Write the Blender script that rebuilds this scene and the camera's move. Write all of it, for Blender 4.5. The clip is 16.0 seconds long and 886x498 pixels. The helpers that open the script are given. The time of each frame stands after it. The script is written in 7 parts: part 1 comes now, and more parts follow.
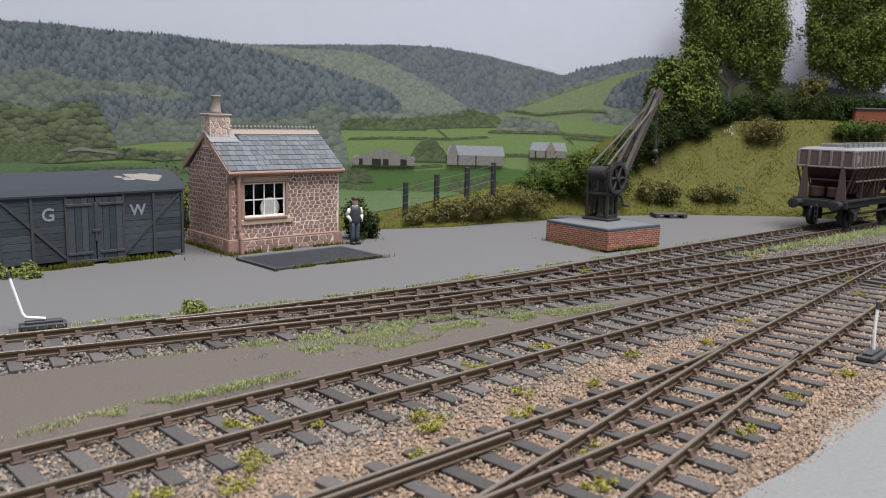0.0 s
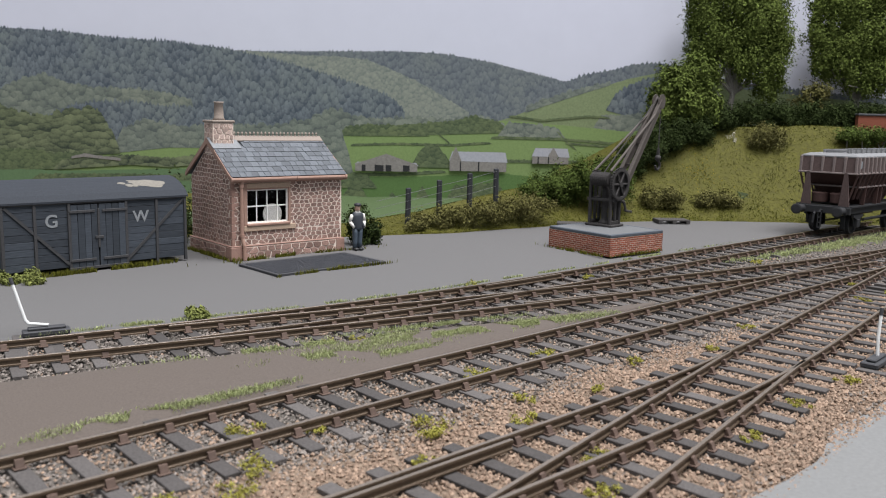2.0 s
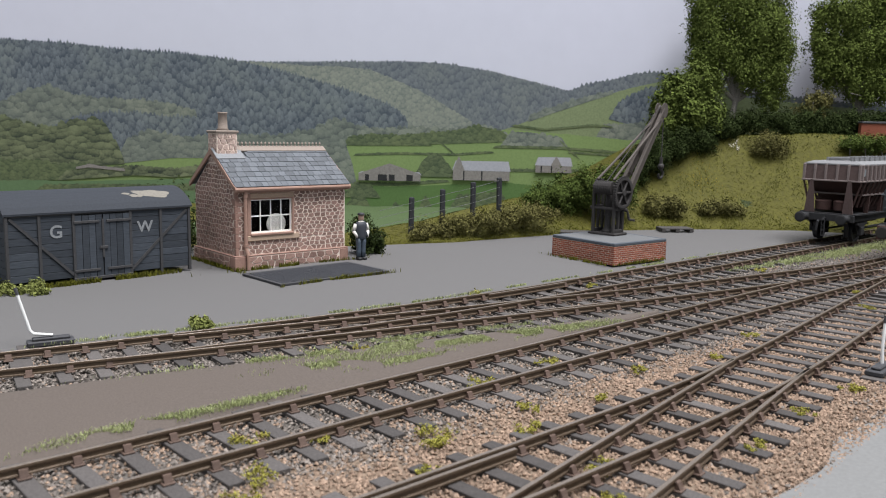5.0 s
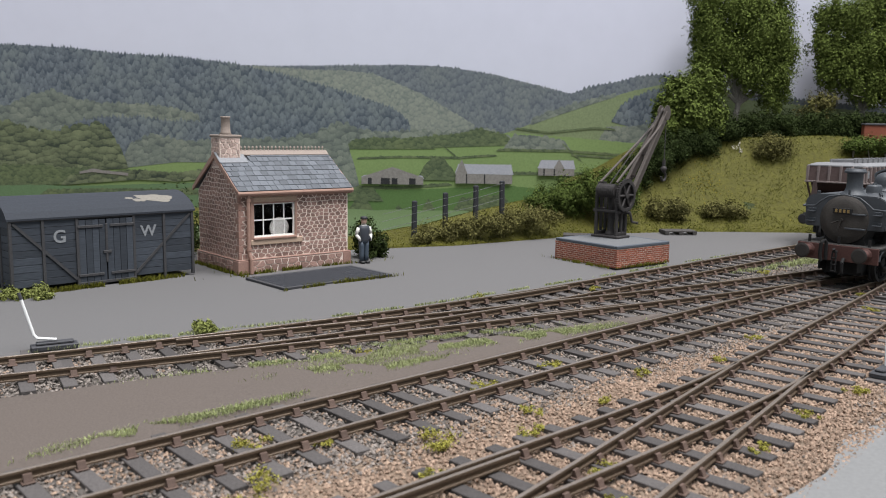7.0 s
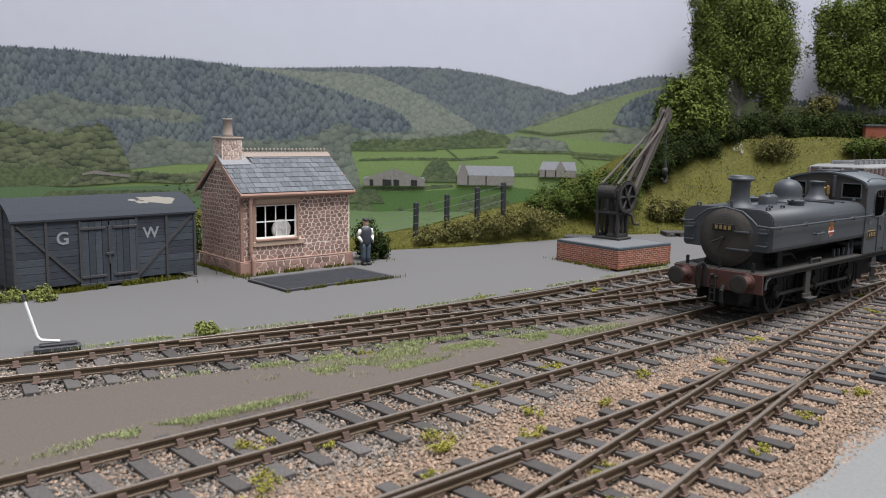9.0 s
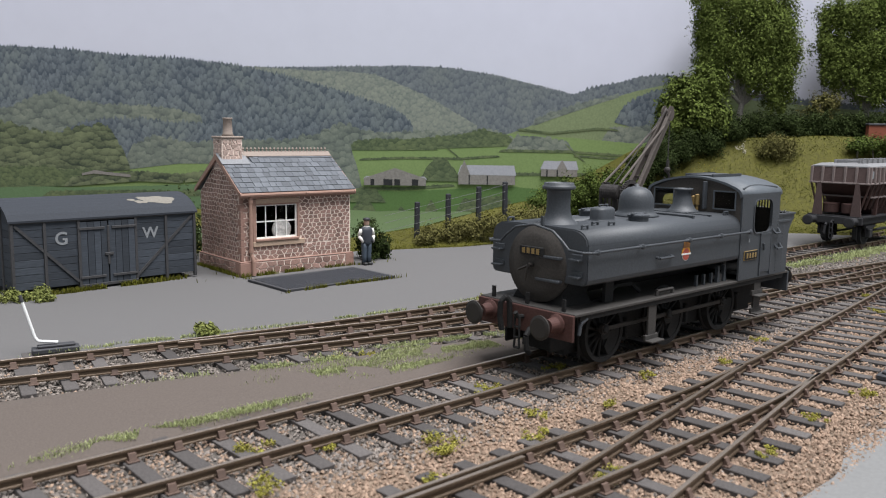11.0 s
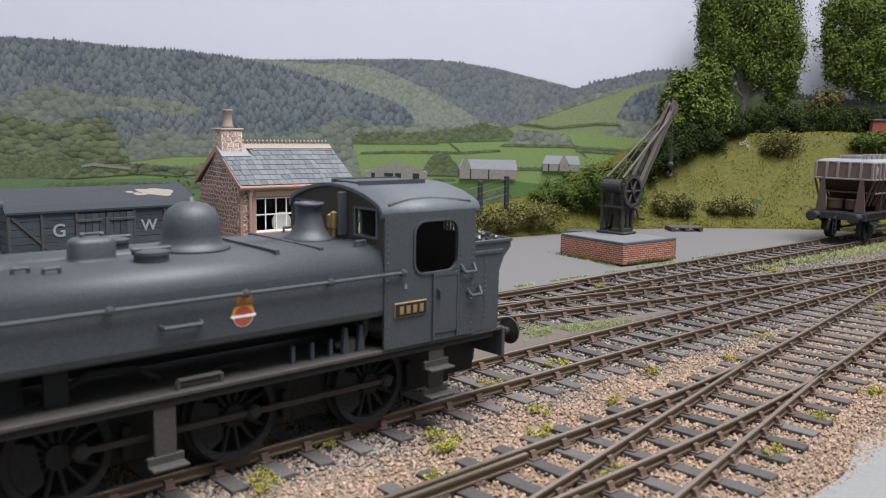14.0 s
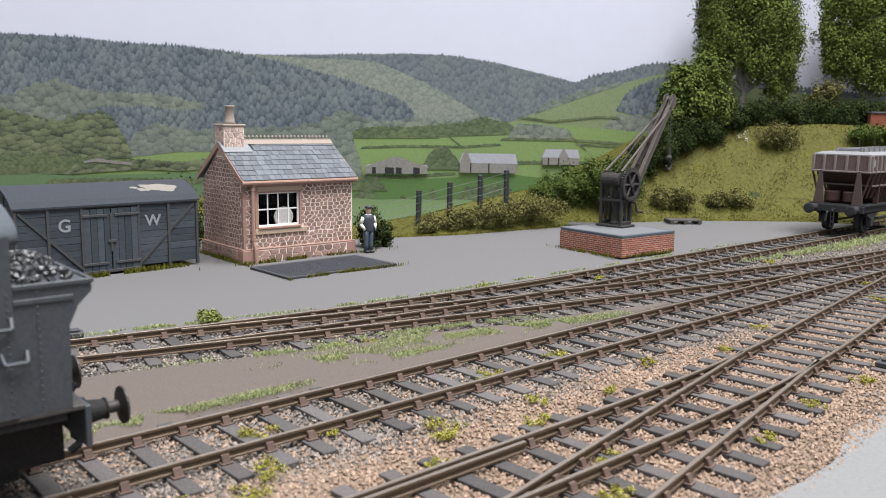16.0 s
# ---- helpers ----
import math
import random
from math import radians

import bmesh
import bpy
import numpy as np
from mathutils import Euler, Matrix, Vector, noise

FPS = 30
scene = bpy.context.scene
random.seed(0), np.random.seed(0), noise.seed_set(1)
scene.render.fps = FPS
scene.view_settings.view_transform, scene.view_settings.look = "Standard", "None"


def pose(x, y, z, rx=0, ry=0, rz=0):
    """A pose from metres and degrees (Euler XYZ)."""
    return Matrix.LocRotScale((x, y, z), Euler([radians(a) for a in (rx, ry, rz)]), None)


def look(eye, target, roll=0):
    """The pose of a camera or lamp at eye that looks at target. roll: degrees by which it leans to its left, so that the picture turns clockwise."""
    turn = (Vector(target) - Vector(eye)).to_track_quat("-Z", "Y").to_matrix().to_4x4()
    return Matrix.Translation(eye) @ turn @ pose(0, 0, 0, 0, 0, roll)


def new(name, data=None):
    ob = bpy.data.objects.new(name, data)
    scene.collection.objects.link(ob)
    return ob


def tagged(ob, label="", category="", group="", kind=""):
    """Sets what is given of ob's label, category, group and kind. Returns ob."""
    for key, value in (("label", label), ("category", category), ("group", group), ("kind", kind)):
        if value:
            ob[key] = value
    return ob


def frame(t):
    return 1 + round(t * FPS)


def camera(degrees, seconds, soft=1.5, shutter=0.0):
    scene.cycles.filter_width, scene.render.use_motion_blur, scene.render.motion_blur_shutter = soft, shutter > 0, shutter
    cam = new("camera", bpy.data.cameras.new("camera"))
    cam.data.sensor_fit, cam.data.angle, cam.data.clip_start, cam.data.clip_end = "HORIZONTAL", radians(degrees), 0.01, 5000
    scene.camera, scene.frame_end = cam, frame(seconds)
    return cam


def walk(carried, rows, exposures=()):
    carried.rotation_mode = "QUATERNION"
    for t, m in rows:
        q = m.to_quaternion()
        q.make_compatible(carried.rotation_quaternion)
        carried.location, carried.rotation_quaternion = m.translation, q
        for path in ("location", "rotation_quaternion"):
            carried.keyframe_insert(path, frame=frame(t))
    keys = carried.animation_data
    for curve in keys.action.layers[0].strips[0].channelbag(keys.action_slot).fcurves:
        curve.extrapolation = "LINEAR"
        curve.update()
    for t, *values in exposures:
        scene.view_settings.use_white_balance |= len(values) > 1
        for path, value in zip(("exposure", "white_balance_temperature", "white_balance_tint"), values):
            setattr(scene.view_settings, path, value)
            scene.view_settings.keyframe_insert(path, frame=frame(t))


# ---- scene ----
cam = camera(56.65, 16.0, soft=1.0)
cam.data.dof.use_dof, cam.data.dof.focus_distance, cam.data.dof.aperture_fstop = True, 0.30, 50.0

# A model railway at 1:76.  All sizes below are written in millimetres.
MM = 0.001
VIEW = (  # seconds, place in mm, turn in degrees
    (0.0, -0.11, -1.81, 58.62, 80.72, -1.36, -0.83),
    (0.5, 0.06, -1.73, 58.64, 80.77, -1.35, -0.74),
    (1.0, 0.01, -1.80, 58.64, 80.89, -1.34, -0.72),
    (1.5, -0.10, -1.73, 58.69, 81.00, -1.35, -0.70),
    (2.0, -0.02, -1.78, 58.63, 81.14, -1.30, -0.64),
    (2.5, -0.09, -1.75, 58.64, 81.25, -1.30, -0.59),
    (3.0, 0.02, -1.91, 58.70, 81.35, -1.27, -0.53),
    (3.5, 0.13, -1.89, 58.67, 81.46, -1.19, -0.47),
    (4.0, 0.03, -2.09, 58.59, 81.58, -1.16, -0.46),
    (6.5, 0.05, -2.12, 58.78, 81.96, -0.90, -0.29),
    (7.0, 0.15, -2.16, 58.70, 82.00, -0.87, -0.23),
    (7.5, -0.00, -2.14, 58.65, 82.03, -0.86, -0.23),
    (8.0, 0.10, -3.05, 58.85, 82.06, -0.86, -0.18),
    (8.5, 0.16, -3.26, 58.97, 82.05, -0.82, -0.13),
    (9.0, 0.10, -2.97, 59.02, 82.08, -0.83, -0.13),
    (11.5, -0.13, -0.31, 58.66, 82.03, -0.76, -0.06),
    (12.0, -0.25, -0.03, 58.57, 81.91, -0.78, -0.08),
    (12.5, 0.35, 0.39, 58.46, 81.87, -0.74, 0.08),
    (13.0, -0.07, 1.19, 58.16, 81.92, -0.80, 0.00),
    (13.5, -0.12, 2.09, 58.10, 81.90, -0.95, 0.07),
    (14.0, -0.53, 2.10, 58.01, 81.70, -1.05, -0.02),
    (14.5, -0.27, 1.98, 57.35, 81.63, -1.07, 0.08),
    (15.0, 0.14, -1.34, 58.54, 81.36, -0.77, 0.11),
    (15.5, 0.07, -1.55, 58.48, 81.30, -0.76, 0.09),
    (16.0, -0.24, -1.67, 58.60, 81.26, -0.80, 0.02),
)
walk(cam, [(t, pose(x * MM, y * MM, z * MM, rx, ry, rz)) for t, x, y, z, rx, ry, rz in VIEW],
     exposures=[(0.0, 0.05), (9.0, 0.05), (12.5, 0.13), (14.0, 0.27), (14.5, 0.31), (15.0, 0.41), (16.0, 0.45)])

# ---- light: a bright room with soft light from above and from the viewer's side ----
world = bpy.data.worlds.new("room_light")
scene.world = world
world.use_nodes = True
world.node_tree.nodes["Background"].inputs[0].default_value = (0.84, 0.92, 1.0, 1)
world.node_tree.nodes["Background"].inputs[1].default_value = 0.45
lamp = bpy.data.lights.new("ceiling_panel", "AREA")
lamp.shape, lamp.size, lamp.size_y, lamp.energy, lamp.color = "RECTANGLE", 1.4, 1.0, 74.0, (0.985, 0.98, 1.0)
ceiling_lamp = new("ceiling_panel", lamp)
ceiling_lamp.matrix_world = look((0.42, 0.02, 1.7), (0.0, 0.40, 0.0))

# ---- materials ----
MATS = {}


def material(name, colour, rough=0.8, metal=0.0, vary=0.25, scale=0.4, fine=3.0, bump=0.25, other=None, mix=0.5, island=0.0, objects=0.0,
             spec=0.3, stretch=None):
    """A surface with two scales of variation; scale and fine are features per mm, other is a second colour that shows in patches."""
    if name in MATS:
        return MATS[name]
    m = bpy.data.materials.new(name)
    m.use_nodes = True
    t, b = m.node_tree, m.node_tree.nodes["Principled BSDF"]
    node, link = t.nodes.new, t.links.new
    where = node("ShaderNodeTexCoord").outputs["Object"]
    if stretch:
        mp = node("ShaderNodeMapping")
        mp.inputs["Scale"].default_value = stretch
        link(where, mp.inputs[0])
        where = mp.outputs[0]
    big, small = node("ShaderNodeTexNoise"), node("ShaderNodeTexNoise")
    for n, s, d in ((big, scale, 4.0), (small, fine, 2.0)):
        n.inputs["Scale"].default_value, n.inputs["Detail"].default_value, n.inputs["Roughness"].default_value = s / MM, d, 0.6
        link(where, n.inputs["Vector"])
    patch = node("ShaderNodeValToRGB")
    patch.color_ramp.elements[0].position, patch.color_ramp.elements[1].position = 1.05 - 0.3 * mix, 0.78 - 0.3 * mix
    link(big.outputs["Fac"], patch.inputs[0])
    two = node("ShaderNodeMix")
    two.data_type = "RGBA"
    c2 = other or tuple(c * (1 - vary * 0.6) for c in colour)
    two.inputs[6].default_value, two.inputs[7].default_value = (*colour, 1), (*c2, 1)
    link(patch.outputs[0], two.inputs[0])
    hsv = node("ShaderNodeHueSaturation")
    link(two.outputs[2], hsv.inputs["Color"])
    grain = node("ShaderNodeMapRange")
    grain.inputs[1].default_value, grain.inputs[2].default_value = 0.25, 0.75
    grain.inputs[3].default_value, grain.inputs[4].default_value = 1 - vary, 1 + vary
    link(small.outputs["Fac"], grain.inputs[0])
    value = grain.outputs[0]
    for amount, source in ((island, ("ShaderNodeNewGeometry", "Random Per Island")), (objects, ("ShaderNodeObjectInfo", "Random"))):
        if amount:
            mr = node("ShaderNodeMapRange")
            mr.inputs[3].default_value, mr.inputs[4].default_value = 1 - amount, 1 + amount
            link(node(source[0]).outputs[source[1]], mr.inputs[0])
            mul = node("ShaderNodeMath")
            mul.operation = "MULTIPLY"
            link(value, mul.inputs[0])
            link(mr.outputs[0], mul.inputs[1])
            value = mul.outputs[0]
    link(value, hsv.inputs["Value"])
    link(hsv.outputs[0], b.inputs["Base Color"])
    b.inputs["Roughness"].default_value, b.inputs["Metallic"].default_value = rough, metal
    b.inputs["Specular IOR Level"].default_value = spec
    if bump:
        bp = node("ShaderNodeBump")
        bp.inputs["Strength"].default_value, bp.inputs["Distance"].default_value = bump, 0.25 * MM
        link(small.outputs["Fac"], bp.inputs["Height"])
        link(bp.outputs[0], b.inputs["Normal"])
    MATS[name] = m
    return m


def plain(name, colour, rough=0.6, metal=0.0):
    return material(name, colour, rough, metal, vary=0.12, bump=0.0)


# ---- geometry helpers (mm in, metres out) ----
def mesh_of(name, bm, mat=None, smooth=False):
    me = bpy.data.meshes.new(name)
    bmesh.ops.scale(bm, vec=(MM, MM, MM), verts=bm.verts)
    bm.normal_update()
    bm.to_mesh(me)
    bm.free()
    for p in me.polygons:
        p.use_smooth = smooth
    if mat:
        me.materials.append(mat)
    return me


def part(name, bm, mat, parent=None, label="", smooth=False, at=None):
    """One mesh object under a thing or a part; bm is a bmesh in mm or a ready mesh."""
    me = bm if isinstance(bm, bpy.types.Mesh) else mesh_of(name, bm, mat, smooth)
    ob = new(name, me)
    if parent:
        ob.parent = parent
    if at is not None:
        ob.matrix_local = at
    if label:
        ob["label"] = label
    return ob


def thing(name, label, category, at=None, group="", kind=""):
    ob = new(name)
    ob.empty_display_size = 0.005
    if at is not None:
        ob.matrix_world = at
    return tagged(ob, label, category, group, kind)


def at(x, y, z, rx=0, ry=0, rz=0):
    return pose(x * MM, y * MM, z * MM, rx, ry, rz)


def box(bm, x0, x1, y0, y1, z0, z1, bevel=0.0, m=None):
    r = bmesh.ops.create_cube(bm, size=1.0)
    vs = r["verts"]
    for v in vs:
        v.co = Vector((x0 + (v.co.x + .5) * (x1 - x0), y0 + (v.co.y + .5) * (y1 - y0), z0 + (v.co.z + .5) * (z1 - z0)))
    if bevel:
        es = list({e for v in vs for e in v.link_edges})
        r = bmesh.ops.bevel(bm, geom=es, offset=bevel, segments=1, profile=0.5, affect="EDGES", clamp_overlap=True)
        vs = list({v for f in r["faces"] for v in f.verts} | {v for v in vs if v.is_valid})
    if m is not None:
        bmesh.ops.transform(bm, matrix=m, verts=vs)
    return bm


def boxes(*rows, bevel=0.0):
    bm = bmesh.new()
    for r in rows:
        box(bm, *r, bevel=bevel)
    return bm


def lathe(bm, profile, n=24, m=None):
    """Turns (radius, height) pairs about z."""
    rings = []
    for r, z in profile:
        rings.append([bm.verts.new((max(r, 1e-4) * math.cos(2 * math.pi * i / n), max(r, 1e-4) * math.sin(2 * math.pi * i / n), z)) for i in range(n)])
    for a, b in zip(rings, rings[1:]):
        for i in range(n):
            bm.faces.new((a[i], a[(i + 1) % n], b[(i + 1) % n], b[i]))
    bm.faces.new(rings[0][::-1])
    bm.faces.new(rings[-1])
    if m is not None:
        bmesh.ops.transform(bm, matrix=m, verts=[v for r in rings for v in r])
    return bm


def rod(bm, a, b, r, n=8, r2=None):
    a, b = Vector(a), Vector(b)
    d = b - a
    m = Matrix.Translation(a) @ d.to_track_quat("Z", "Y").to_matrix().to_4x4()
    return lathe(bm, [(r, 0), (r if r2 is None else r2, d.length)], n, m)


def pipe(bm, points, r, n=8):
    for a, b in zip(points, points[1:]):
        rod(bm, a, b, r, n)
    return bm


def prism(bm, outline, y0, y1, m=None):
    """An outline in x, z pushed from y0 to y1."""
    a = [bm.verts.new((x, y0, z)) for x, z in outline]
    b = [bm.verts.new((x, y1, z)) for x, z in outline]
    n = len(outline)
    for i in range(n):
        bm.faces.new((a[i], a[(i + 1) % n], b[(i + 1) % n], b[i]))
    fs = [bm.faces.new(a[::-1]), bm.faces.new(b)]
    bm.normal_update()
    bmesh.ops.triangulate(bm, faces=fs)
    if m is not None:
        bmesh.ops.transform(bm, matrix=m, verts=a + b)
    bmesh.ops.recalc_face_normals(bm, faces=bm.faces)
    return bm


def raw(name, verts, faces, mat, smooth=False):
    """A joined mesh straight from arrays in mm."""
    me = bpy.data.meshes.new(name)
    me.from_pydata((np.asarray(verts) * MM).tolist(), [], faces if isinstance(faces, list) else faces.tolist())
    me.materials.append(mat)
    if smooth:
        me.polygons.foreach_set("use_smooth", [True] * len(me.polygons))
    return me


# Two ways to lay things out: across the view, and along the railway, which runs 41.59 degrees round from it.
TURN = 41.59
CA, SA = math.cos(radians(TURN)), math.sin(radians(TURN))


def line(s, d, z=0.0):
    """From s along the railway and d across it to the layout's own x, y, z, in mm."""
    return (s * CA - d * SA, s * SA + d * CA, z)


def on_line(s, d, z=0.0, turn=0.0):
    x, y, z = line(s, d, z)
    return at(x, y, z, 0, 0, TURN + turn)


GAUGE = 17.6
YARD = -1.5


def siding(s):
    return 197.0 + 0.00053 * max(0.0, 250.0 - s) ** 2


def crossover(s):
    if s < 314:
        return 231.9 - 0.268 * s + 0.00012 * s * s
    return 138.6 + 0.000438 * max(0.0, 534.0 - s) ** 2


def running(s):
    return 138.6


def loop(s):
    if s < 125:
        return 91.0
    if s < 230:
        return 91.0 + 0.000665 * (s - 125) ** 2
    if s < 390:
        return 98.33 + 0.13965 * (s - 230)
    return 120.67 + 0.13965 * (s - 390) - 0.000272 * (s - 390) ** 2 if s < 646 else 138.6


def spur(s):
    return 78.7 + 0.178 * (s - 111) if s < 206 else loop(s)

# ---- ground ----
M_EARTH = material("brown_scenic_earth", (0.13, 0.105, 0.085), vary=0.35, scale=0.06, fine=1.5, bump=0.6, other=(0.17, 0.145, 0.12))
M_YARD = material("grey_yard_surface", (0.113, 0.109, 0.108), rough=0.85, vary=0.12, scale=0.02, fine=2.5, bump=0.16, other=(0.138, 0.112, 0.090), mix=0.75)
M_CESS = material("brown_grey_cinder_path", (0.098, 0.080, 0.069), rough=0.9, vary=0.16, scale=0.025, fine=2.0, bump=0.25, other=(0.072, 0.064, 0.060), mix=0.6)
M_FLOOR = material("grey_front_path", (0.172, 0.172, 0.17), rough=0.7, vary=0.10, scale=0.02, fine=1.2, bump=0.1, other=(0.20, 0.158, 0.13), mix=0.75)


def strip(name, near, far, s0, s1, z, mat, step=6.0, thick=1.2, rough=0.0):
    """A sheet between two lines that run along the railway, with a thickness."""
    n = int((s1 - s0) / step) + 1
    k = 10
    vs, fs = [], []
    for i in range(n):
        s = s0 + i * step
        a, b = near(s), far(s)
        for j in range(k + 1):
            d = a + (b - a) * j / k
            h = noise.noise((s * 0.03, d * 0.03, 1.7)) * rough
            vs.append(line(s, d, z + h - (thick if j in (0, k) else 0)))
    for i in range(n - 1):
        for j in range(k):
            q = i * (k + 1) + j
            fs.append((q, q + k + 1, q + k + 2, q + 1))
    me = raw(name, vs, fs, mat, True)
    return me


ground = part("ground", boxes((-700, 900, -150, 1100, -12, -4.2)), M_EARTH)
tagged(ground, "brown baseboard under the model railway", "ground", kind="structure")


def wob(s, k, a=2.0):
    return a * noise.noise((s * 0.05, k, 0.3))


yard = part("yard_pavement", strip("yard", lambda s: max(siding(s), siding(s)) + 18.5 + wob(s, 3, 1.2), lambda s: 440.0, -150, 640, YARD, M_YARD, rough=0.35), None)
tagged(yard, "smooth grey goods yard surface beside the siding", "pavement", kind="structure")
cess = part("cinder_path", strip("cess", lambda s: 153.5 + wob(s, 5, 1.5), lambda s: max(crossover(s) - 19.0 + wob(s, 11, 1.0), 154.0), -120, 240, YARD - 0.1, M_CESS, rough=0.3), None)
tagged(cess, "brown-grey cinder path between two tracks", "path", kind="structure")
path = part("front_path", strip("path", lambda s: -160.0, lambda s: 56.0 + 0.09 * (s - 100) + wob(s, 7, 3.0), -60, 420, YARD - 0.2, M_FLOOR, rough=0.5), None)
tagged(path, "pale grey platform surface beside the running lines", "path", kind="structure")

# ---- railway track ----
M_RAIL = material("rusty_rail_steel", (0.110, 0.076, 0.050), rough=0.55, metal=0.3, vary=0.2, scale=0.08, fine=2.0, bump=0.1, other=(0.085, 0.06, 0.05), spec=0.4)
M_HEAD = material("worn_rail_head", (0.34, 0.28, 0.23), rough=0.34, metal=0.8, vary=0.15, scale=0.05, fine=2.0, bump=0.05, other=(0.20, 0.155, 0.125))
M_SLEEPER = material("weathered_sleeper_timber", (0.080, 0.072, 0.069), rough=0.9, vary=0.25, scale=0.15, fine=2.0, bump=0.4, other=(0.088, 0.072, 0.060), objects=0.34)
M_CHAIR = material("rusty_rail_chair", (0.10, 0.066, 0.052), rough=0.7, vary=0.2, scale=0.4, fine=2.0, bump=0.2, objects=0.15)


def rail(name, offset, centre, s0, s1, parent, step=6.0):
    """A bullhead rail that follows a centre line, and the worn head on top of it."""
    prof = [(-0.42, -0.05), (0.42, -0.05), (0.45, -0.35), (0.42, -0.62), (0.16, -0.80), (0.16, -1.55), (0.38, -1.72), (0.38, -2.05), (-0.38, -2.05),
            (-0.38, -1.72), (-0.16, -1.55), (-0.16, -0.80), (-0.42, -0.62), (-0.45, -0.35)]
    n = max(2, int((s1 - s0) / step) + 1)
    vs, fs, hv, hf = [], [], [], []
    k = len(prof)
    for i in range(n):
        s = s0 + (s1 - s0) * i / (n - 1)
        slope = centre(s + 1) - centre(s - 1)
        t = math.atan2(slope, 2.0)
        cx, cd = s - offset * math.sin(t), centre(s) + offset * math.cos(t)
        for y, z in prof:
            vs.append(line(cx - y * math.sin(t), cd + y * math.cos(t), z))
        for y, z in ((-0.40, -0.06), (-0.36, 0.0), (0.36, 0.0), (0.40, -0.06)):
            hv.append(line(cx - y * math.sin(t), cd + y * math.cos(t), z))
        if i:
            for j in range(k):
                a, b = (i - 1) * k + j, (i - 1) * k + (j + 1) % k
                fs.append((a, b, b + k, a + k))
            for j in range(3):
                a = (i - 1) * 4 + j
                hf.append((a, a + 1, a + 5, a + 4))
    fs += [tuple(range(k)), tuple(range((n - 1) * k, n * k))]
    r = part(name, raw(name, vs, fs, M_RAIL), None, parent)
    part("rail_head", raw("rail_head", hv, hf, M_HEAD), None, r, "worn brown steel running surface")
    return r


def chair_mesh():
    bm = boxes((-1.15, 1.15, -1.9, 1.9, -2.35, -2.05), bevel=0.08)
    for sy in (1, -1):
        bm2 = [(0.45 * sy, -2.1), (1.55 * sy, -2.1), (0.95 * sy, -0.75), (0.5 * sy, -0.7)]
        a = [bm.verts.new((-0.75, y, z)) for y, z in bm2]
        b = [bm.verts.new((0.75, y, z)) for y, z in bm2]
        for i in range(4):
            bm.faces.new((a[i], a[(i + 1) % 4], b[(i + 1) % 4], b[i]))
        bm.faces.new(a[::-1]), bm.faces.new(b)
    bmesh.ops.recalc_face_normals(bm, faces=bm.faces)
    return mesh_of("chair", bm, M_CHAIR)


CHAIR = chair_mesh()
TIMBERS = {}
TIMBER_RNG = random.Random(5)


def timber(track, s, d0, d1, chairs, turn):
    """One sleeper from d0 to d1 across the railway, with a chair under each rail."""
    length = round((d1 - d0) / 2) * 2
    if length not in TIMBERS:
        TIMBERS[length] = mesh_of("sleeper", boxes((-1.65, 1.65, -length / 2, length / 2, -3.9, -2.35), bevel=0.12), M_SLEEPER)
    d = (d0 + d1) / 2
    m = on_line(s, d, TIMBER_RNG.uniform(-0.12, 0.0), turn + TIMBER_RNG.uniform(-1.5, 1.5))
    sl = part("sleeper", TIMBERS[length], None, track, at=m)
    inv = m.inverted()
    for cs, cd, ct in chairs:
        part("chair", CHAIR, None, sl, at=inv @ on_line(cs, cd, 0, ct))


def heading(centre, s):
    return math.degrees(math.atan2(centre(s + 1) - centre(s - 1), 2.0))


def seats(centre, s):
    h = heading(centre, s)
    return [(s, centre(s) + o, h) for o in (-GAUGE / 2, GAUGE / 2)]


G2 = GAUGE / 2
back_track = thing("railway_track", "rusty bullhead siding track with dark timber sleepers beside the yard", "track", group="railway tracks", kind="structure")
middle_track = thing("railway_track", "rusty bullhead running line on dark sleepers and stone ballast", "track", group="railway tracks", kind="structure")
front_track = thing("railway_track", "rusty bullhead track with a turnout in pinkish ballast", "track", group="railway tracks", kind="structure")
rail("rail", G2, siding, -60, 700, back_track)
rail("rail", -G2, siding, 92, 700, back_track)
rail("rail", -G2, crossover, -60, 393, back_track)
rail("rail", G2, crossover, 92, 560, back_track)
rail("rail", G2, running, -70, 640, middle_track)
rail("rail", -G2, running, -70, 640, middle_track)
rail("rail", G2, loop, -30, 420, front_track)
rail("rail", -G2, loop, -30, 560, front_track)
rail("rail", G2, spur, -30, 200, front_track)
rail("rail", -G2, spur, -30, 206, front_track)
rail("check_rail", G2 - 2.0, loop, 60, 108, front_track)
rail("check_rail", G2 - 2.0, siding, 208, 250, back_track)
rail("check_rail", -G2 + 2.0, crossover, 200, 240, back_track)
STEP = 9.0
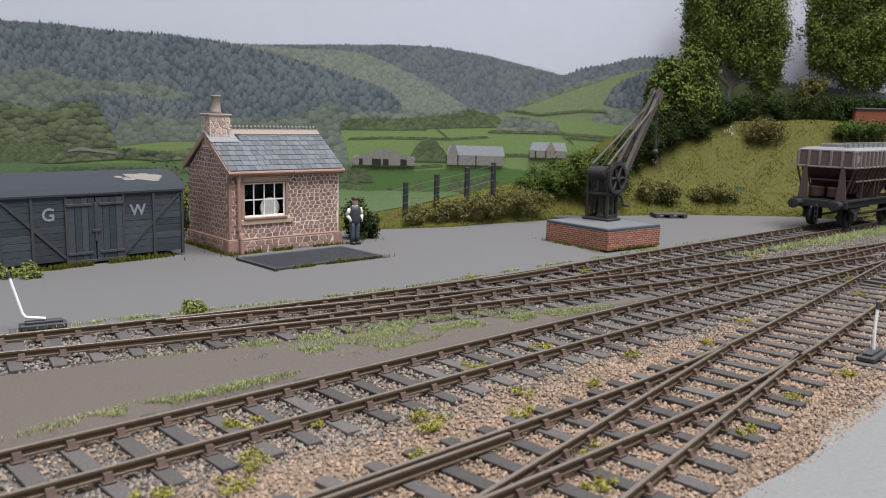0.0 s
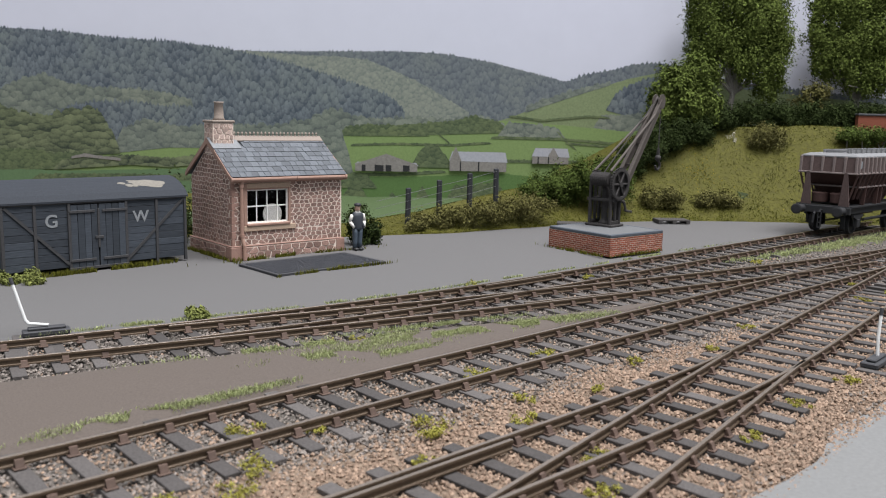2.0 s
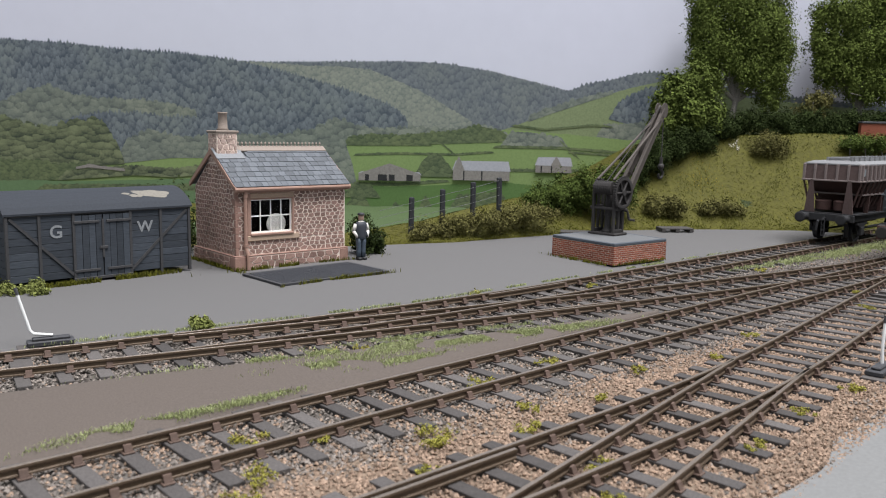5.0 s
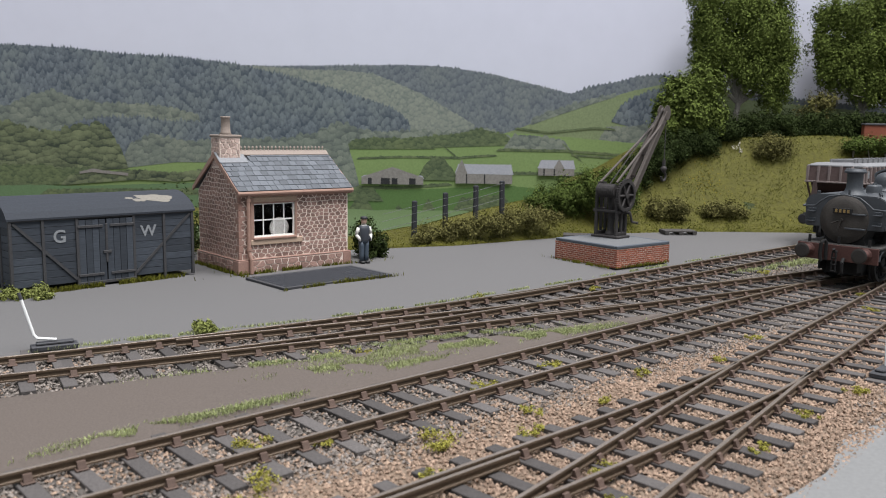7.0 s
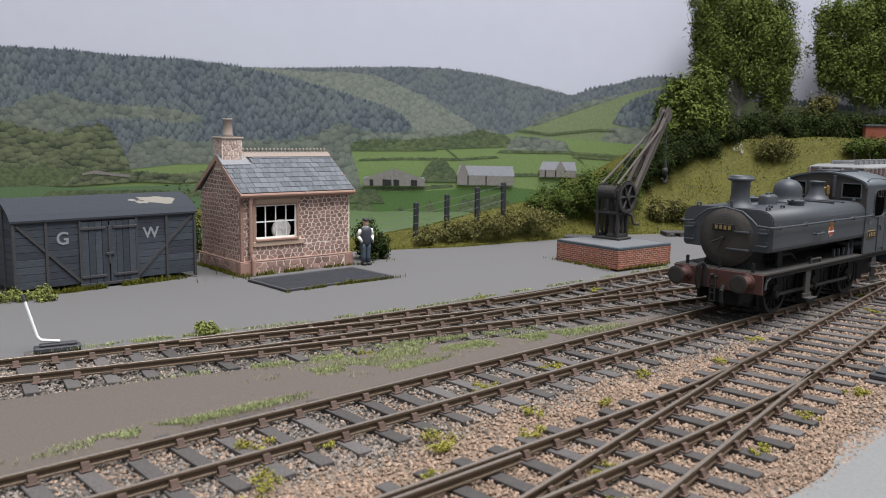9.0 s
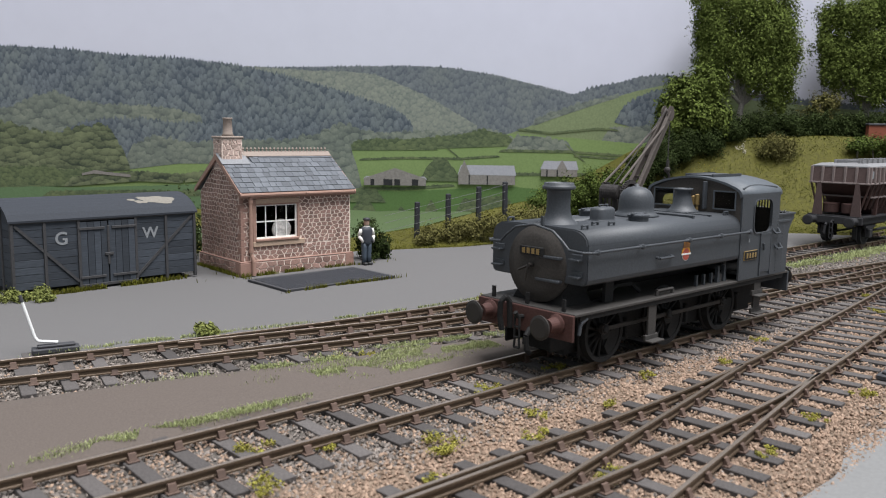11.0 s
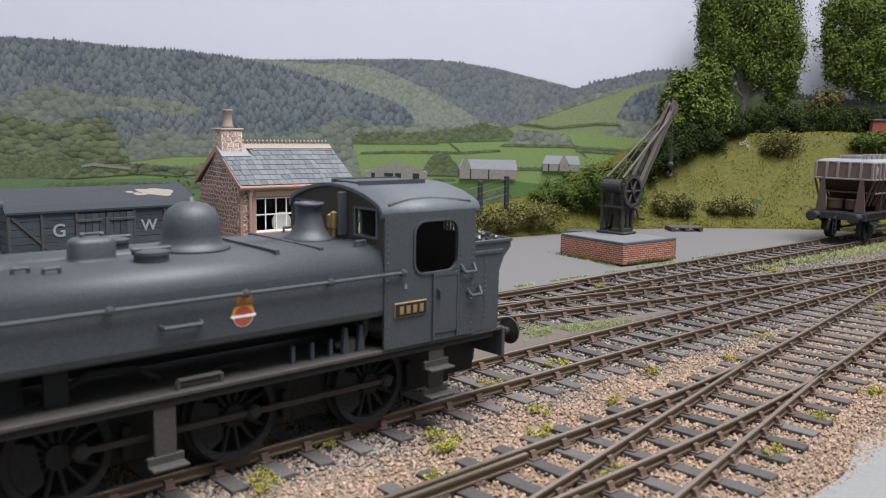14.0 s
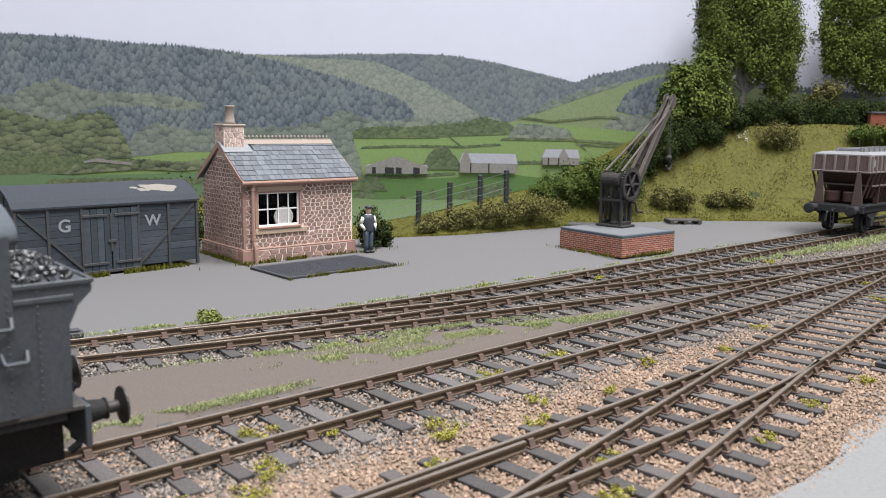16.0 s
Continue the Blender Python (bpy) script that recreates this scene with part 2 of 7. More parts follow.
for i in range(-6, 76):
    s = i * STEP
    a, b, c, e, p = siding(s), crossover(s), running(s), loop(s), spur(s)
    if s < 92:
        timber(back_track, s, a - 17, a + 17, seats(siding, s), heading(siding, s))
    elif a - b < 27:
        timber(back_track, s, b - 17, a + 17, seats(siding, s) + seats(crossover, s), -5)
    else:
        timber(back_track, s, a - 17, a + 17, seats(siding, s), heading(siding, s))
        if b - c > 27:
            timber(back_track, s, b - 17, b + 17, seats(crossover, s), heading(crossover, s))
    if b - c > 27 or s > 540:
        top = c + 17
        extra = []
    else:
        top = b + 17
        extra = seats(crossover, s)
    low = c - 17
    if c - e < 27:
        low, extra = e - 17, extra + seats(loop, s)
    if s < 640:
        timber(middle_track, s, low, top, seats(running, s) + extra, 0)
    if c - e >= 27:
        if s < 196 and e - p > 1.0:
            timber(front_track, s + 3, p - 17, e + 17, seats(loop, s + 3) + seats(spur, s + 3), 3)
        else:
            timber(front_track, s + 3, e - 17, e + 17, seats(loop, s + 3), heading(loop, s + 3))

# ---- stone weighbridge office ----
M_STONE = material("red_brown_rubble_stone", (0.27, 0.170, 0.140), vary=0.25, scale=0.35, fine=2.2, bump=0.5, other=(0.33, 0.23, 0.20), objects=0.30)
M_MORTAR = material("pale_pink_mortar", (0.74, 0.62, 0.54), vary=0.15, scale=0.3, fine=2.5, bump=0.4)
M_QUOIN = material("dressed_brown_sandstone", (0.29, 0.175, 0.14), vary=0.18, scale=0.25, fine=2.2, bump=0.35, other=(0.34, 0.22, 0.18))
M_TRIM = material("brown_pink_painted_trim", (0.33, 0.205, 0.16), rough=0.6, vary=0.12, scale=0.2, fine=1.5, bump=0.1, other=(0.33, 0.20, 0.15))
M_SLATE = material("blue_grey_roof_slate", (0.103, 0.111, 0.124), rough=0.6, vary=0.2, scale=0.3, fine=2.0, bump=0.25, objects=0.22)
M_LEAD = material("grey_lead_flashing", (0.19, 0.195, 0.205), rough=0.55, vary=0.2, scale=0.3, fine=1.5, bump=0.2)
M_RIDGE = material("buff_clay_ridge", (0.25, 0.205, 0.175), vary=0.18, scale=0.3, fine=2.0, bump=0.25)
M_WHITE = material("white_window_paint", (0.78, 0.77, 0.74), rough=0.5, vary=0.06, bump=0.0)
M_DARK = material("dark_office_interior", (0.03, 0.028, 0.027), vary=0.2, bump=0.0)
M_GLASS = bpy.data.materials.new("window_glass")
M_GLASS.use_nodes = True
M_GLASS.node_tree.nodes["Principled BSDF"].inputs["Transmission Weight"].default_value = 1.0
M_GLASS.node_tree.nodes["Principled BSDF"].inputs["Roughness"].default_value = 0.05
M_GLASS.node_tree.nodes["Principled BSDF"].inputs["IOR"].default_value = 1.15


def clip(poly, nx, ny, c):
    """Keeps the side of a polygon where nx * x + ny * y <= c."""
    out = []
    for i, p in enumerate(poly):
        q = poly[(i + 1) % len(poly)]
        a, b = nx * p[0] + ny * p[1] - c, nx * q[0] + ny * q[1] - c
        if a <= 0:
            out.append(p)
        if (a < 0 < b) or (b < 0 < a):
            k = a / (a - b)
            out.append((p[0] + (q[0] - p[0]) * k, p[1] + (q[1] - p[1]) * k))
    return out


def rubble(rng, u0, u1, v0, v1, w, h, cuts=(), joint=0.52, k=1.7):
    """Outlines of irregular stones that fill a panel; cuts are further half planes."""
    seeds = []
    v0, v1, h = v0 * k, v1 * k, h * k
    rows = max(1, round((v1 - v0) / h))
    cols = max(1, round((u1 - u0) / w))
    for j in range(-1, rows + 1):
        for i in range(-1, cols + 2):
            seeds.append((u0 + (i + (j % 2) * 0.5 + rng.uniform(-0.36, 0.36)) * (u1 - u0) / cols, v0 + (j + 0.5 + rng.uniform(-0.24, 0.24)) * (v1 - v0) / rows))
    cells = []
    for a in seeds:
        poly = [(a[0] - 8, a[1] - 8), (a[0] + 8, a[1] - 8), (a[0] + 8, a[1] + 8), (a[0] - 8, a[1] + 8)]
        for b in seeds:
            dx, dy = b[0] - a[0], b[1] - a[1]
            d = math.hypot(dx, dy)
            if 0 < d < 12:
                poly = clip(poly, dx / d, dy / d, (dx * (a[0] + b[0]) / 2 + dy * (a[1] + b[1]) / 2) / d - joint / 2)
        for nx, ny, c in ((-1, 0, -u0 - joint / 2), (1, 0, u1 - joint / 2), (0, -1, -v0 - joint / 2), (0, 1, v1 - joint / 2), *[(n_, m_ / k, c_) for n_, m_, c_ in cuts]):
            poly = clip(poly, nx, ny, c) if len(poly) > 2 else poly
        poly = [(p[0], p[1] / k) for p in poly]
        if len(poly) > 2:
            area = sum(p[0] * q[1] - q[0] * p[1] for p, q in zip(poly, poly[1:] + poly[:1])) / 2
            if area > 0.6:
                cells.append(poly)
    return cells


def stone(poly, mat, parent, m, depth):
    """One stone: its outline in the wall's plane, its face proud of the mortar with softened edges."""
    cx, cz = sum(p[0] for p in poly) / len(poly), sum(p[1] for p in poly) / len(poly)
    bm = bmesh.new()
    n = len(poly)
    rings = [[bm.verts.new((x + (cx - x) * k, y, z + (cz - z) * k)) for x, z in poly] for k, y in ((0.0, 0.3), (0.02, -depth * 0.6), (0.10, -depth))]
    for a, b in zip(rings, rings[1:]):
        for i in range(n):
            bm.faces.new((a[i], a[(i + 1) % n], b[(i + 1) % n], b[i]))
    bm.faces.new(rings[-1])
    return part("stone", bm, mat, parent, at=m)


HOUSE_AT = on_line(162.9, 308.7, YARD, -1.5)
house = thing("weighbridge_office", "small red-brown stone office with slate roof and chimney", "building", HOUSE_AT)
HL, HD, HE = 54.4, 40.0, 33.5
RIDGE = 50.5


def gable_outline(y0, y1, z0):
    return [(y0, z0), (y1, z0), (y1, HE), (HD / 2, RIDGE - 1.2), (y0, HE)]


# walls, with the window's opening through the front one
WX0, WX1, WZ0, WZ1 = 7.0, 26.8, 15.3, 29.6
front_wall = part("wall", boxes((0, WX0, 0.3, 2.3, 0, HE), (WX1, HL, 0.3, 2.3, 0, HE), (WX0, WX1, 0.3, 2.3, 0, WZ0), (WX0, WX1, 0.3, 2.3, WZ1, HE)), M_MORTAR, house)
SIDE = Matrix(((0, 1, 0, 0), (1, 0, 0, 0), (0, 0, 1, 0), (0, 0, 0, 1)))
left_wall = part("wall", prism(bmesh.new(), gable_outline(2.3, HD - 0.3, 0), 0.3, 2.3, SIDE), M_MORTAR, house)
part("wall", prism(bmesh.new(), gable_outline(2.3, HD - 0.3, 0), HL - 2.3, HL - 0.3, SIDE), M_MORTAR, house)
part("wall", boxes((2.3, HL - 2.3, HD - 2.3, HD - 0.3, 0, HE)), M_MORTAR, house)
part("floor", boxes((2.3, HL - 2.3, 2.3, HD - 2.3, 0, 0.8)), M_DARK, house)
part("ceiling_board", boxes((2.3, HL - 2.3, 2.3, HD - 2.3, 32.0, 32.6)), M_DARK, house)
part("inner_wall", boxes((2.4, 3.0, 2.4, HD - 2.4, 1, 32), (HL - 3.0, HL - 2.4, 2.4, HD - 2.4, 1, 32), (3, HL - 3, HD - 3.0, HD - 2.4, 1, 32)), M_DARK, house)
rng = random.Random(11)
for panel in ((WX1 + 1.0, HL - 0.3, 12.1, HE - 0.4, 2.7, 1.75), (5.4, HL - 0.3, 6.3, 12.1, 2.7, 1.75), (0.2, 5.0, 6.3, HE - 0.5, 2.4, 2.0)):
    for poly in rubble(rng, *panel):
        stone(poly, M_STONE, front_wall, at(0, 0.3, 0), 0.16)
roof_cut = (RIDGE - 1.2 - HE) / (HD / 2)
SLOPE_N = math.hypot(1, roof_cut)
gable_cuts = ((-roof_cut / SLOPE_N, 1 / SLOPE_N, (HE - 0.6) / SLOPE_N), (roof_cut / SLOPE_N, 1 / SLOPE_N, (HE - 0.6 + roof_cut * HD) / SLOPE_N))
LEFT = at(0, HD, 0, 0, 0, -90)
for poly in rubble(rng, 0.3, HD - 0.3, 6.3, RIDGE - 1, 2.5, 2.0, gable_cuts):
    stone(poly, M_STONE, left_wall, at(0.3, HD, 0, 0, 0, -90), 0.16)
# plinth
plinth = part("plinth", boxes((-0.8, HL + 0.8, -0.8, 1.5, 0, 5.6), (-0.8, 1.5, 1.5, HD + 0.6, 0, 5.6), (HL - 1.5, HL + 0.8, 1.5, HD + 0.6, 0, 5.6)), M_MORTAR, house)
for poly in rubble(rng, 4.5, HL - 3.6, 0.3, 5.5, 3.9, 2.6):
    stone(poly, M_STONE, plinth, at(0, -0.8, 0), 0.30)
for poly in rubble(rng, 0.3, HD - 4.2, 0.3, 5.5, 3.4, 2.4):
    stone(poly, M_STONE, plinth, at(-0.8, HD, 0, 0, 0, -90), 0.30)
for x0, x1, y0, y1 in ((-1.1, 4.2, -1.1, 0.0), (-1.1, 0.0, 0.0, 4.0), (HL - 3.4, HL + 1.1, -1.1, 0.0)):
    part("corner_block", boxes((x0, x1, y0, y1, 0, 5.7), bevel=0.2), M_QUOIN, plinth)
part("plinth_cap", boxes((-1.0, HL + 1.0, -1.0, 0.6, 5.7, 6.2), (-1.0, 0.6, 0.6, HD, 5.7, 6.2), bevel=0.15), M_QUOIN, plinth)
for i in range(9):
    z = 6.3 + i * 3.0
    part("quoin", boxes((-0.15, 1.6 if i % 2 else 1.2, -0.15, 0.6, z, z + 2.9), (-0.15, 0.6, 0.6, 2.8 if i % 2 else 1.6, z, z + 2.9), bevel=0.12), M_QUOIN, front_wall)
# window
window = part("window", boxes((WX0 - 1.6, WX0, -0.25, 0.6, 12.3, 32.2), (WX1, WX1 + 1.0, -0.25, 0.6, 15.0, 32.2), (WX0, WX1, 0.05, 0.6, WZ1, 30.2), bevel=0.1), M_TRIM, house,
              "brown-pink window surround with white glazing bars")
M_BUFF = material("buff_dressed_stone", (0.43, 0.315, 0.235), vary=0.16, scale=0.25, fine=2.2, bump=0.3, other=(0.36, 0.25, 0.19))
part("lintel", boxes((WX0 - 0.2, WX1 + 0.8, -0.3, 0.65, 30.2, 32.4), bevel=0.15), M_BUFF, window, "pale buff stone lintel")
part("sill", boxes((5.2, WX1 + 3.4, -0.5, 0.7, 12.0, 14.3), bevel=0.2), M_BUFF, window, "pale buff stone sill")
part("sill_board", boxes((WX0 - 0.4, WX1 + 0.4, -1.0, 0.9, 14.3, 15.2), bevel=0.15), M_TRIM, window)
frame_bars = [(WX0, WX0 + 0.6, 0.9, 1.5, WZ0, WZ1), (WX1 - 0.6, WX1, 0.9, 1.5, WZ0, WZ1), (WX0, WX1, 0.9, 1.5, WZ0, WZ0 + 0.6), (WX0, WX1, 0.9, 1.5, WZ1 - 0.5, WZ1)]
part("window_frame", boxes(*frame_bars), M_WHITE, window)
for i in (1, 2, 3):
    x = WX0 + (WX1 - WX0) * i / 4
    part("glazing_bar", boxes((x - 0.22, x + 0.22, 0.95, 1.4, WZ0, WZ1)), M_WHITE, window)
part("glazing_bar", boxes((WX0, WX1, 0.93, 1.42, 22.2, 22.75)), M_WHITE, window)
part("pane", boxes((WX0, WX1, 1.15, 1.2, WZ0, WZ1)), M_GLASS, window).visible_shadow = False
# the weighing scale's dial inside
dial = thing("weighing_dial", "round white dial standing inside the office window", "scale", HOUSE_AT @ at(19.5, 3.6, 0.8))
part("dial", lathe(bmesh.new(), [(4.6, 0), (4.6, 0.7), (4.2, 0.9)], 28, Matrix.Translation((1.8, 1.2, 17.5)) @ pose(0, 0, 0, 90, 0, 0)), M_WHITE, dial)
part("stand", boxes((-1.0, 4.6, 0.8, 3.0, 0, 13.6), bevel=0.3), M_WHITE, dial)
# gutter and downpipe
bm = bmesh.new()
rod(bm, (-1.2, -2.0, 34.2), (HL + 1.2, -2.0, 34.2), 0.95, 10)
gutter = part("gutter", bm, M_TRIM, house, "brown-pink gutter")
for x in (-1.0, 30.0, HL + 0.6):
    bm = bmesh.new()
    rod(bm, (x - 0.4, -2.0, 34.2), (x + 0.4, -2.0, 34.2), 1.2, 10)
    part("gutter_joint", bm, M_TRIM, gutter)
bm = bmesh.new()
pipe(bm, [(4.0, -1.9, 33.6), (4.0, -1.0, 31.5), (4.0, -1.0, 9.5), (4.6, -1.9, 6.0), (4.6, -1.9, 0.2)], 0.8, 10)
downpipe = part("downpipe", bm, M_TRIM, house, "brown-pink downpipe")
for z in (30.8, 10.0):
    bm = bmesh.new()
    rod(bm, (4.0, -1.0, z), (4.0, -1.0, z + 1.2), 1.05, 10)
    part("collar", bm, M_TRIM, downpipe)
part("fascia", boxes((-1.0, HL + 1.0, -1.2, -0.4, 32.6, 34.6), bevel=0.1), M_TRIM, house)
# roof: two boarded slopes, slates laid on the front one course by course
PITCH = math.degrees(math.atan2(RIDGE - 35.0, HD / 2 + 2.2))
ROOF_LEN = math.hypot(RIDGE - 35.0, HD / 2 + 2.2)
FRONT_SLOPE = at(-1.0, -2.2, 35.0, PITCH, 0, 0)
roof = part("roof", prism(bmesh.new(), [(-2.2, 34.6), (HD / 2, RIDGE - 0.4), (HD + 2.2, 34.6), (HD + 2.2, 33.9), (HD / 2, RIDGE - 1.4), (-2.2, 33.9)], -0.8, HL + 0.8, SIDE), M_SLATE, house)
SLATES = [mesh_of("slate", box(bmesh.new(), 0.06, w, 0, 4.6, 0, 0.32, bevel=0.06), M_SLATE) for w in (2.85, 3.25, 3.65, 4.05, 1.5)]
courses = 8
for j in range(courses):
    x = -0.1
    while x < HL + 1.7:
        k = 4 if j % 2 and x < 0 else rng.randrange(4)
        w = (2.92, 3.32, 3.72, 4.12, 1.57)[k]
        if x + w < HL + 2.4 and not (j > courses - 3 and x < 12):
            part("slate", SLATES[k], None, roof, at=FRONT_SLOPE @ at(x, j * ROOF_LEN / courses - 0.2, 0.28 + rng.uniform(0, 0.08), -4.0 + rng.uniform(-0.6, 0.6), 0, rng.uniform(-0.8, 0.8)))
        elif x < HL + 1.4 and not (j > courses - 3 and x < 12):
            part("slate", SLATES[1], None, roof, at=FRONT_SLOPE @ at(x, j * ROOF_LEN / courses - 0.2, 0.3, -4.0, 0, 0) @ Matrix.Diagonal(((HL + 2.0 - x) / 3.25, 1, 1, 1)))
        x += w
part("back_slates", boxes((-0.9, HL + 0.9, 0, ROOF_LEN, 0.0, 0.6)), M_SLATE, roof, at=at(HL, HD + 2.2, 35.0, PITCH, 0, 180))
ridge = part("ridge_tile", prism(bmesh.new(), [(HD / 2 - 2.6, RIDGE - 0.8), (HD / 2, RIDGE + 1.2), (HD / 2 + 2.6, RIDGE - 0.8), (HD / 2 + 2.2, RIDGE - 1.6), (HD / 2, RIDGE + 0.3), (HD / 2 - 2.2, RIDGE - 1.6)], 10.5, HL + 0.9, SIDE), M_RIDGE, roof,
             "buff clay ridge with a toothed crest")
CREST = mesh_of("crest", lathe(bmesh.new(), [(0.55, 0), (0.25, 0.7), (0.6, 1.2), (0.45, 1.6), (0.05, 2.1)], 6), M_RIDGE)
for i in range(23):
    part("crest", CREST, None, ridge, at=at(11.6 + i * 1.9, HD / 2, RIDGE + 1.0))
for side in (0, 1):
    x0, x1 = (-1.4, -0.6) if not side else (HL + 0.6, HL + 1.4)
    part("bargeboard", prism(bmesh.new(), [(-2.4, 33.2), (-2.4, 35.0), (HD / 2, RIDGE + 0.2), (HD + 2.4, 35.0), (HD + 2.4, 33.2), (HD / 2, RIDGE - 2.2)], x0, x1, SIDE), M_TRIM, roof, "brown bargeboard")
# chimney
M_LIMED = material("lime_washed_chimney_stone", (0.44, 0.33, 0.285), vary=0.25, scale=0.35, fine=2.2, bump=0.5, other=(0.70, 0.61, 0.55), mix=0.95, objects=0.3)
chimney = part("chimney", boxes((-0.2, 9.2, HD / 2 - 4.2, HD / 2 + 4.2, 44, 57.2), bevel=0.1), M_MORTAR, house, "stone chimney stack with a clay pot")
for poly in rubble(rng, -0.1, 9.1, 47.5, 57.0, 2.2, 2.2):
    stone(poly, M_LIMED, chimney, at(0, HD / 2 - 4.2, 0), 0.25)
for poly in rubble(rng, 0.1, 8.3, 44.5, 57.0, 2.1, 2.2):
    stone(poly, M_LIMED, chimney, at(-0.2, HD / 2 + 4.2, 0, 0, 0, -90), 0.25)
part("chimney_cap", boxes((-0.8, 9.8, HD / 2 - 4.8, HD / 2 + 4.8, 57.2, 58.3), bevel=0.3), M_RIDGE, chimney)
part("chimney_pot", lathe(bmesh.new(), [(2.9, 58.2), (2.1, 59.4), (1.85, 65.2), (2.1, 65.5), (2.1, 66.1), (1.6, 66.1), (1.5, 63.0)], 20, Matrix.Translation((4.6, HD / 2, 0))), M_RIDGE, chimney, smooth=True)
part("flashing", boxes((-0.6, 12.6, ROOF_LEN * 0.70, ROOF_LEN * 0.98, 0.55, 0.85), bevel=0.1), M_LEAD, roof, "grey lead flashing", at=FRONT_SLOPE)

# ---- weighbridge plate in front of the office ----
M_IRON = material("dark_weathered_iron", (0.055, 0.055, 0.06), rough=0.65, metal=0.2, vary=0.25, scale=0.2, fine=2.0, bump=0.3, other=(0.075, 0.07, 0.068))
M_PLATE = material("dark_ribbed_plate", (0.05, 0.052, 0.06), rough=0.7, vary=0.2, scale=0.2, fine=2.0, bump=0.3)
weigh = thing("weighbridge_plate", "dark ribbed weighbridge plate set in the yard", "weighbridge", on_line(159.6, 296.6, YARD, 0.6))
part("plate", boxes((1.0, 51, -27.6, -1.0, 0.1, 0.75), bevel=0.15), M_PLATE, weigh)
part("edge_frame", boxes((-0.4, 52.4, -29.0, -27.4, 0, 0.95), (-0.4, 52.4, -1.2, 0.4, 0, 0.95), (-0.4, 1.2, -27.4, -1.2, 0, 0.95), (50.8, 52.4, -27.4, -1.2, 0, 0.95), bevel=0.1), M_IRON, weigh)
for i in range(25):
    part("rib", boxes((1.4, 50.6, -26.6 + i, -26.2 + i, 0.74, 0.92)), M_PLATE, weigh)

# ---- grounded van body ----
M_VAN = material("weathered_grey_van_planks", (0.042, 0.049, 0.060), rough=0.8, vary=0.28, scale=0.12, fine=1.6, bump=0.3, other=(0.105, 0.110, 0.116), mix=0.72, objects=0.25, stretch=(0.16, 1, 1.8))
M_VANIRON = material("rust_stained_van_iron", (0.048, 0.047, 0.049), rough=0.7, vary=0.25, scale=0.15, fine=1.5, bump=0.25, other=(0.085, 0.062, 0.05))
M_FELT = material("dark_roofing_felt", (0.029, 0.033, 0.041), rough=0.8, vary=0.15, scale=0.08, fine=1.5, bump=0.2, other=(0.065, 0.068, 0.075))
M_PEEL = material("pale_bare_roof_patch", (0.19, 0.175, 0.15), vary=0.2, scale=0.3, fine=1.5, bump=0.3)
M_LETTER = material("faded_white_lettering", (0.22, 0.23, 0.24), rough=0.7, vary=0.35, scale=0.5, fine=2.0, bump=0.0)
VAN_AT = at(-102.6, 338.8, YARD, 0, 0, 44.6)
van = thing("van_body", "grounded dark grey planked railway van body with arched roof", "van", VAN_AT)
VL, VD, VB, VE = 70.4, 31.0, 2.2, 26.6
part("body", boxes((-VL + 0.6, -0.6, 0.7, VD - 0.7, VB, VE)), M_VANIRON, van)
posts = (-VL, -59.2, -46.9, -25.0, -12.4, 0.0)
for a, b in zip(posts, posts[1:]):
    if (a, b) == (-46.9, -25.0):
        continue
    for j in range(9):
        z = VB + j * (VE - VB) / 9
        part("plank", box(bmesh.new(), a + 0.5, b - 0.5, -0.05, 0.9, z + 0.06, z + (VE - VB) / 9 - 0.06, bevel=0.08), M_VAN, van, at=at(0, rng.uniform(-0.06, 0.06), 0))
for i, x in enumerate(posts):
    part("side_post", boxes((x - 0.55, x + 0.55, -0.65, 0.7, 0.0 if 0 < i < 5 else 0.6, VE), bevel=0.1), M_VANIRON, van)
for a, b in (((-69.4, 25.9), (-47.4, 3.4)), ((-24.5, 3.4), (-0.9, 25.9))):
    bm = bmesh.new()
    d = Vector((b[0] - a[0], 0, b[1] - a[1]))
    box(bm, 0, d.length, -0.45, 0.0, -0.5, 0.5, m=Matrix.Translation((a[0], 0, a[1])) @ Matrix.Rotation(-math.atan2(d.z, d.x), 4, "Y"))
    part("brace", bm, M_VANIRON, van)
for half in range(2):
    x0, x1 = (-46.4, -36.2) if not half else (-35.8, -25.5)
    door = part("door", boxes((x0, x1, -0.1, 0.5, VB - 0.6, VE - 0.8)), M_VANIRON, van)
    for i in range(4):
        w = (x1 - x0) / 4
        part("plank", box(bmesh.new(), x0 + i * w + 0.06, x0 + (i + 1) * w - 0.06, -0.55, 0.1, VB - 0.5, VE - 0.9, bevel=0.08), M_VAN, door, at=at(0, rng.uniform(-0.06, 0.06), 0))
    for z in (23.2, 4.6):
        part("hinge", boxes((x0 - 0.6 if not half else x0 + 1.2, x1 - 1.2 if not half else x1 + 0.6, -0.95, -0.5, z - 0.5, z + 0.5), bevel=0.1), M_VANIRON, door)
part("door_bolt", boxes((-36.5, -35.6, -1.0, -0.5, 9.0, 24.0), (-37.5, -34.3, -1.1, -0.5, 12.5, 13.6), bevel=0.15), M_VANIRON, van)
part("cant_rail", boxes((-VL - 0.3, 0.3, -0.7, 0.9, VE - 0.3, VE + 0.7), (-47.5, -24.5, -0.8, 0.5, 0.9, 2.0), bevel=0.1), M_VANIRON, van)
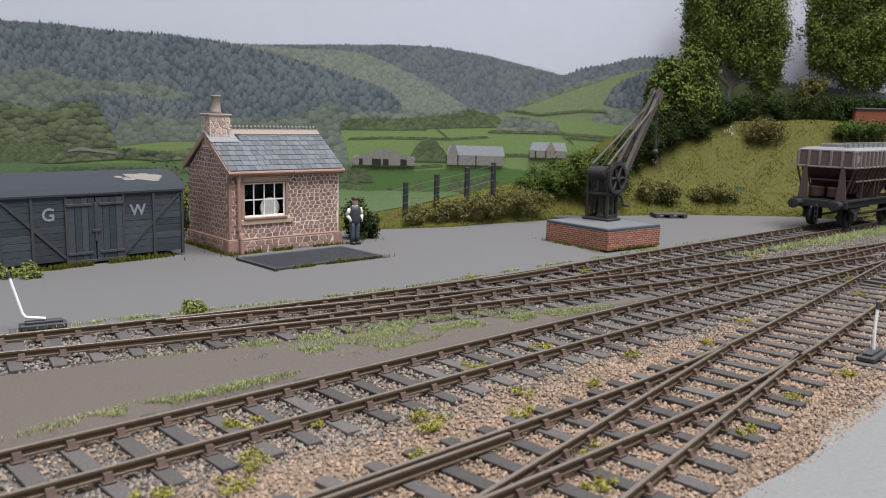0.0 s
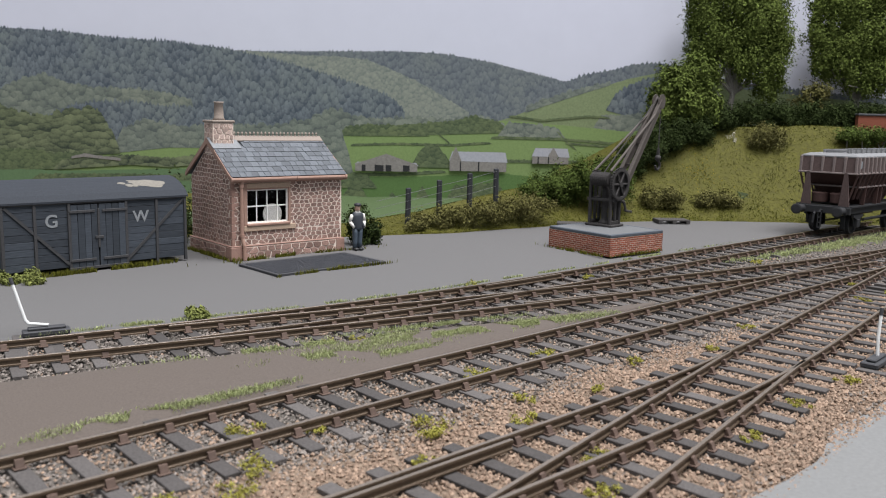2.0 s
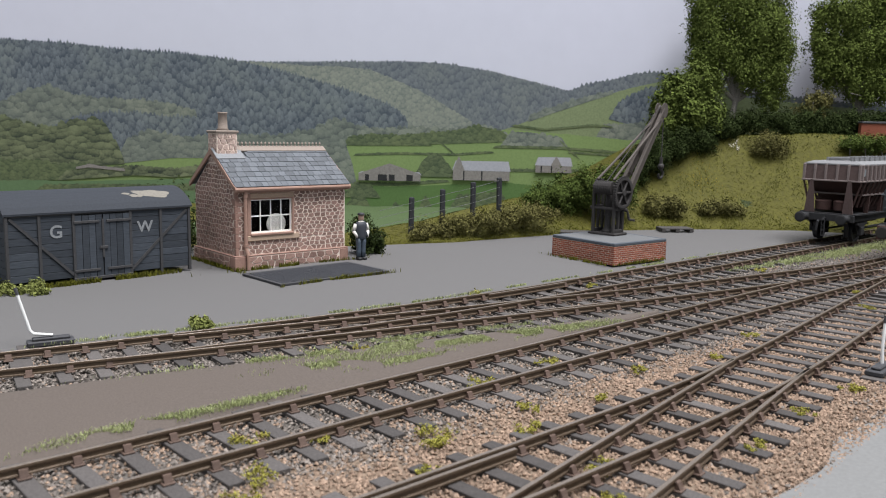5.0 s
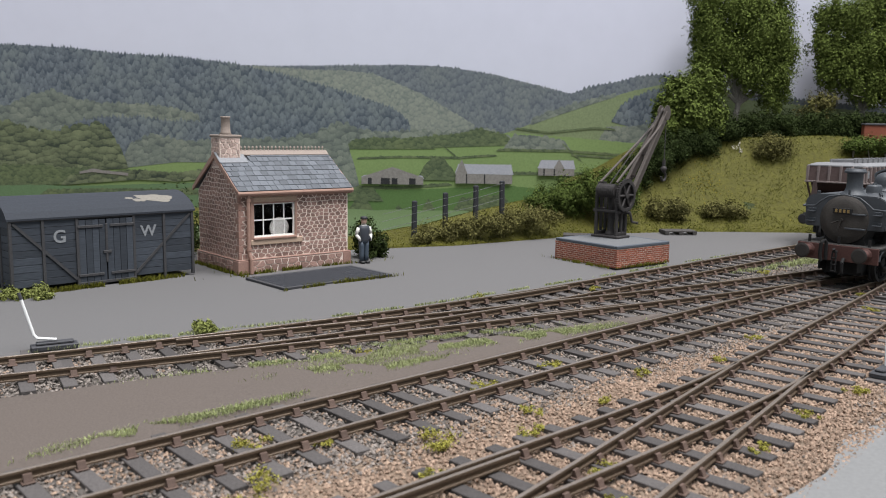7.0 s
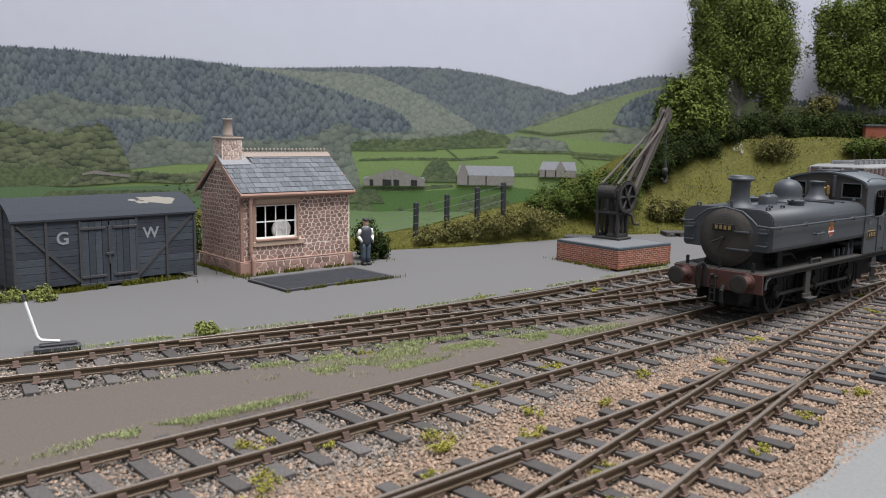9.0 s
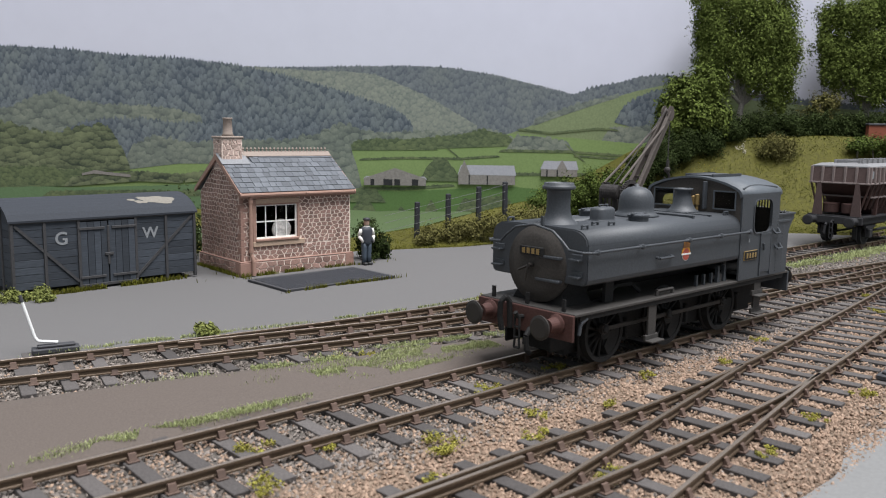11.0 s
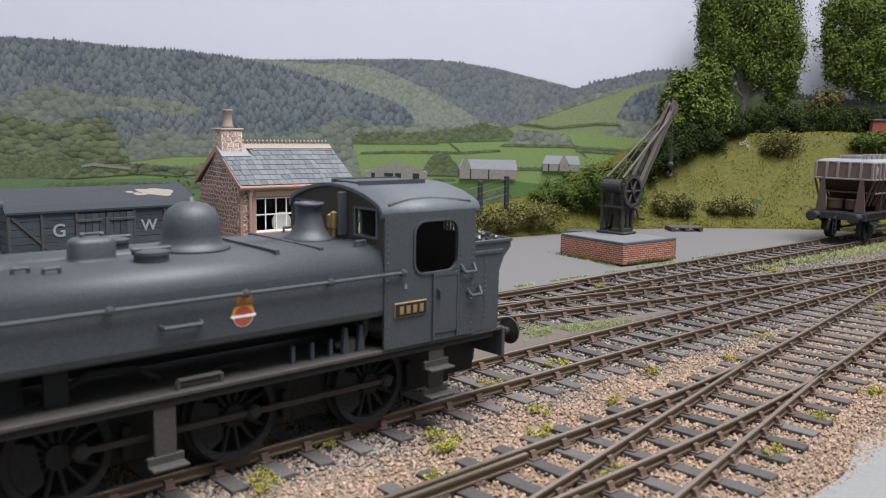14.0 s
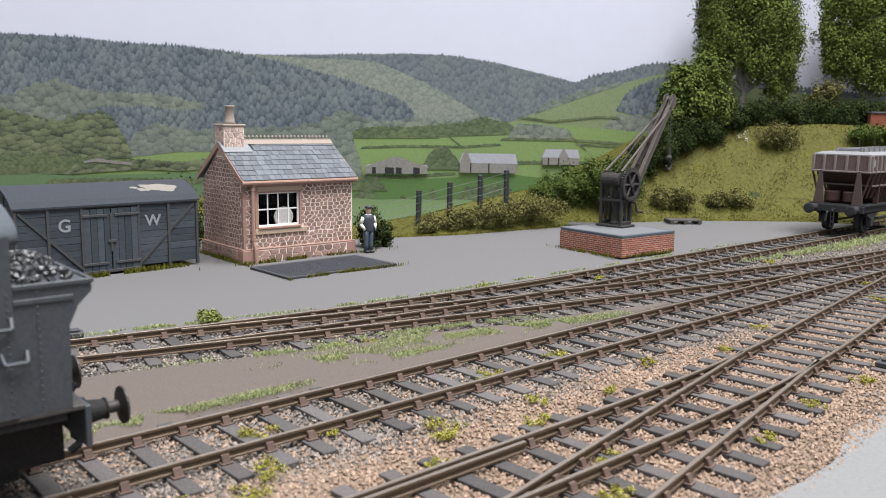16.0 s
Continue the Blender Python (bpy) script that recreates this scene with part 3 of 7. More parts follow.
for end in (0, 1):
    x0, x1 = (-VL - 0.1, -VL + 0.8) if not end else (-0.8, 0.1)
    for j in range(9):
        z = VB + j * (VE - VB) / 9
        part("end_plank", box(bmesh.new(), x0, x1, 0.7, VD - 0.7, z + 0.06, z + (VE - VB) / 9 - 0.06, bevel=0.08), M_VAN, van)
    part("end_arch", prism(bmesh.new(), [(0.2, VE)] + [(VD * k / 10, VE + 6.2 * math.sin(math.pi * k / 10) ** 0.75) for k in range(1, 10)] + [(VD - 0.2, VE)], x0, x1, SIDE), M_VAN, van)
    for y in (10.0, 20.5):
        xx = x0 - 0.5 if not end else x1 - 0.1
        part("end_post", boxes((xx, xx + 0.6, y - 0.6, y + 0.6, 0.6, VE + 4.5), bevel=0.1), M_VANIRON, van)
arc = [(-1.0 + (VD + 2.0) * k / 16, VE + 0.2 + 7.2 * math.sin(math.pi * (k / 16)) ** 0.72) for k in range(17)]
van_roof = part("roof", prism(bmesh.new(), [(y, z + 0.7) for y, z in arc] + [(y, z) for y, z in arc[::-1]], -VL - 1.2, 1.2, SIDE), M_FELT, van, "dark felt roof with bare patches", smooth=False)


def roof_z(y):
    return VE + 0.95 + 7.2 * math.sin(math.pi * min(max((y + 1.0) / (VD + 2.0), 0.001), 0.999)) ** 0.72


for cx, cy, rx, ry, seed in ((-13.2, 6.0, 7.8, 2.4, 3), (-20.5, 4.4, 2.3, 1.0, 9), (-23.5, 6.2, 1.6, 0.8, 14)):
    bm = bmesh.new()
    mid = bm.verts.new((cx, cy, roof_z(cy) + 0.02))
    ring = []
    for i in range(28):
        a = 2 * math.pi * i / 28
        k = 1 + 0.45 * noise.noise((math.cos(a) * 1.6, math.sin(a) * 1.6, seed))
        y = cy + ry * k * math.sin(a) - 0.12 * rx * k * math.cos(a)
        ring.append(bm.verts.new((cx + rx * k * math.cos(a), y, roof_z(y) + 0.02)))
    for i in range(28):
        bm.faces.new((mid, ring[i], ring[(i + 1) % 28]))
    part("bare_patch", bm, M_PEEL, van_roof)


def letter(text, size, m, mat, parent, name="letter"):
    c = bpy.data.curves.new(name, "FONT")
    c.body, c.size, c.extrude, c.align_x, c.align_y = text, size * MM, 0.05 * MM, "CENTER", "CENTER"
    c.offset = 0.12 * MM
    ob = new(name, c)
    c.materials.append(mat)
    ob.parent = parent
    ob.matrix_local = m
    return ob


letter("G", 6.6, at(-53.2, -0.16, 19.9, 90, 0, 0), M_LETTER, van)
letter("W", 6.2, at(-18.9, -0.16, 19.7, 90, 0, 0), M_LETTER, van)

# ---- railwayman figurine: one plain painted shape ----
def figurine():
    bm = bmesh.new()
    for x in (-1.25, 1.25):
        lathe(bm, [(1.1, 0.9), (1.15, 4), (1.35, 8), (1.5, 10.2)], 10, Matrix.Translation((x, 0, 0)))
        box(bm, x - 1.0, x + 1.0, -2.4, 1.1, 0, 1.2, bevel=0.3)
    lathe(bm, [(2.2, 9.8), (2.45, 11), (2.3, 13.5), (2.7, 16.2), (2.1, 17.8), (0.9, 18.3)], 14, Matrix.Diagonal((1.15, 0.8, 1, 1)))
    lathe(bm, [(0.8, 18.0), (1.25, 19.0), (1.35, 20.2), (1.2, 21.2), (0.7, 21.8)], 12)
    lathe(bm, [(1.6, 20.9), (1.75, 21.3), (1.6, 22.0), (0.4, 22.3)], 12)
    for sx in (1, -1):
        pipe(bm, [(2.9 * sx, 0, 17.0), (3.9 * sx, 0.3, 13.6), (2.4 * sx, -1.6, 10.9)], 0.8, 8)
    return bm


M_FIG = bpy.data.materials.new("painted_figurine")
M_FIG.use_nodes = True
nt = M_FIG.node_tree
tc, sep, ramp = nt.nodes.new("ShaderNodeTexCoord"), nt.nodes.new("ShaderNodeSeparateXYZ"), nt.nodes.new("ShaderNodeValToRGB")
nt.links.new(tc.outputs["Object"], sep.inputs[0])
scale_z = nt.nodes.new("ShaderNodeMath")
scale_z.operation = "MULTIPLY"
scale_z.inputs[1].default_value = 1 / 0.0225
nt.links.new(sep.outputs["Z"], scale_z.inputs[0])
nt.links.new(scale_z.outputs[0], ramp.inputs[0])
ramp.color_ramp.interpolation = "CONSTANT"
els = ramp.color_ramp.elements
els[0].color = (0.02, 0.02, 0.02, 1)
els[1].position, els[1].color = 0.055, (0.055, 0.075, 0.10, 1)
for p_, c_ in ((0.47, (0.035, 0.04, 0.05)), (0.80, (0.45, 0.43, 0.40)), (0.835, (0.38, 0.25, 0.19)), (0.93, (0.02, 0.02, 0.025))):
    e_ = els.new(p_)
    e_.color = (*c_, 1)
absx, gt, armmix = nt.nodes.new("ShaderNodeMath"), nt.nodes.new("ShaderNodeMath"), nt.nodes.new("ShaderNodeMix")
absx.operation, gt.operation, armmix.data_type = "ABSOLUTE", "GREATER_THAN", "RGBA"
nt.links.new(sep.outputs["X"], absx.inputs[0])
nt.links.new(absx.outputs[0], gt.inputs[0])
gt.inputs[1].default_value = 2.75 * MM
nt.links.new(gt.outputs[0], armmix.inputs[0])
nt.links.new(ramp.outputs[0], armmix.inputs[6])
armmix.inputs[7].default_value = (0.62, 0.60, 0.56, 1)
nt.links.new(armmix.outputs[2], nt.nodes["Principled BSDF"].inputs["Base Color"])
nt.nodes["Principled BSDF"].inputs["Roughness"].default_value = 0.6
man = part("figurine", figurine(), M_FIG, smooth=True, at=at(-34.2, 375.2, YARD + 0.1, 0, 0, 35) @ Matrix.Diagonal((0.98, 0.98, 0.98, 1)))
tagged(man, "small painted railway worker figurine standing in the yard", "figurine")

# ---- printed backdrop board: sky, hills, woods, fields and farms, all flat on the board ----
BOARD = 640.0


def print_ink(name, colour, other=None, scale=0.12, fine=0.8, vary=0.16, island=0.0, mix=0.5):
    return material(name, colour, rough=0.95, vary=vary, scale=scale, fine=fine, bump=0.0, other=other, island=island, mix=mix, spec=0.05)


M_SKY = print_ink("printed_pale_sky", (0.515, 0.52, 0.60), (0.475, 0.48, 0.565), scale=0.012, fine=0.05, vary=0.02)


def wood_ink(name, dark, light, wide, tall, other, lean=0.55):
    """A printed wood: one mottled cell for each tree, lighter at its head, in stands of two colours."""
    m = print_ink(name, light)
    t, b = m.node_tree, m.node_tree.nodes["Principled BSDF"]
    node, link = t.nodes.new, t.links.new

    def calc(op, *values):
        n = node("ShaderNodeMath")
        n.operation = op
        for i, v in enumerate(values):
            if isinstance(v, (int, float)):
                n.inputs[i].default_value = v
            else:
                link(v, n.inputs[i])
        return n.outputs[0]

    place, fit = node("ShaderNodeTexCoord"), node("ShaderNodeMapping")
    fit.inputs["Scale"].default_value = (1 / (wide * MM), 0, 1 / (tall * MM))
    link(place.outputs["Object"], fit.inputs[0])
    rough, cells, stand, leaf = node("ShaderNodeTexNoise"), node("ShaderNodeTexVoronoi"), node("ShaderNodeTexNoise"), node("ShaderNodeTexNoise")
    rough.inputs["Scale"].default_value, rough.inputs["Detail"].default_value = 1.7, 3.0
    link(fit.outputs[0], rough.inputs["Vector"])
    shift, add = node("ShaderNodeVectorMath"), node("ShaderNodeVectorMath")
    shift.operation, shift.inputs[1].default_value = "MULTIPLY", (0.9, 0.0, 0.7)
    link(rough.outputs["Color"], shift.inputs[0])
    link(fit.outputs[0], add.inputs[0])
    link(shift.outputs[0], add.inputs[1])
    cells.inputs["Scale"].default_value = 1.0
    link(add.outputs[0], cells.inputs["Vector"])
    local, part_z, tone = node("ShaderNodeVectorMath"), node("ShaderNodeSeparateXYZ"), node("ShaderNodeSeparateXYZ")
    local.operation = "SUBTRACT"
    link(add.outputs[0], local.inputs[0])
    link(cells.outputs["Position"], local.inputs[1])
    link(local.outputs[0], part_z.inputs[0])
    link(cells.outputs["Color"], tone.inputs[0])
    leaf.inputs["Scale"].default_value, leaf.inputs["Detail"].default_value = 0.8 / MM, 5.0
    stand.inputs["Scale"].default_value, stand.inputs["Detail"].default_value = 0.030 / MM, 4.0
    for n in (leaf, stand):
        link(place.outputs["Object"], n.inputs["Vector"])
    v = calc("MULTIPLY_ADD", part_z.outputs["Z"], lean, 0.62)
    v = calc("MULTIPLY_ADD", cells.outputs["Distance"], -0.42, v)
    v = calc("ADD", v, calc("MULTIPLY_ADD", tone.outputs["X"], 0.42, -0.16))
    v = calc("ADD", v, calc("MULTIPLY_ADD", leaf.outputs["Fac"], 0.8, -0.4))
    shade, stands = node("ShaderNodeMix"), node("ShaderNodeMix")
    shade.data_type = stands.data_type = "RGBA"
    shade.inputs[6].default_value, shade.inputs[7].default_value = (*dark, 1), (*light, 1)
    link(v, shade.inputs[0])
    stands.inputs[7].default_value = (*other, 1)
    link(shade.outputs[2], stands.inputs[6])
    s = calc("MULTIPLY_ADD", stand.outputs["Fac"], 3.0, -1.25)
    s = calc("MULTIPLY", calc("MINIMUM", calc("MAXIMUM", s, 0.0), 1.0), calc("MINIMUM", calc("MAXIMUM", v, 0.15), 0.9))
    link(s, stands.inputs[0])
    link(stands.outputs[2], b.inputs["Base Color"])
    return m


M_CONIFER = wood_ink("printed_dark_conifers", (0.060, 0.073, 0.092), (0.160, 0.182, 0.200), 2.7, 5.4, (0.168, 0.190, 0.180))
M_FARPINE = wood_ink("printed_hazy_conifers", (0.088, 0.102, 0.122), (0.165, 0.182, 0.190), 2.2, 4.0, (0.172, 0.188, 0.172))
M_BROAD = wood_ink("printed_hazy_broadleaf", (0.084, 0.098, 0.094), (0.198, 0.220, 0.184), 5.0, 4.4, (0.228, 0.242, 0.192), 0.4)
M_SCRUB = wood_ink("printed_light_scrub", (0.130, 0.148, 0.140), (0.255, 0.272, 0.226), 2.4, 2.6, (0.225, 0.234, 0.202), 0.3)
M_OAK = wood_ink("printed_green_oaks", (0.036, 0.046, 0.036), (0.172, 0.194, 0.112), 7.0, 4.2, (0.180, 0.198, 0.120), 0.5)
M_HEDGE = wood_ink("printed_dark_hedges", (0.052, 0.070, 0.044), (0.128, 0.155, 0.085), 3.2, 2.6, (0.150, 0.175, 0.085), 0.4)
M_FIELD = print_ink("printed_green_fields", (0.176, 0.240, 0.098), (0.140, 0.196, 0.084), scale=0.03, vary=0.10)
M_FIELD2 = print_ink("printed_deep_green_fields", (0.090, 0.150, 0.055), (0.125, 0.190, 0.066), scale=0.035, vary=0.14)
M_FIELD3 = print_ink("printed_bluish_meadow", (0.108, 0.166, 0.088), (0.080, 0.128, 0.066), scale=0.03, vary=0.10)
M_HILLGREEN = print_ink("printed_hill_pasture", (0.178, 0.214, 0.118), (0.138, 0.168, 0.092), scale=0.04, vary=0.14)
M_ROOFTIN = print_ink("printed_grey_roofs", (0.33, 0.33, 0.37), vary=0.1)
M_BARN = print_ink("printed_stone_walls", (0.20, 0.185, 0.175), (0.27, 0.255, 0.24), vary=0.2)
M_SHADE = print_ink("printed_dark_openings", (0.03, 0.03, 0.032))

backdrop = thing("backdrop", "printed landscape backdrop of wooded hills and green fields", "backdrop", at(-9, 0, 7.5), kind="structure")
part("sky", boxes((-380, 381, BOARD, BOARD + 4, -11.7, 290)), M_SKY, backdrop)


def curve_z(points, x):
    return float(np.interp(x, [p[0] for p in points], [p[1] for p in points]))


def treetops(x, wide, tall, sharp, seed):
    """The height of a row of tree heads over its line: pointed conifers or rounded crowns."""
    q = x / wide + 0.6 * noise.noise((x / wide * 0.7, seed, 0.2))
    i = math.floor(q)
    u = 2 * (q - i) - 1
    h = tall * (0.45 + 0.55 * abs(noise.noise((i * 7.31, seed, 4.4))) * 2)
    return h * ((1 - abs(u)) if sharp else math.sqrt(max(0.0, 1 - u * u))) + 0.35 * tall * noise.noise((x * 1.1, seed, 1.0))


def sheet(name, top, low, mat, lift, wide=3.0, tall=0.0, sharp=False, parent=backdrop):
    """A printed area between an upper line, edged with tree heads, and a lower one, lift mm off the board."""
    x0, x1 = max(top[0][0], low[0][0]), min(top[-1][0], low[-1][0])
    n = max(4, int((x1 - x0) / (0.6 if tall else 3.0)))
    vs, fs = [], []
    for i in range(n + 1):
        x = x0 + (x1 - x0) * i / n
        z0, z1 = curve_z(low, x), curve_z(top, x)
        edge = min(1.0, (x - x0) / (wide * 1.5), (x1 - x) / (wide * 1.5)) ** 0.6 if tall and lift > 2 else 1.0
        z1 = z0 + (z1 + (treetops(x, wide, tall, sharp, lift) if tall else 0.5 * noise.noise((x * 0.3, lift, 0.5))) - z0) * edge
        vs += [(x, BOARD - lift * 0.3, z0), (x, BOARD - lift * 0.3, max(z1, z0))]
        if i:
            q = 2 * i
            fs.append((q - 2, q, q + 1, q - 1))
    return part(name, raw(name, vs, fs, mat), None, parent)


def printed_hedge(points, h):
    """A thin clipped hedge line between two fields."""
    return sheet("printed_hedge", [(x, z + h * 0.5) for x, z in points], [(x, z - h * 0.5) for x, z in points], M_HEDGE, 3.55 + 0.0012 * points[0][0], 2.2, h * 0.7)


# hills, far to near
sheet("far_hill", [(-192.5, 98.5), (-107, 100), (-64, 101), (-21, 102), (8, 101.5), (22, 100), (43.5, 97), (65.5, 92.5), (87, 87.5), (113.5, 81.5), (153, 73.5)], [(-195.5, -4), (157, 3.5)], M_FARPINE, 0.5, 2.2, 2.2, True)
sheet("right_hill", [(92, 74), (109, 82), (126, 88.5), (143.5, 91.5), (160.5, 96.5), (178, 97.5), (195.5, 96.5), (240, 84), (417, 70.5)], [(95, 2.5), (424.5, 9.5)], M_FARPINE, 0.9, 3.2, 2.6, True)
sheet("scrub_slope", [(-152, 99), (-132.5, 99.5), (-97.5, 97.5), (-62, 97), (-42.5, 95), (-21, 87), (-2.5, 79), (18.5, 67.5), (36, 57.5)], [(-153, 39.5), (36.5, 44)], M_SCRUB, 1.3, 2.6, 1.4)
sheet("left_hill", [(-374, 117.5), (-319.5, 112.5), (-277, 111), (-235, 107), (-192.5, 105.5), (-150, 101), (-115, 94), (-90, 88), (-65, 81), (-38, 73), (-20.5, 65), (-13.5, 56.5)], [(-382, 5), (-13, 13)], M_CONIFER, 1.7, 2.4, 3.4, True)
sheet("hill_broadleaf", [(-378, 61), (-322, 66.5), (-304, 74.5), (-289, 78.5), (-269, 72), (-248.5, 69), (-225, 69), (-198, 67), (-169, 59)], [(-381, 22.5), (-324.5, 28), (-169.5, 36)], M_BROAD, 2.1, 5, 3.0)
sheet("lower_conifers", [(-298, 39), (-284.5, 48.5), (-267, 56), (-245.5, 59), (-219.5, 59.5), (-198, 56.5), (-176.5, 56.5), (-150.5, 55), (-120.5, 58.5), (-81.5, 57), (-46.5, 61), (-20.5, 58)], [(-299, 20), (-20, 26)], M_CONIFER, 2.4, 3, 4.2, True)
sheet("pasture", [(58, 51.5), (74.5, 57.5), (92.5, 64), (109.5, 69.5), (135.5, 79), (157, 86), (178.5, 91), (200, 92.5), (249, 80), (417.5, 66.5)], [(59.5, 1.5), (424.5, 9.5)], M_HILLGREEN, 1.7)
sheet("pasture_edge", [(79.5, 62), (92.5, 67.5), (109.5, 73), (126.5, 78.5), (144, 82.5)], [(79.5, 58.5), (92.5, 63.5), (109.5, 69.5), (127, 75.5), (144, 81)], M_BROAD, 2, 5, 3)
sheet("right_copse", [(141.5, 66), (148.5, 74), (161.5, 82), (174, 86.5), (187, 88.5), (209, 87.5)], [(141.5, 62), (158.5, 58), (176, 56.5), (211, 55)], M_CONIFER, 2.2, 3.5, 3, True)
sheet("copse_foot", [(131.5, 54), (138.5, 57.5), (149.5, 57), (167, 59), (189, 58.5)], [(132, 46), (190, 45)], M_BROAD, 2.5, 4, 2.2)
sheet("valley", [(-381, 21.5), (-238, 28), (-159.5, 36), (-90, 40), (-55, 43), (9.5, 46), (62.5, 52.5), (106, 50), (154.5, 46.5), (419.5, 49)], [(-386, -48), (429, -30.5)], M_FIELD, 2.7)
sheet("foot_trees", [(-237.5, 36), (-220, 42.5), (-210.5, 46), (-198.5, 42), (-177, 41), (-151, 44), (-116, 43), (-85.5, 49), (-70.5, 56), (-55.5, 53), (-38, 50), (-12, 51.5), (14.5, 50.5), (45, 53), (67, 49)], [(-238.5, 20.5), (-194.5, 26), (-151, 26.5), (-81.5, 28.5), (-64, 38), (-46.5, 38.5), (-20.5, 41), (23.5, 43), (67, 45)], M_BROAD, 3.1, 6, 4)
sheet("valley_hedge", [(-64, 43.5), (-42, 46.5), (-20.5, 46), (5.5, 48.5), (23, 50.5), (40.5, 54.5), (53.5, 52), (67, 48)], [(-64, 38), (-20.5, 39), (23.5, 41), (67, 43)], M_HEDGE, 3.4, 4, 2)
sheet("field_bushes", [(58, 45.5), (67, 50), (84.5, 49.5), (102, 47), (111, 45.5)], [(58.5, 39.5), (84.5, 40), (111, 39)], M_BROAD, 3.52, 5, 2.4)
printed_hedge([(-55, 31), (-20, 32.5), (23.5, 32.5), (54, 35)], 1.26)
printed_hedge([(9.5, 43.5), (23.5, 32.5)], 0.84)
printed_hedge([(53, 39), (106.5, 39), (155, 36)], 1.47)
printed_hedge([(66.5, 56), (93, 53), (128, 57), (145.5, 56)], 1.05)
printed_hedge([(111, 36), (154.5, 33.5)], 1.26)
printed_hedge([(104, 45.5), (111, 38), (120.5, 31)], 1.26)
printed_hedge([(-54.5, 38.5), (6, 39.5)], 0.84)
printed_hedge([(63.5, 21), (116.5, 21.5), (156, 24)], 1.68)
printed_hedge([(-55, 8.5), (-20, 8.5), (19.5, 12)], 1.68)
sheet("house_tree", [(-81.5, 28.5), (-75, 39), (-64, 41.5), (-56, 36), (-52.5, 26.5)], [(-81.5, -1.5), (-52.5, 7)], M_BROAD, 4.3, 6, 3)
sheet("round_tree", [(-8.5, 22), (-3.5, 29), (7, 32), (18.5, 29.5), (24, 22)], [(-8.5, 15), (24, 15)], M_HEDGE, 4.6, 8, 3)
sheet("oak_wood", [(-378.5, 57), (-323, 54), (-306, 48), (-289, 45), (-271.5, 50.5), (-254, 53), (-238, 50), (-231.5, 38)], [(-381.5, 14), (-282, 17.5), (-232, 20.5)], M_OAK, 3.8, 11, 6)
sheet("oak_wood", [(-379.5, 42.5), (-324, 40), (-308.5, 38), (-294, 33), (-283, 29)], [(-382, 9.5), (-284, 11.5)], M_OAK, 4.2, 9, 5)
sheet("dark_copse", [(-381, 19), (-325, 21), (-299, 21.5), (-283.5, 18.5), (-264.5, 20), (-251.5, 19.5)], [(-382.5, 4), (-284, 7.5), (-251.5, 9.5)], M_HEDGE, 4.6, 6, 3)
sheet("bank_scrub", [(-284, 12.5), (-256, 16.5), (-225.5, 19), (-195, 17), (-173, 20), (-160, 24)], [(-284, 7), (-256, 9.5), (-225.5, 12), (-195, 11), (-160, 14.5)], M_OAK, 4.9, 5, 2)
sheet("blue_meadow", [(-382.5, 4.5), (-299.5, 7), (-269.5, 6.5), (-225.5, 8.5), (-173.5, 10.5)], [(-386, -48), (-174.5, -43.5)], M_FIELD3, 5.2)
sheet("meadow_hedge", [(-301.5, 2), (-282.5, 3.5), (-239, 4.5), (-195.5, 4.5), (-175.5, 6)], [(-302, -1.5), (-239, -0.5), (-175.5, 1)], M_HEDGE, 5.5, 4, 1.5)
sheet("lower_meadow", [(-81.5, 4), (-46, 7), (-20, 7), (24, 9.5), (68, 11.5), (112.5, 7)], [(-81.5, -41.5), (114.5, -37.5)], M_FIELD2, 3.7)
sheet("meadow_bush", [(-64, 4), (-53, 9.5), (-42, 7.5), (-34, 3)], [(-64, -2), (-34, -2)], M_HEDGE, 5, 5, 2)
sheet("meadow_bush", [(-65.5, -5.5), (-55, -2.5), (-46, -3.5), (-37.5, -7.5)], [(-65.5, -19.5), (-37, -19)], M_HEDGE, 5.4, 6, 2.6)
sheet("meadow_bush", [(-28.5, -7.5), (-24, -4.5), (-16, -7)], [(-28.5, -13.5), (-16, -13.5)], M_HEDGE, 5.4, 5, 2)
sheet("meadow_bush", [(-4.5, -1.5), (0, 4), (6.5, 0.5)], [(-4, -9.5), (7, -9.5)], M_HEDGE, 5.4, 6, 2)
sheet("meadow_bush", [(18.5, -3.5), (24.5, 1), (37.5, 0), (55, 3.5), (68.5, 2)], [(18.5, -13.5), (69, -12.5)], M_HEDGE, 5.4, 6, 3)
sheet("printed_wall", [(-269.5, 18), (-260, 20), (-232, 17)], [(-269.5, 16), (-260, 17.5), (-232, 15)], M_BARN, 6.0)


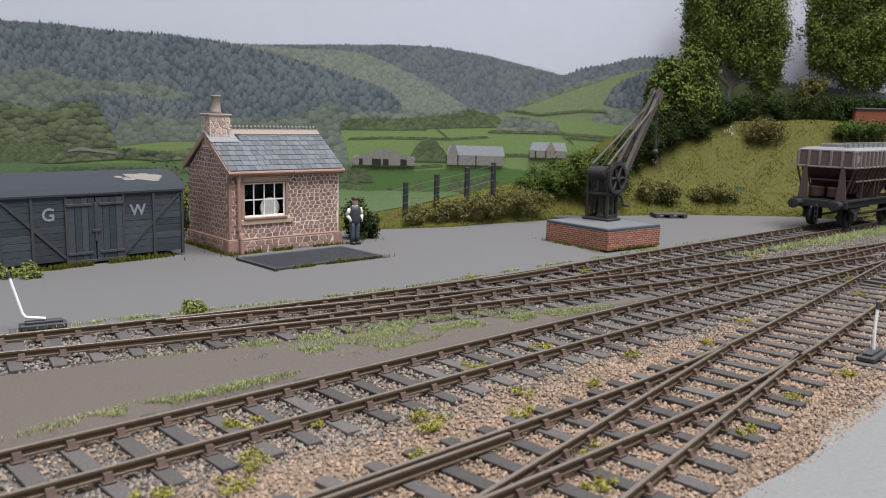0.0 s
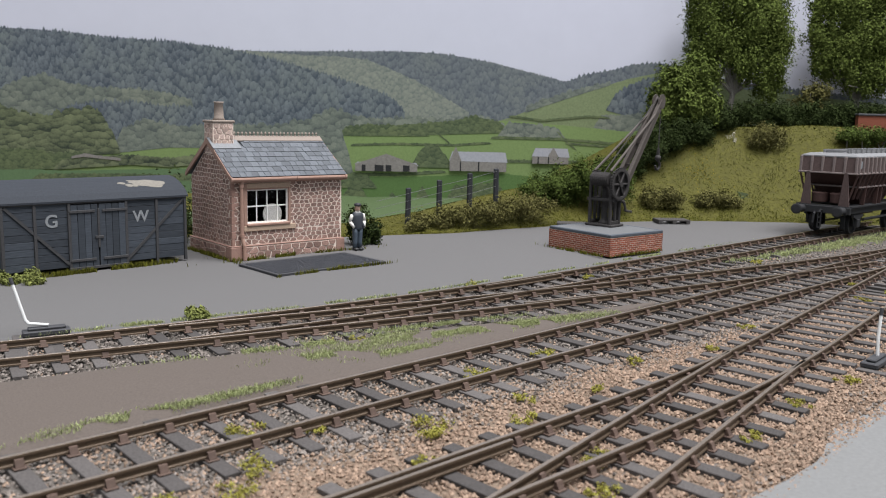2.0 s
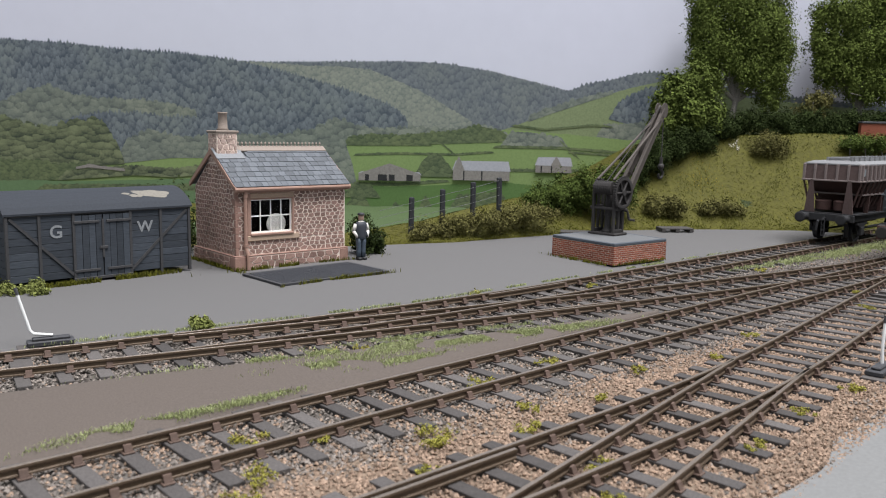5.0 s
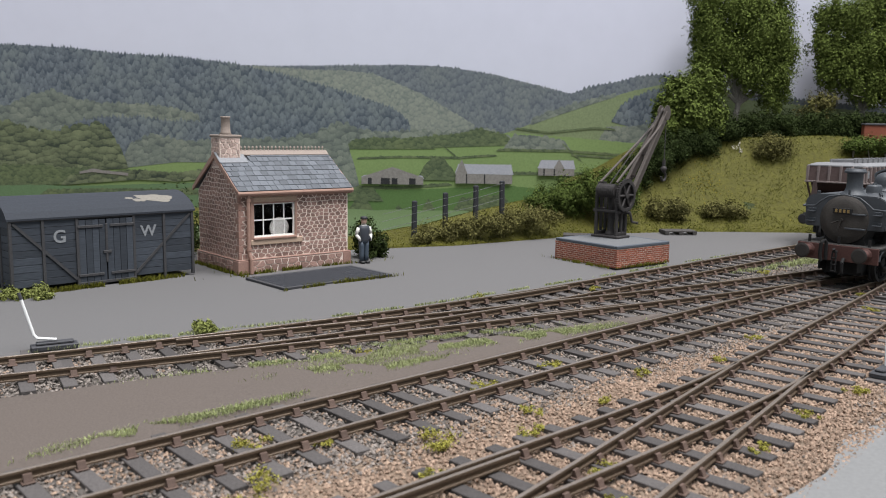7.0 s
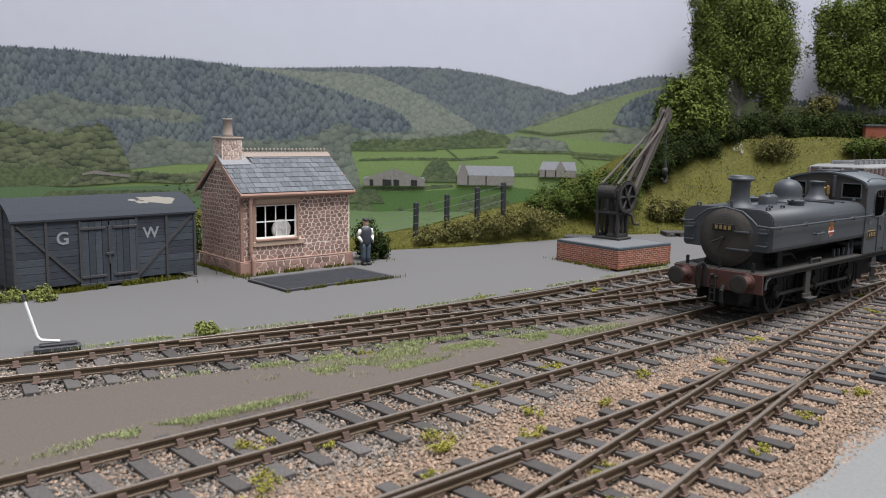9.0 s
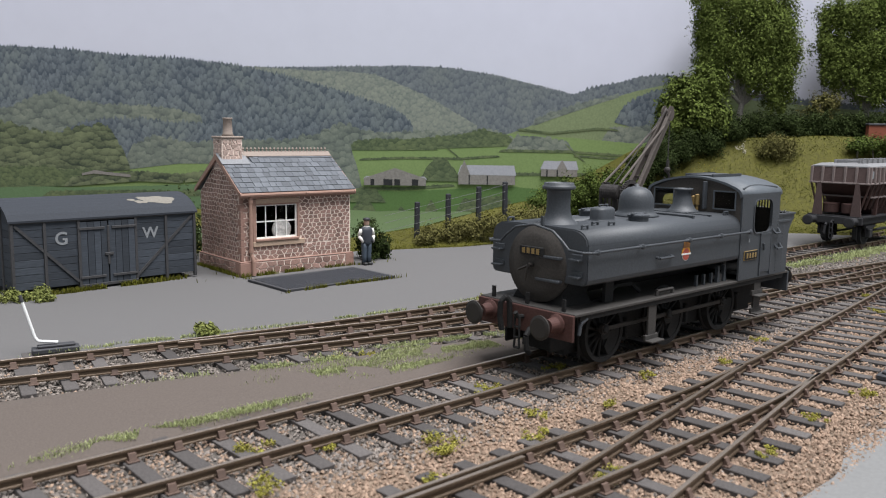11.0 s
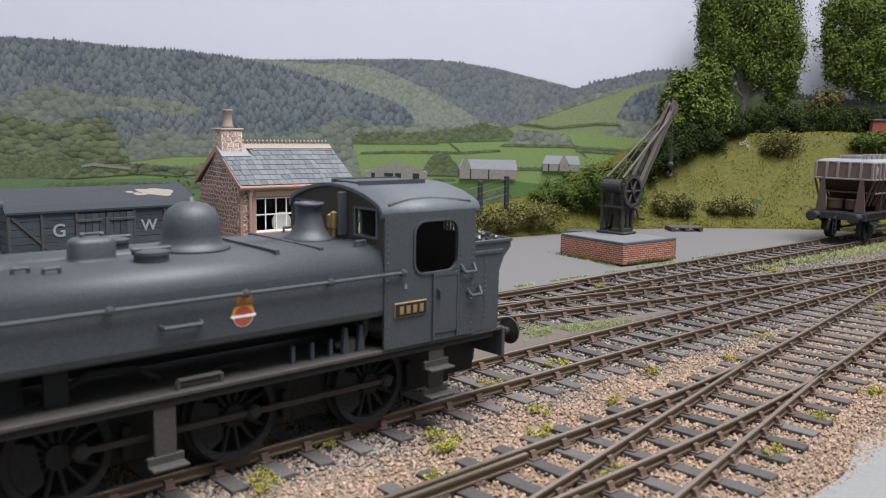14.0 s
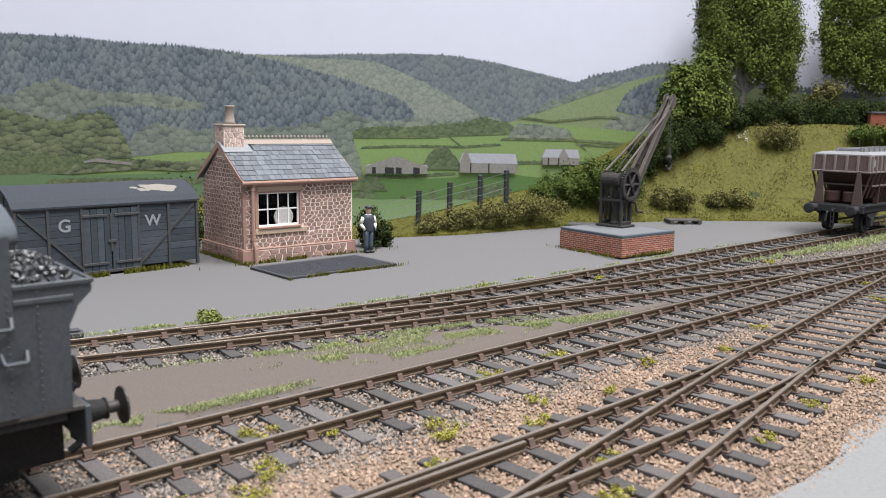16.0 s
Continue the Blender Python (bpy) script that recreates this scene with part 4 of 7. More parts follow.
def printed_barn(x0, x1, z0, eave, ridge, bays, gable=None):
    b = new("printed_barn")
    b.parent = backdrop
    y = BOARD - 2.95
    part("wall", raw("wall", [(x0, y, z0), (x1, y, z0), (x1, y, eave), (x0, y, eave)], [(0, 1, 2, 3)], M_BARN), None, b)
    part("roof", raw("roof", [(x0 - 0.6, y - 0.05, eave - 0.3), (x1 + 0.8, y - 0.05, eave - 0.8), (x1 - 1.0, y - 0.05, ridge), (x0 + 2.0, y - 0.05, ridge)], [(0, 1, 2, 3)], M_ROOFTIN), None, b)
    for u0, u1 in bays:
        part("opening", raw("opening", [(u0, y - 0.1, z0), (u1, y - 0.1, z0), (u1, y - 0.1, eave - 0.8), (u0, y - 0.1, eave - 0.5)], [(0, 1, 2, 3)], M_SHADE), None, b)
    if gable:
        g0, g1, gz = gable
        part("gable", raw("gable", [(g0, y - 0.07, z0), (g1, y - 0.07, z0), (g1, y - 0.07, eave), ((g0 + g1) / 2, y - 0.07, gz), (g0, y - 0.07, eave)], [(0, 1, 2, 3, 4)], M_BARN), None, b)
    return b


printed_barn(-51, -3, 11.5, 17, 18.5, ((-46, -43), (-36, -29), (-27.5, -23), (-14, -9)), (-51, -3, 25.0))
printed_barn(22, 66, 13, 21, 28.0, ((30, 31), (44, 45)), (22, 31, 32.0))
printed_barn(86, 114, 20, 26, 32.0, ((90, 91), (98, 99)), (98, 106, 33.0))

# ---- green bank behind the yard ----
M_TURF = material("yellow_green_static_grass_base", (0.066, 0.062, 0.006), vary=0.30, scale=0.026, fine=0.4, bump=0.7, other=(0.021, 0.032, 0.006), mix=1.15)
M_FLOWER = material("yellow_flower_specks", (0.40, 0.30, 0.015), rough=0.8, vary=0.2, bump=0.0, island=0.3)
M_GRASS = material("yellow_green_grass", (0.095, 0.095, 0.014), rough=0.95, vary=0.15, scale=0.026, fine=0.3, bump=0.0, other=(0.036, 0.052, 0.010), island=0.1, mix=1.15, spec=0.1)
M_GREENGRASS = material("fresh_green_grass", (0.30, 0.33, 0.15), rough=0.8, vary=0.2, scale=0.04, fine=0.5, bump=0.0, other=(0.35, 0.37, 0.20), island=0.35)
M_WEED = material("yellow_moss_weed", (0.27, 0.25, 0.055), rough=0.95, spec=0.1, vary=0.25, scale=0.3, fine=1.0, bump=0.0, other=(0.18, 0.19, 0.035), island=0.35)
M_LEAF = material("mid_green_foliage", (0.062, 0.086, 0.020), rough=0.95, vary=0.25, scale=0.045, fine=0.4, bump=0.0, other=(0.105, 0.132, 0.032), island=0.38, mix=0.7, spec=0.1)
# Dark olive leaves, deepened further to paint in the shade beneath the trees.
M_DARKLEAF = material("shade_darkened_green_foliage", (0.028, 0.040, 0.012), rough=0.95, vary=0.25, scale=0.045, fine=0.4, bump=0.0, other=(0.050, 0.066, 0.018), island=0.38, mix=0.7, spec=0.1)
M_BRIGHTLEAF = material("bright_ivy_foliage", (0.086, 0.112, 0.026), rough=0.95, vary=0.25, scale=0.04, fine=0.4, bump=0.0, other=(0.048, 0.066, 0.016), island=0.38, mix=0.75, spec=0.1)
M_DRYLEAF = material("brown_green_scrub", (0.105, 0.098, 0.034), rough=0.95, spec=0.1, vary=0.25, scale=0.1, fine=0.8, bump=0.0, other=(0.13, 0.13, 0.045), island=0.45)
M_BARK = material("pale_grey_bark", (0.20, 0.185, 0.165), rough=0.85, vary=0.3, scale=0.2, fine=1.0, bump=0.5, other=(0.10, 0.09, 0.08))
EDGE = [(-420, 415), (-120, 400), (-60, 408), (-35, 421), (13, 441), (66, 476), (110, 506), (160, 522), (239, 526), (330, 530), (420, 532)]
CREST_H = [(-420, 1.0), (-80, 1.0), (-50, 2.0), (-13, 7.0), (36, 17.0), (66, 22.0), (110, 29.0), (130, 40.0), (147, 50.0), (165, 55.0), (210, 60.0), (270, 62.0), (330, 62.0), (420, 56.0)]


def bank(x, y):
    e, h = curve_z(EDGE, x), curve_z(CREST_H, x)
    wide = 40.0 if x < 60 else min(40.0 + (x - 60) * 0.25, 62.0)
    k = min(max((y - e) / wide, 0.0), 1.0)
    k = k * k * (3 - 2 * k) if x < 100 else k ** 1.4
    if x < 100:
        h -= max(0.0, y - e - 42.0) * 0.4 * min(1.0, (100 - x) / 50.0)
        k = max(k, 0.02)
    h = max(h, 0.0)
    return YARD + 0.2 + h * k + 0.9 * noise.noise((x * 0.05, y * 0.05, 0)) * min(1.0, (y - e) / 8.0)


vs, fs = [], []
NX, NY = 130, 36
for i in range(NX + 1):
    x = -420 + 760 * i / NX
    e = curve_z(EDGE, x)
    for j in range(NY + 1):
        y = e + (BOARD - 1 - e) * (j / NY) ** 1.3
        vs.append((x, y, bank(x, y) - (1.5 if j == 0 else 0)))
for i in range(NX):
    for j in range(NY):
        q = i * (NY + 1) + j
        fs.append((q, q + NY + 1, q + NY + 2, q + 1))
hill = part("grass_bank", raw("grass_bank", vs, fs, M_TURF, True), None)
tagged(hill, "yellow-green grassy bank behind the yard", "bank", kind="structure")

vs, fs = [], []
for i in range(41):
    x = -150 + 5.6 * i
    e = curve_z(EDGE, x) + 43
    for j in range(13):
        y = e + (BOARD - 1.5 - e) * j / 12
        vs.append((x, y, bank(x, y) + 0.35))
for i in range(40):
    for j in range(12):
        q = i * 13 + j
        fs.append((q, q + 13, q + 14, q + 1))
M_BACKGREEN = material("deep_green_meadow_scatter", (0.058, 0.088, 0.034), vary=0.3, scale=0.05, fine=1.0, bump=0.6, other=(0.095, 0.125, 0.048))
tagged(part("back_meadow", raw("back_meadow", vs, fs, M_BACKGREEN, True), None), "deep green meadow strip behind the fence", "meadow", kind="structure")


def blades(points, height, width, seed, lean=0.5):
    """Grass blades: one thin bent triangle pair at each root."""
    g = np.random.default_rng(seed)
    p = np.asarray(points, float)
    n = len(p)
    a = g.uniform(0, 2 * np.pi, n)
    h = height * g.uniform(0.5, 1.3, n)
    w = width * g.uniform(0.6, 1.3, n)
    la = g.uniform(0, 2 * np.pi, n)
    lo = h * lean * g.uniform(0.1, 1.0, n)
    side = np.stack([np.cos(a) * w, np.sin(a) * w, np.zeros(n)], 1)
    tip = p + np.stack([np.cos(la) * lo, np.sin(la) * lo, h], 1)
    mid = p + np.stack([np.cos(la) * lo * 0.3, np.sin(la) * lo * 0.3, h * 0.55], 1)
    v = np.stack([p - side, p + side, mid + side * 0.7, mid - side * 0.7, tip], 1).reshape(-1, 3)
    base = np.arange(n)[:, None] * 5
    f = [tuple(r) for r in (base + np.array([0, 1, 2, 3])).tolist()] + [tuple(r) for r in (base + np.array([3, 2, 4])).tolist()]
    return v, f


g = np.random.default_rng(21)
roots = []
while len(roots) < 50000:
    x = g.uniform(-70, 335)
    e = curve_z(EDGE, x)
    y = e + (1.0 + 95 * g.uniform(0, 1) ** 1.4)
    if x < 70 and y > e + 50:
        continue
    if noise.noise((x * 0.03, y * 0.03, 5)) > -0.75:
        roots.append((x, y, bank(x, y) - 0.2))
v, f = blades(roots, 0.6, 0.26, 22, 1.8)
tagged(part("bank_grass", raw("bank_grass", v, f, M_GRASS), None), "yellow-green static grass covering the bank", "grass", kind="stuff")

tufts = []
while len(tufts) < 13000:
    x = g.uniform(60, 335)
    y = curve_z(EDGE, x) + g.uniform(0.5, 62)
    if noise.noise((x * 0.09, y * 0.09, 11)) + 0.5 * noise.noise((x * 0.3, y * 0.3, 3)) > g.uniform(-0.25, 0.45):
        tufts.append((x, y, bank(x, y) - 0.2))
v, f = blades(tufts, 0.95, 0.24, 24, 1.3)
M_TUSSOCK = material("deep_olive_grass", (0.078, 0.086, 0.013), rough=0.95, vary=0.2, scale=0.05, fine=0.5, bump=0.0, other=(0.098, 0.098, 0.014), island=0.15, mix=0.9, spec=0.1)
tagged(part("bank_tussocks", raw("bank_tussocks", v, f, M_TUSSOCK), None), "taller olive grass tussocks on the bank", "grass", kind="stuff")

flowers = [(x, y, bank(x, y) + 0.6) for x, y in zip(g.normal(182, 8, 190), g.normal(562, 6, 190))] + [(x, y, bank(x, y) + 0.6) for x, y in zip(g.uniform(130, 320, 60), g.uniform(535, 580, 60))]
v, f = blades(flowers, 0.5, 0.24, 23, 1.0)
tagged(part("bank_flowers", raw("bank_flowers", v, f, M_FLOWER), None), "tiny yellow flowers in the bank grass", "flowers", kind="stuff")


def leaves(blobs, count, size, seed, shell=0.55, up=0.35, sprays=34, droop=1.25):
    """Small leaves gathered in sprays over lumpy ellipsoids (x, y, z, rx, ry, rz), with a thinner filling inside."""
    r = np.random.default_rng(seed)
    vol = np.array([b[3] * b[4] * b[5] for b in blobs]) ** (2 / 3)
    which = r.choice(len(blobs), count, p=vol / vol.sum())
    B = np.array(blobs)[which]
    ways = r.normal(size=(len(blobs), sprays, 3))
    ways /= np.linalg.norm(ways, axis=2)[:, :, None]
    reach = r.uniform(0.62, 1.08, (len(blobs), sprays))
    k = r.integers(0, sprays, count)
    d, far = ways[which, k], reach[which, k]
    off = r.normal(size=(count, 3))
    off /= np.linalg.norm(off, axis=1)[:, None]
    wide = B[:, 3:].mean(axis=1) * r.uniform(0.08, 0.42, count) * (0.7 + 0.6 * ((k * 7) % 5) / 4)
    c = B[:, :3] + d * B[:, 3:] * far[:, None] + off * wide[:, None] * np.array([1, 1, droop])
    fill = r.uniform(0, 1, count) < 0.34
    e = r.normal(size=(count, 3))
    e /= np.linalg.norm(e, axis=1)[:, None]
    c = np.where(fill[:, None], B[:, :3] + e * B[:, 3:] * (shell * 0.6 + 0.45 * r.uniform(0, 1, count))[:, None], c)
    nrm = np.where(fill[:, None], e, off * 0.8 + d * 0.5) + r.normal(size=(count, 3)) * 0.5 + np.array([0, 0, up])
    nrm /= np.linalg.norm(nrm, axis=1)[:, None]
    t = np.cross(nrm, r.normal(size=(count, 3)))
    t /= np.linalg.norm(t, axis=1)[:, None]
    b = np.cross(nrm, t)
    s = size * r.uniform(0.55, 1.3, count)[:, None]
    v = np.stack([c - t * s, c + b * s * 0.55 + nrm * s * 0.15, c + t * s, c - b * s * 0.55 + nrm * s * 0.15], 1).reshape(-1, 3)
    f = (np.arange(count)[:, None] * 4 + np.array([0, 1, 2, 3])).tolist()
    return v, f


def bush(label, blobs, count, size, mat, seed, name="bush", category="bush", stems=True):
    bx, by = blobs[0][0], blobs[0][1]
    b = thing(name, label, category, at(bx, by, bank(bx, by)))
    inv = Vector((bx, by, bank(bx, by)))
    v, f = leaves([(x - inv.x, y - inv.y, z - inv.z, rx, ry, rz) for x, y, z, rx, ry, rz in blobs], count, size, seed)
    part("foliage", raw("foliage", v, f, mat), None, b)
    if stems:
        q = random.Random(seed)
        bm = bmesh.new()
        for x, y, z, rx, ry, rz in blobs[:6]:
            for i in range(3):
                a = q.uniform(0, 6.28)
                z0 = bank(x, y) - inv.z - 0.5
                rod(bm, (x - inv.x, y - inv.y, z0), (x - inv.x + rx * 0.5 * math.cos(a), y - inv.y + ry * 0.5 * math.sin(a), max(z - inv.z + rz * 0.5, z0 + 2)), 0.5, 5, 0.2)
        part("woody_base", bm, M_BARK, b)
    return b


bush("dense dark green hedge bushes behind the fence", [(72, 506, 20, 14, 10, 12), (88, 512, 24, 14, 11, 13), (104, 516, 24, 13, 10, 13), (60, 500, 15, 9, 8, 10), (118, 522, 22, 12, 10, 12)], 30000, 0.75, M_LEAF, 31, name="hedge", category="hedge", stems=False)
bush("dark green hedge climbing the grassy bank", [(118, 541, 27, 13, 11, 13), (134, 553, 37, 13, 10, 12), (150, 562, 46, 13, 10, 12), (168, 572, 52, 13, 10, 12), (186, 580, 57, 13, 10, 12), (204, 588, 64, 13, 10, 12)], 40000, 0.75, M_DARKLEAF, 32, name="hedge", category="hedge", stems=False)
bush("dark green hedge along the top of the bank", [(222 + 15 * i, 598, 67 + (i % 3), 12, 9, 9.5) for i in range(8)], 36000, 0.75, M_DARKLEAF, 33, name="hedge", category="hedge", stems=False)
bush("bright leafy ivy-covered shrub on the bank", [(170, 584, 80, 17, 13, 18), (180, 586, 94, 14, 12, 12), (162, 582, 70, 13, 11, 13), (188, 586, 74, 14, 12, 15)], 22000, 1.25, M_BRIGHTLEAF, 34)
bush("low brown-green scrub at the foot of the fence", [(0, 448, 5, 13, 7, 5), (14, 452, 7, 12, 7, 6), (-8, 440, 3, 8, 6, 4), (28, 458, 9, 12, 8, 6)], 6500, 0.7, M_DRYLEAF, 35, stems=False)
bush("low brown-green scrub on the verge", [(48, 472, 10, 14, 8, 7), (62, 480, 11, 11, 8, 6), (38, 466, 9, 10, 8, 6)], 5600, 0.7, M_DRYLEAF, 36, stems=False)
bush("small brown-green bush on the grassy bank", [(146, 533, 13, 10, 8, 8), (157, 534, 12, 9, 7, 7)], 4200, 0.8, M_DRYLEAF, 37, stems=False)
bush("small brown-green bush on the grassy bank", [(192, 540, 11, 13, 8, 6), (180, 539, 10, 9, 7, 5)], 4200, 0.8, M_DRYLEAF, 38, stems=False)
bush("dark twiggy bush high on the grassy bank", [(230, 577, 53, 13, 9, 9), (240, 578, 51, 10, 8, 8)], 4200, 0.75, M_DRYLEAF, 39, stems=False)
bush("leafy green bush beside the brick wall", [(303, 578, 55, 13, 8, 6), (292, 580, 55, 9, 7, 5), (316, 579, 55, 10, 7, 6)], 4600, 0.85, M_LEAF, 42)
bush("brown-green leafy shrub between two trees", [(275, 606, 78, 13, 9, 13), (281, 606, 86, 9, 8, 8)], 4600, 0.9, M_DRYLEAF, 43)
bush("dark green bush beside the stone office", [(-35, 392, 7, 6, 6, 10), (-29, 396, 4, 5, 6, 6)], 4000, 0.8, M_DARKLEAF, 44)
bush("dark tall bush between the van and the office", [(-128, 396, 14, 12, 9, 16), (-122, 388, 8, 10, 8, 10), (-140, 404, 12, 12, 9, 14)], 6000, 0.85, M_DARKLEAF, 45)


def tree(label, x, y, z0, trunk_h, lean, crown, count, size, mat, seed, forked=False):
    t = thing("tree", label, "tree", at(x, y, z0), group="trees on the bank")
    q = random.Random(seed)
    bm = bmesh.new()
    lathe(bm, [(3.4, -2), (2.6, 2), (2.2, trunk_h * 0.5), (1.9, trunk_h)], 10, Matrix.Rotation(radians(lean), 4, "Y"))
    if forked:
        rod(bm, (-3.5, 0, -2), (-8, 1, trunk_h), 1.9, 8, 1.2)
    part("trunk", bm, M_BARK, t, "pale grey trunk")
    top = Vector((trunk_h * math.sin(radians(lean)), 0, trunk_h * 0.95))
    for b in crown:
        bm = bmesh.new()
        e = Vector((b[0], b[1], b[2]))
        mid = top.lerp(e, 0.5) + Vector((q.uniform(-3, 3), q.uniform(-2, 2), q.uniform(0, 4)))
        rod(bm, top, mid, 1.3, 7, 0.9)
        rod(bm, mid, e, 0.9, 6, 0.4)
        for i in range(3):
            rod(bm, mid, mid + Vector((q.uniform(-1, 1) * b[3], q.uniform(-1, 1) * b[4], q.uniform(0, 1) * b[5])), 0.5, 5, 0.2)
        part("limb", bm, M_BARK, t)
    v, f = leaves(crown, count, size, seed, shell=0.35, sprays=46, droop=1.7)
    part("crown", raw("crown", v, f, mat), None, t, "leafy green crown")
    return t


tree("tall ivy-clad green tree with a pale trunk", 214, 604, 62, 22, 8,
     [(-17, 0, 40, 14, 13, 16), (11, 2, 56, 17, 14, 17), (6, -5, 43, 14, 11, 13), (-10, 0, 64, 18, 14, 18), (14, 0, 72, 20, 15, 20), (28, -2, 46, 12, 11, 17), (0, 0, 90, 22, 15, 19), (27, 0, 80, 13, 12, 20), (27, -3, 28, 11, 10, 13), (-24, -2, 54, 11, 10, 14), (-25, 0, 74, 12, 11, 15), (-22, 0, 94, 13, 11, 15), (33, 0, 62, 11, 11, 16)], 105000, 0.9, M_BRIGHTLEAF, 51, True)
tree("broad dark green tree hung with creepers", 312, 610, 62, 18, -3,
     [(-8, 0, 42, 19, 14, 15), (2, -5, 33, 17, 11, 11), (16, 0, 42, 19, 14, 15), (-15, 0, 60, 19, 14, 16), (6, -3, 66, 20, 14, 18), (26, 0, 60, 18, 14, 18), (-4, 0, 88, 21, 15, 18), (20, 0, 92, 20, 14, 19), (-27, -2, 46, 11, 10, 12), (-33, 0, 64, 11, 11, 15), (-27, 0, 84, 14, 11, 15)], 105000, 0.9, M_BRIGHTLEAF, 52)

M_BLOSSOM = material("white_blossom", (0.62, 0.58, 0.54), rough=0.9, vary=0.15, bump=0.0, island=0.2)
sprig = thing("blossom_sprig", "small white flowering sprig beside the hedge", "plant", at(211, 579, bank(211, 579)))
v, f = leaves([(0, 0, 5.0, 1.4, 1.0, 3.4), (-3.2, 0, 3.0, 2.2, 1.0, 1.4), (1.4, 0, 0.8, 1.0, 0.8, 1.8)], 60, 0.5, 71)
part("blossom", raw("blossom", v, f, M_BLOSSOM), None, sprig)
part("stem", rod(bmesh.new(), (0, 0, -0.5), (0.2, 0, 6.0), 0.25, 5, 0.12), M_BARK, sprig)

M_REDBRICK = material("plain_red_brickwork", (0.20, 0.062, 0.036), vary=0.15, scale=0.2, fine=1.5, bump=0.3)
wall = thing("brick_parapet", "low red brick parapet with a dark coping on the bank", "wall", at(318, 585, 58))
part("brickwork", boxes((-18, 40, -2, 2, -12, 11.0)), M_REDBRICK, wall)
part("coping", boxes((-18.5, 40.5, -2.8, 2.8, 11.0, 12.4), bevel=0.3), M_IRON, wall)

# ---- fence ----
M_POST = material("black_sleeper_post", (0.030, 0.031, 0.035), rough=0.85, vary=0.3, scale=0.3, fine=1.5, bump=0.5)
M_WIRE = plain("dull_fence_wire", (0.20, 0.20, 0.20), 0.5, 0.6)
fence = thing("post_and_wire_fence", "black timber post and wire fence along the verge", "fence", kind="")
FENCE = [(-30, 440, 0.6), (-13.2, 448, 4.4), (3.9, 455, 8.6), (21.2, 462, 12.4), (36.6, 470, 16.4)]
for i, (x, y, z) in enumerate(FENCE):
    if i:
        part("post", boxes((-1.45, 1.45, -1.1, 1.1, -4, 17.6 if i < 4 else 16.0), bevel=0.5), M_POST, fence, at=at(x, y, z, 0.5, 1.0 - i * 0.5, 12))
for h in (6.0, 10.5, 14.5):
    bm = bmesh.new()
    pipe(bm, [(x, y - 1.3, z + h) for x, y, z in FENCE], 0.12, 5)
    part("wire", bm, M_WIRE, fence)

# ---- yard crane on its brick base ----
M_BRICK = material("orange_red_brick", (0.25, 0.078, 0.047), vary=0.25, scale=0.4, fine=2.0, bump=0.3, objects=0.30)
M_JOINT = material("pale_brick_mortar", (0.50, 0.41, 0.34), vary=0.15, bump=0.2)
M_CONC = material("grey_concrete_top", (0.125, 0.128, 0.132), vary=0.15, scale=0.1, fine=1.5, bump=0.2)
M_EDGEB = material("blue_black_edging", (0.075, 0.085, 0.10), vary=0.2, scale=0.3, bump=0.2)
M_CRANE = material("rusty_dark_crane_iron", (0.046, 0.042, 0.041), rough=0.65, metal=0.2, vary=0.3, scale=0.15, fine=1.5, bump=0.3, other=(0.115, 0.070, 0.045), mix=0.35)
M_JIB = material("weathered_jib_iron", (0.085, 0.072, 0.064), rough=0.7, metal=0.1, vary=0.25, scale=0.12, fine=1.5, bump=0.25, other=(0.15, 0.075, 0.040), mix=0.5)
BASE_AT = at(82.1, 369.8, YARD, 0, 0, 37.0)
PW, PDEP, PH = 38.0, 39.5, 10.1
base = thing("crane_base", "red brick crane base with concrete top and dark edging", "plinth", BASE_AT)
part("core", boxes((0.07, PW - 0.07, 0.07, PDEP - 0.07, 0, 8.7)), M_JOINT, base)
part("concrete_top", boxes((1.6, PW - 1.6, 1.6, PDEP - 1.6, 8.7, PH)), M_CONC, base)
for r in ((0, PW, -0.1, 1.7), (0, PW, PDEP - 1.7, PDEP + 0.1), (-0.1, 1.7, 1.7, PDEP - 1.7), (PW - 1.7, PW + 0.1, 1.7, PDEP - 1.7)):
    part("edging", boxes((*r, 8.75, PH + 0.05), bevel=0.25), M_EDGEB, base)
BR = [mesh_of("brick", box(bmesh.new(), 0, w, -0.02, 0.6, 0, 0.74, bevel=0.05), M_BRICK) for w in (2.62, 1.25)]


def rounded_box(a0, a1, z0, z1, r, n=5):
    pts = []
    for ca, cz, q in ((a1 - r, z1 - r, 0), (a0 + r, z1 - r, 90), (a0 + r, z0 + r, 180), (a1 - r, z0 + r, 270)):
        pts += [(ca + r * math.cos(radians(q + 90 * i / (n - 1))), cz + r * math.sin(radians(q + 90 * i / (n - 1)))) for i in range(n)]
    return pts


def ring_of(outer, inner, x0, x1):
    """An upright plate across x with an opening: outlines of equal count in y, z."""
    bm = bmesh.new()
    rows = [[bm.verts.new((x, y, z)) for y, z in o] for o, x in ((outer, x0), (inner, x0), (inner, x1), (outer, x1))]
    for a, b in zip(rows, rows[1:] + rows[:1]):
        for i in range(len(outer)):
            bm.faces.new((a[i], a[(i + 1) % len(outer)], b[(i + 1) % len(outer)], b[i]))
    bmesh.ops.recalc_face_normals(bm, faces=bm.faces)
    return bm


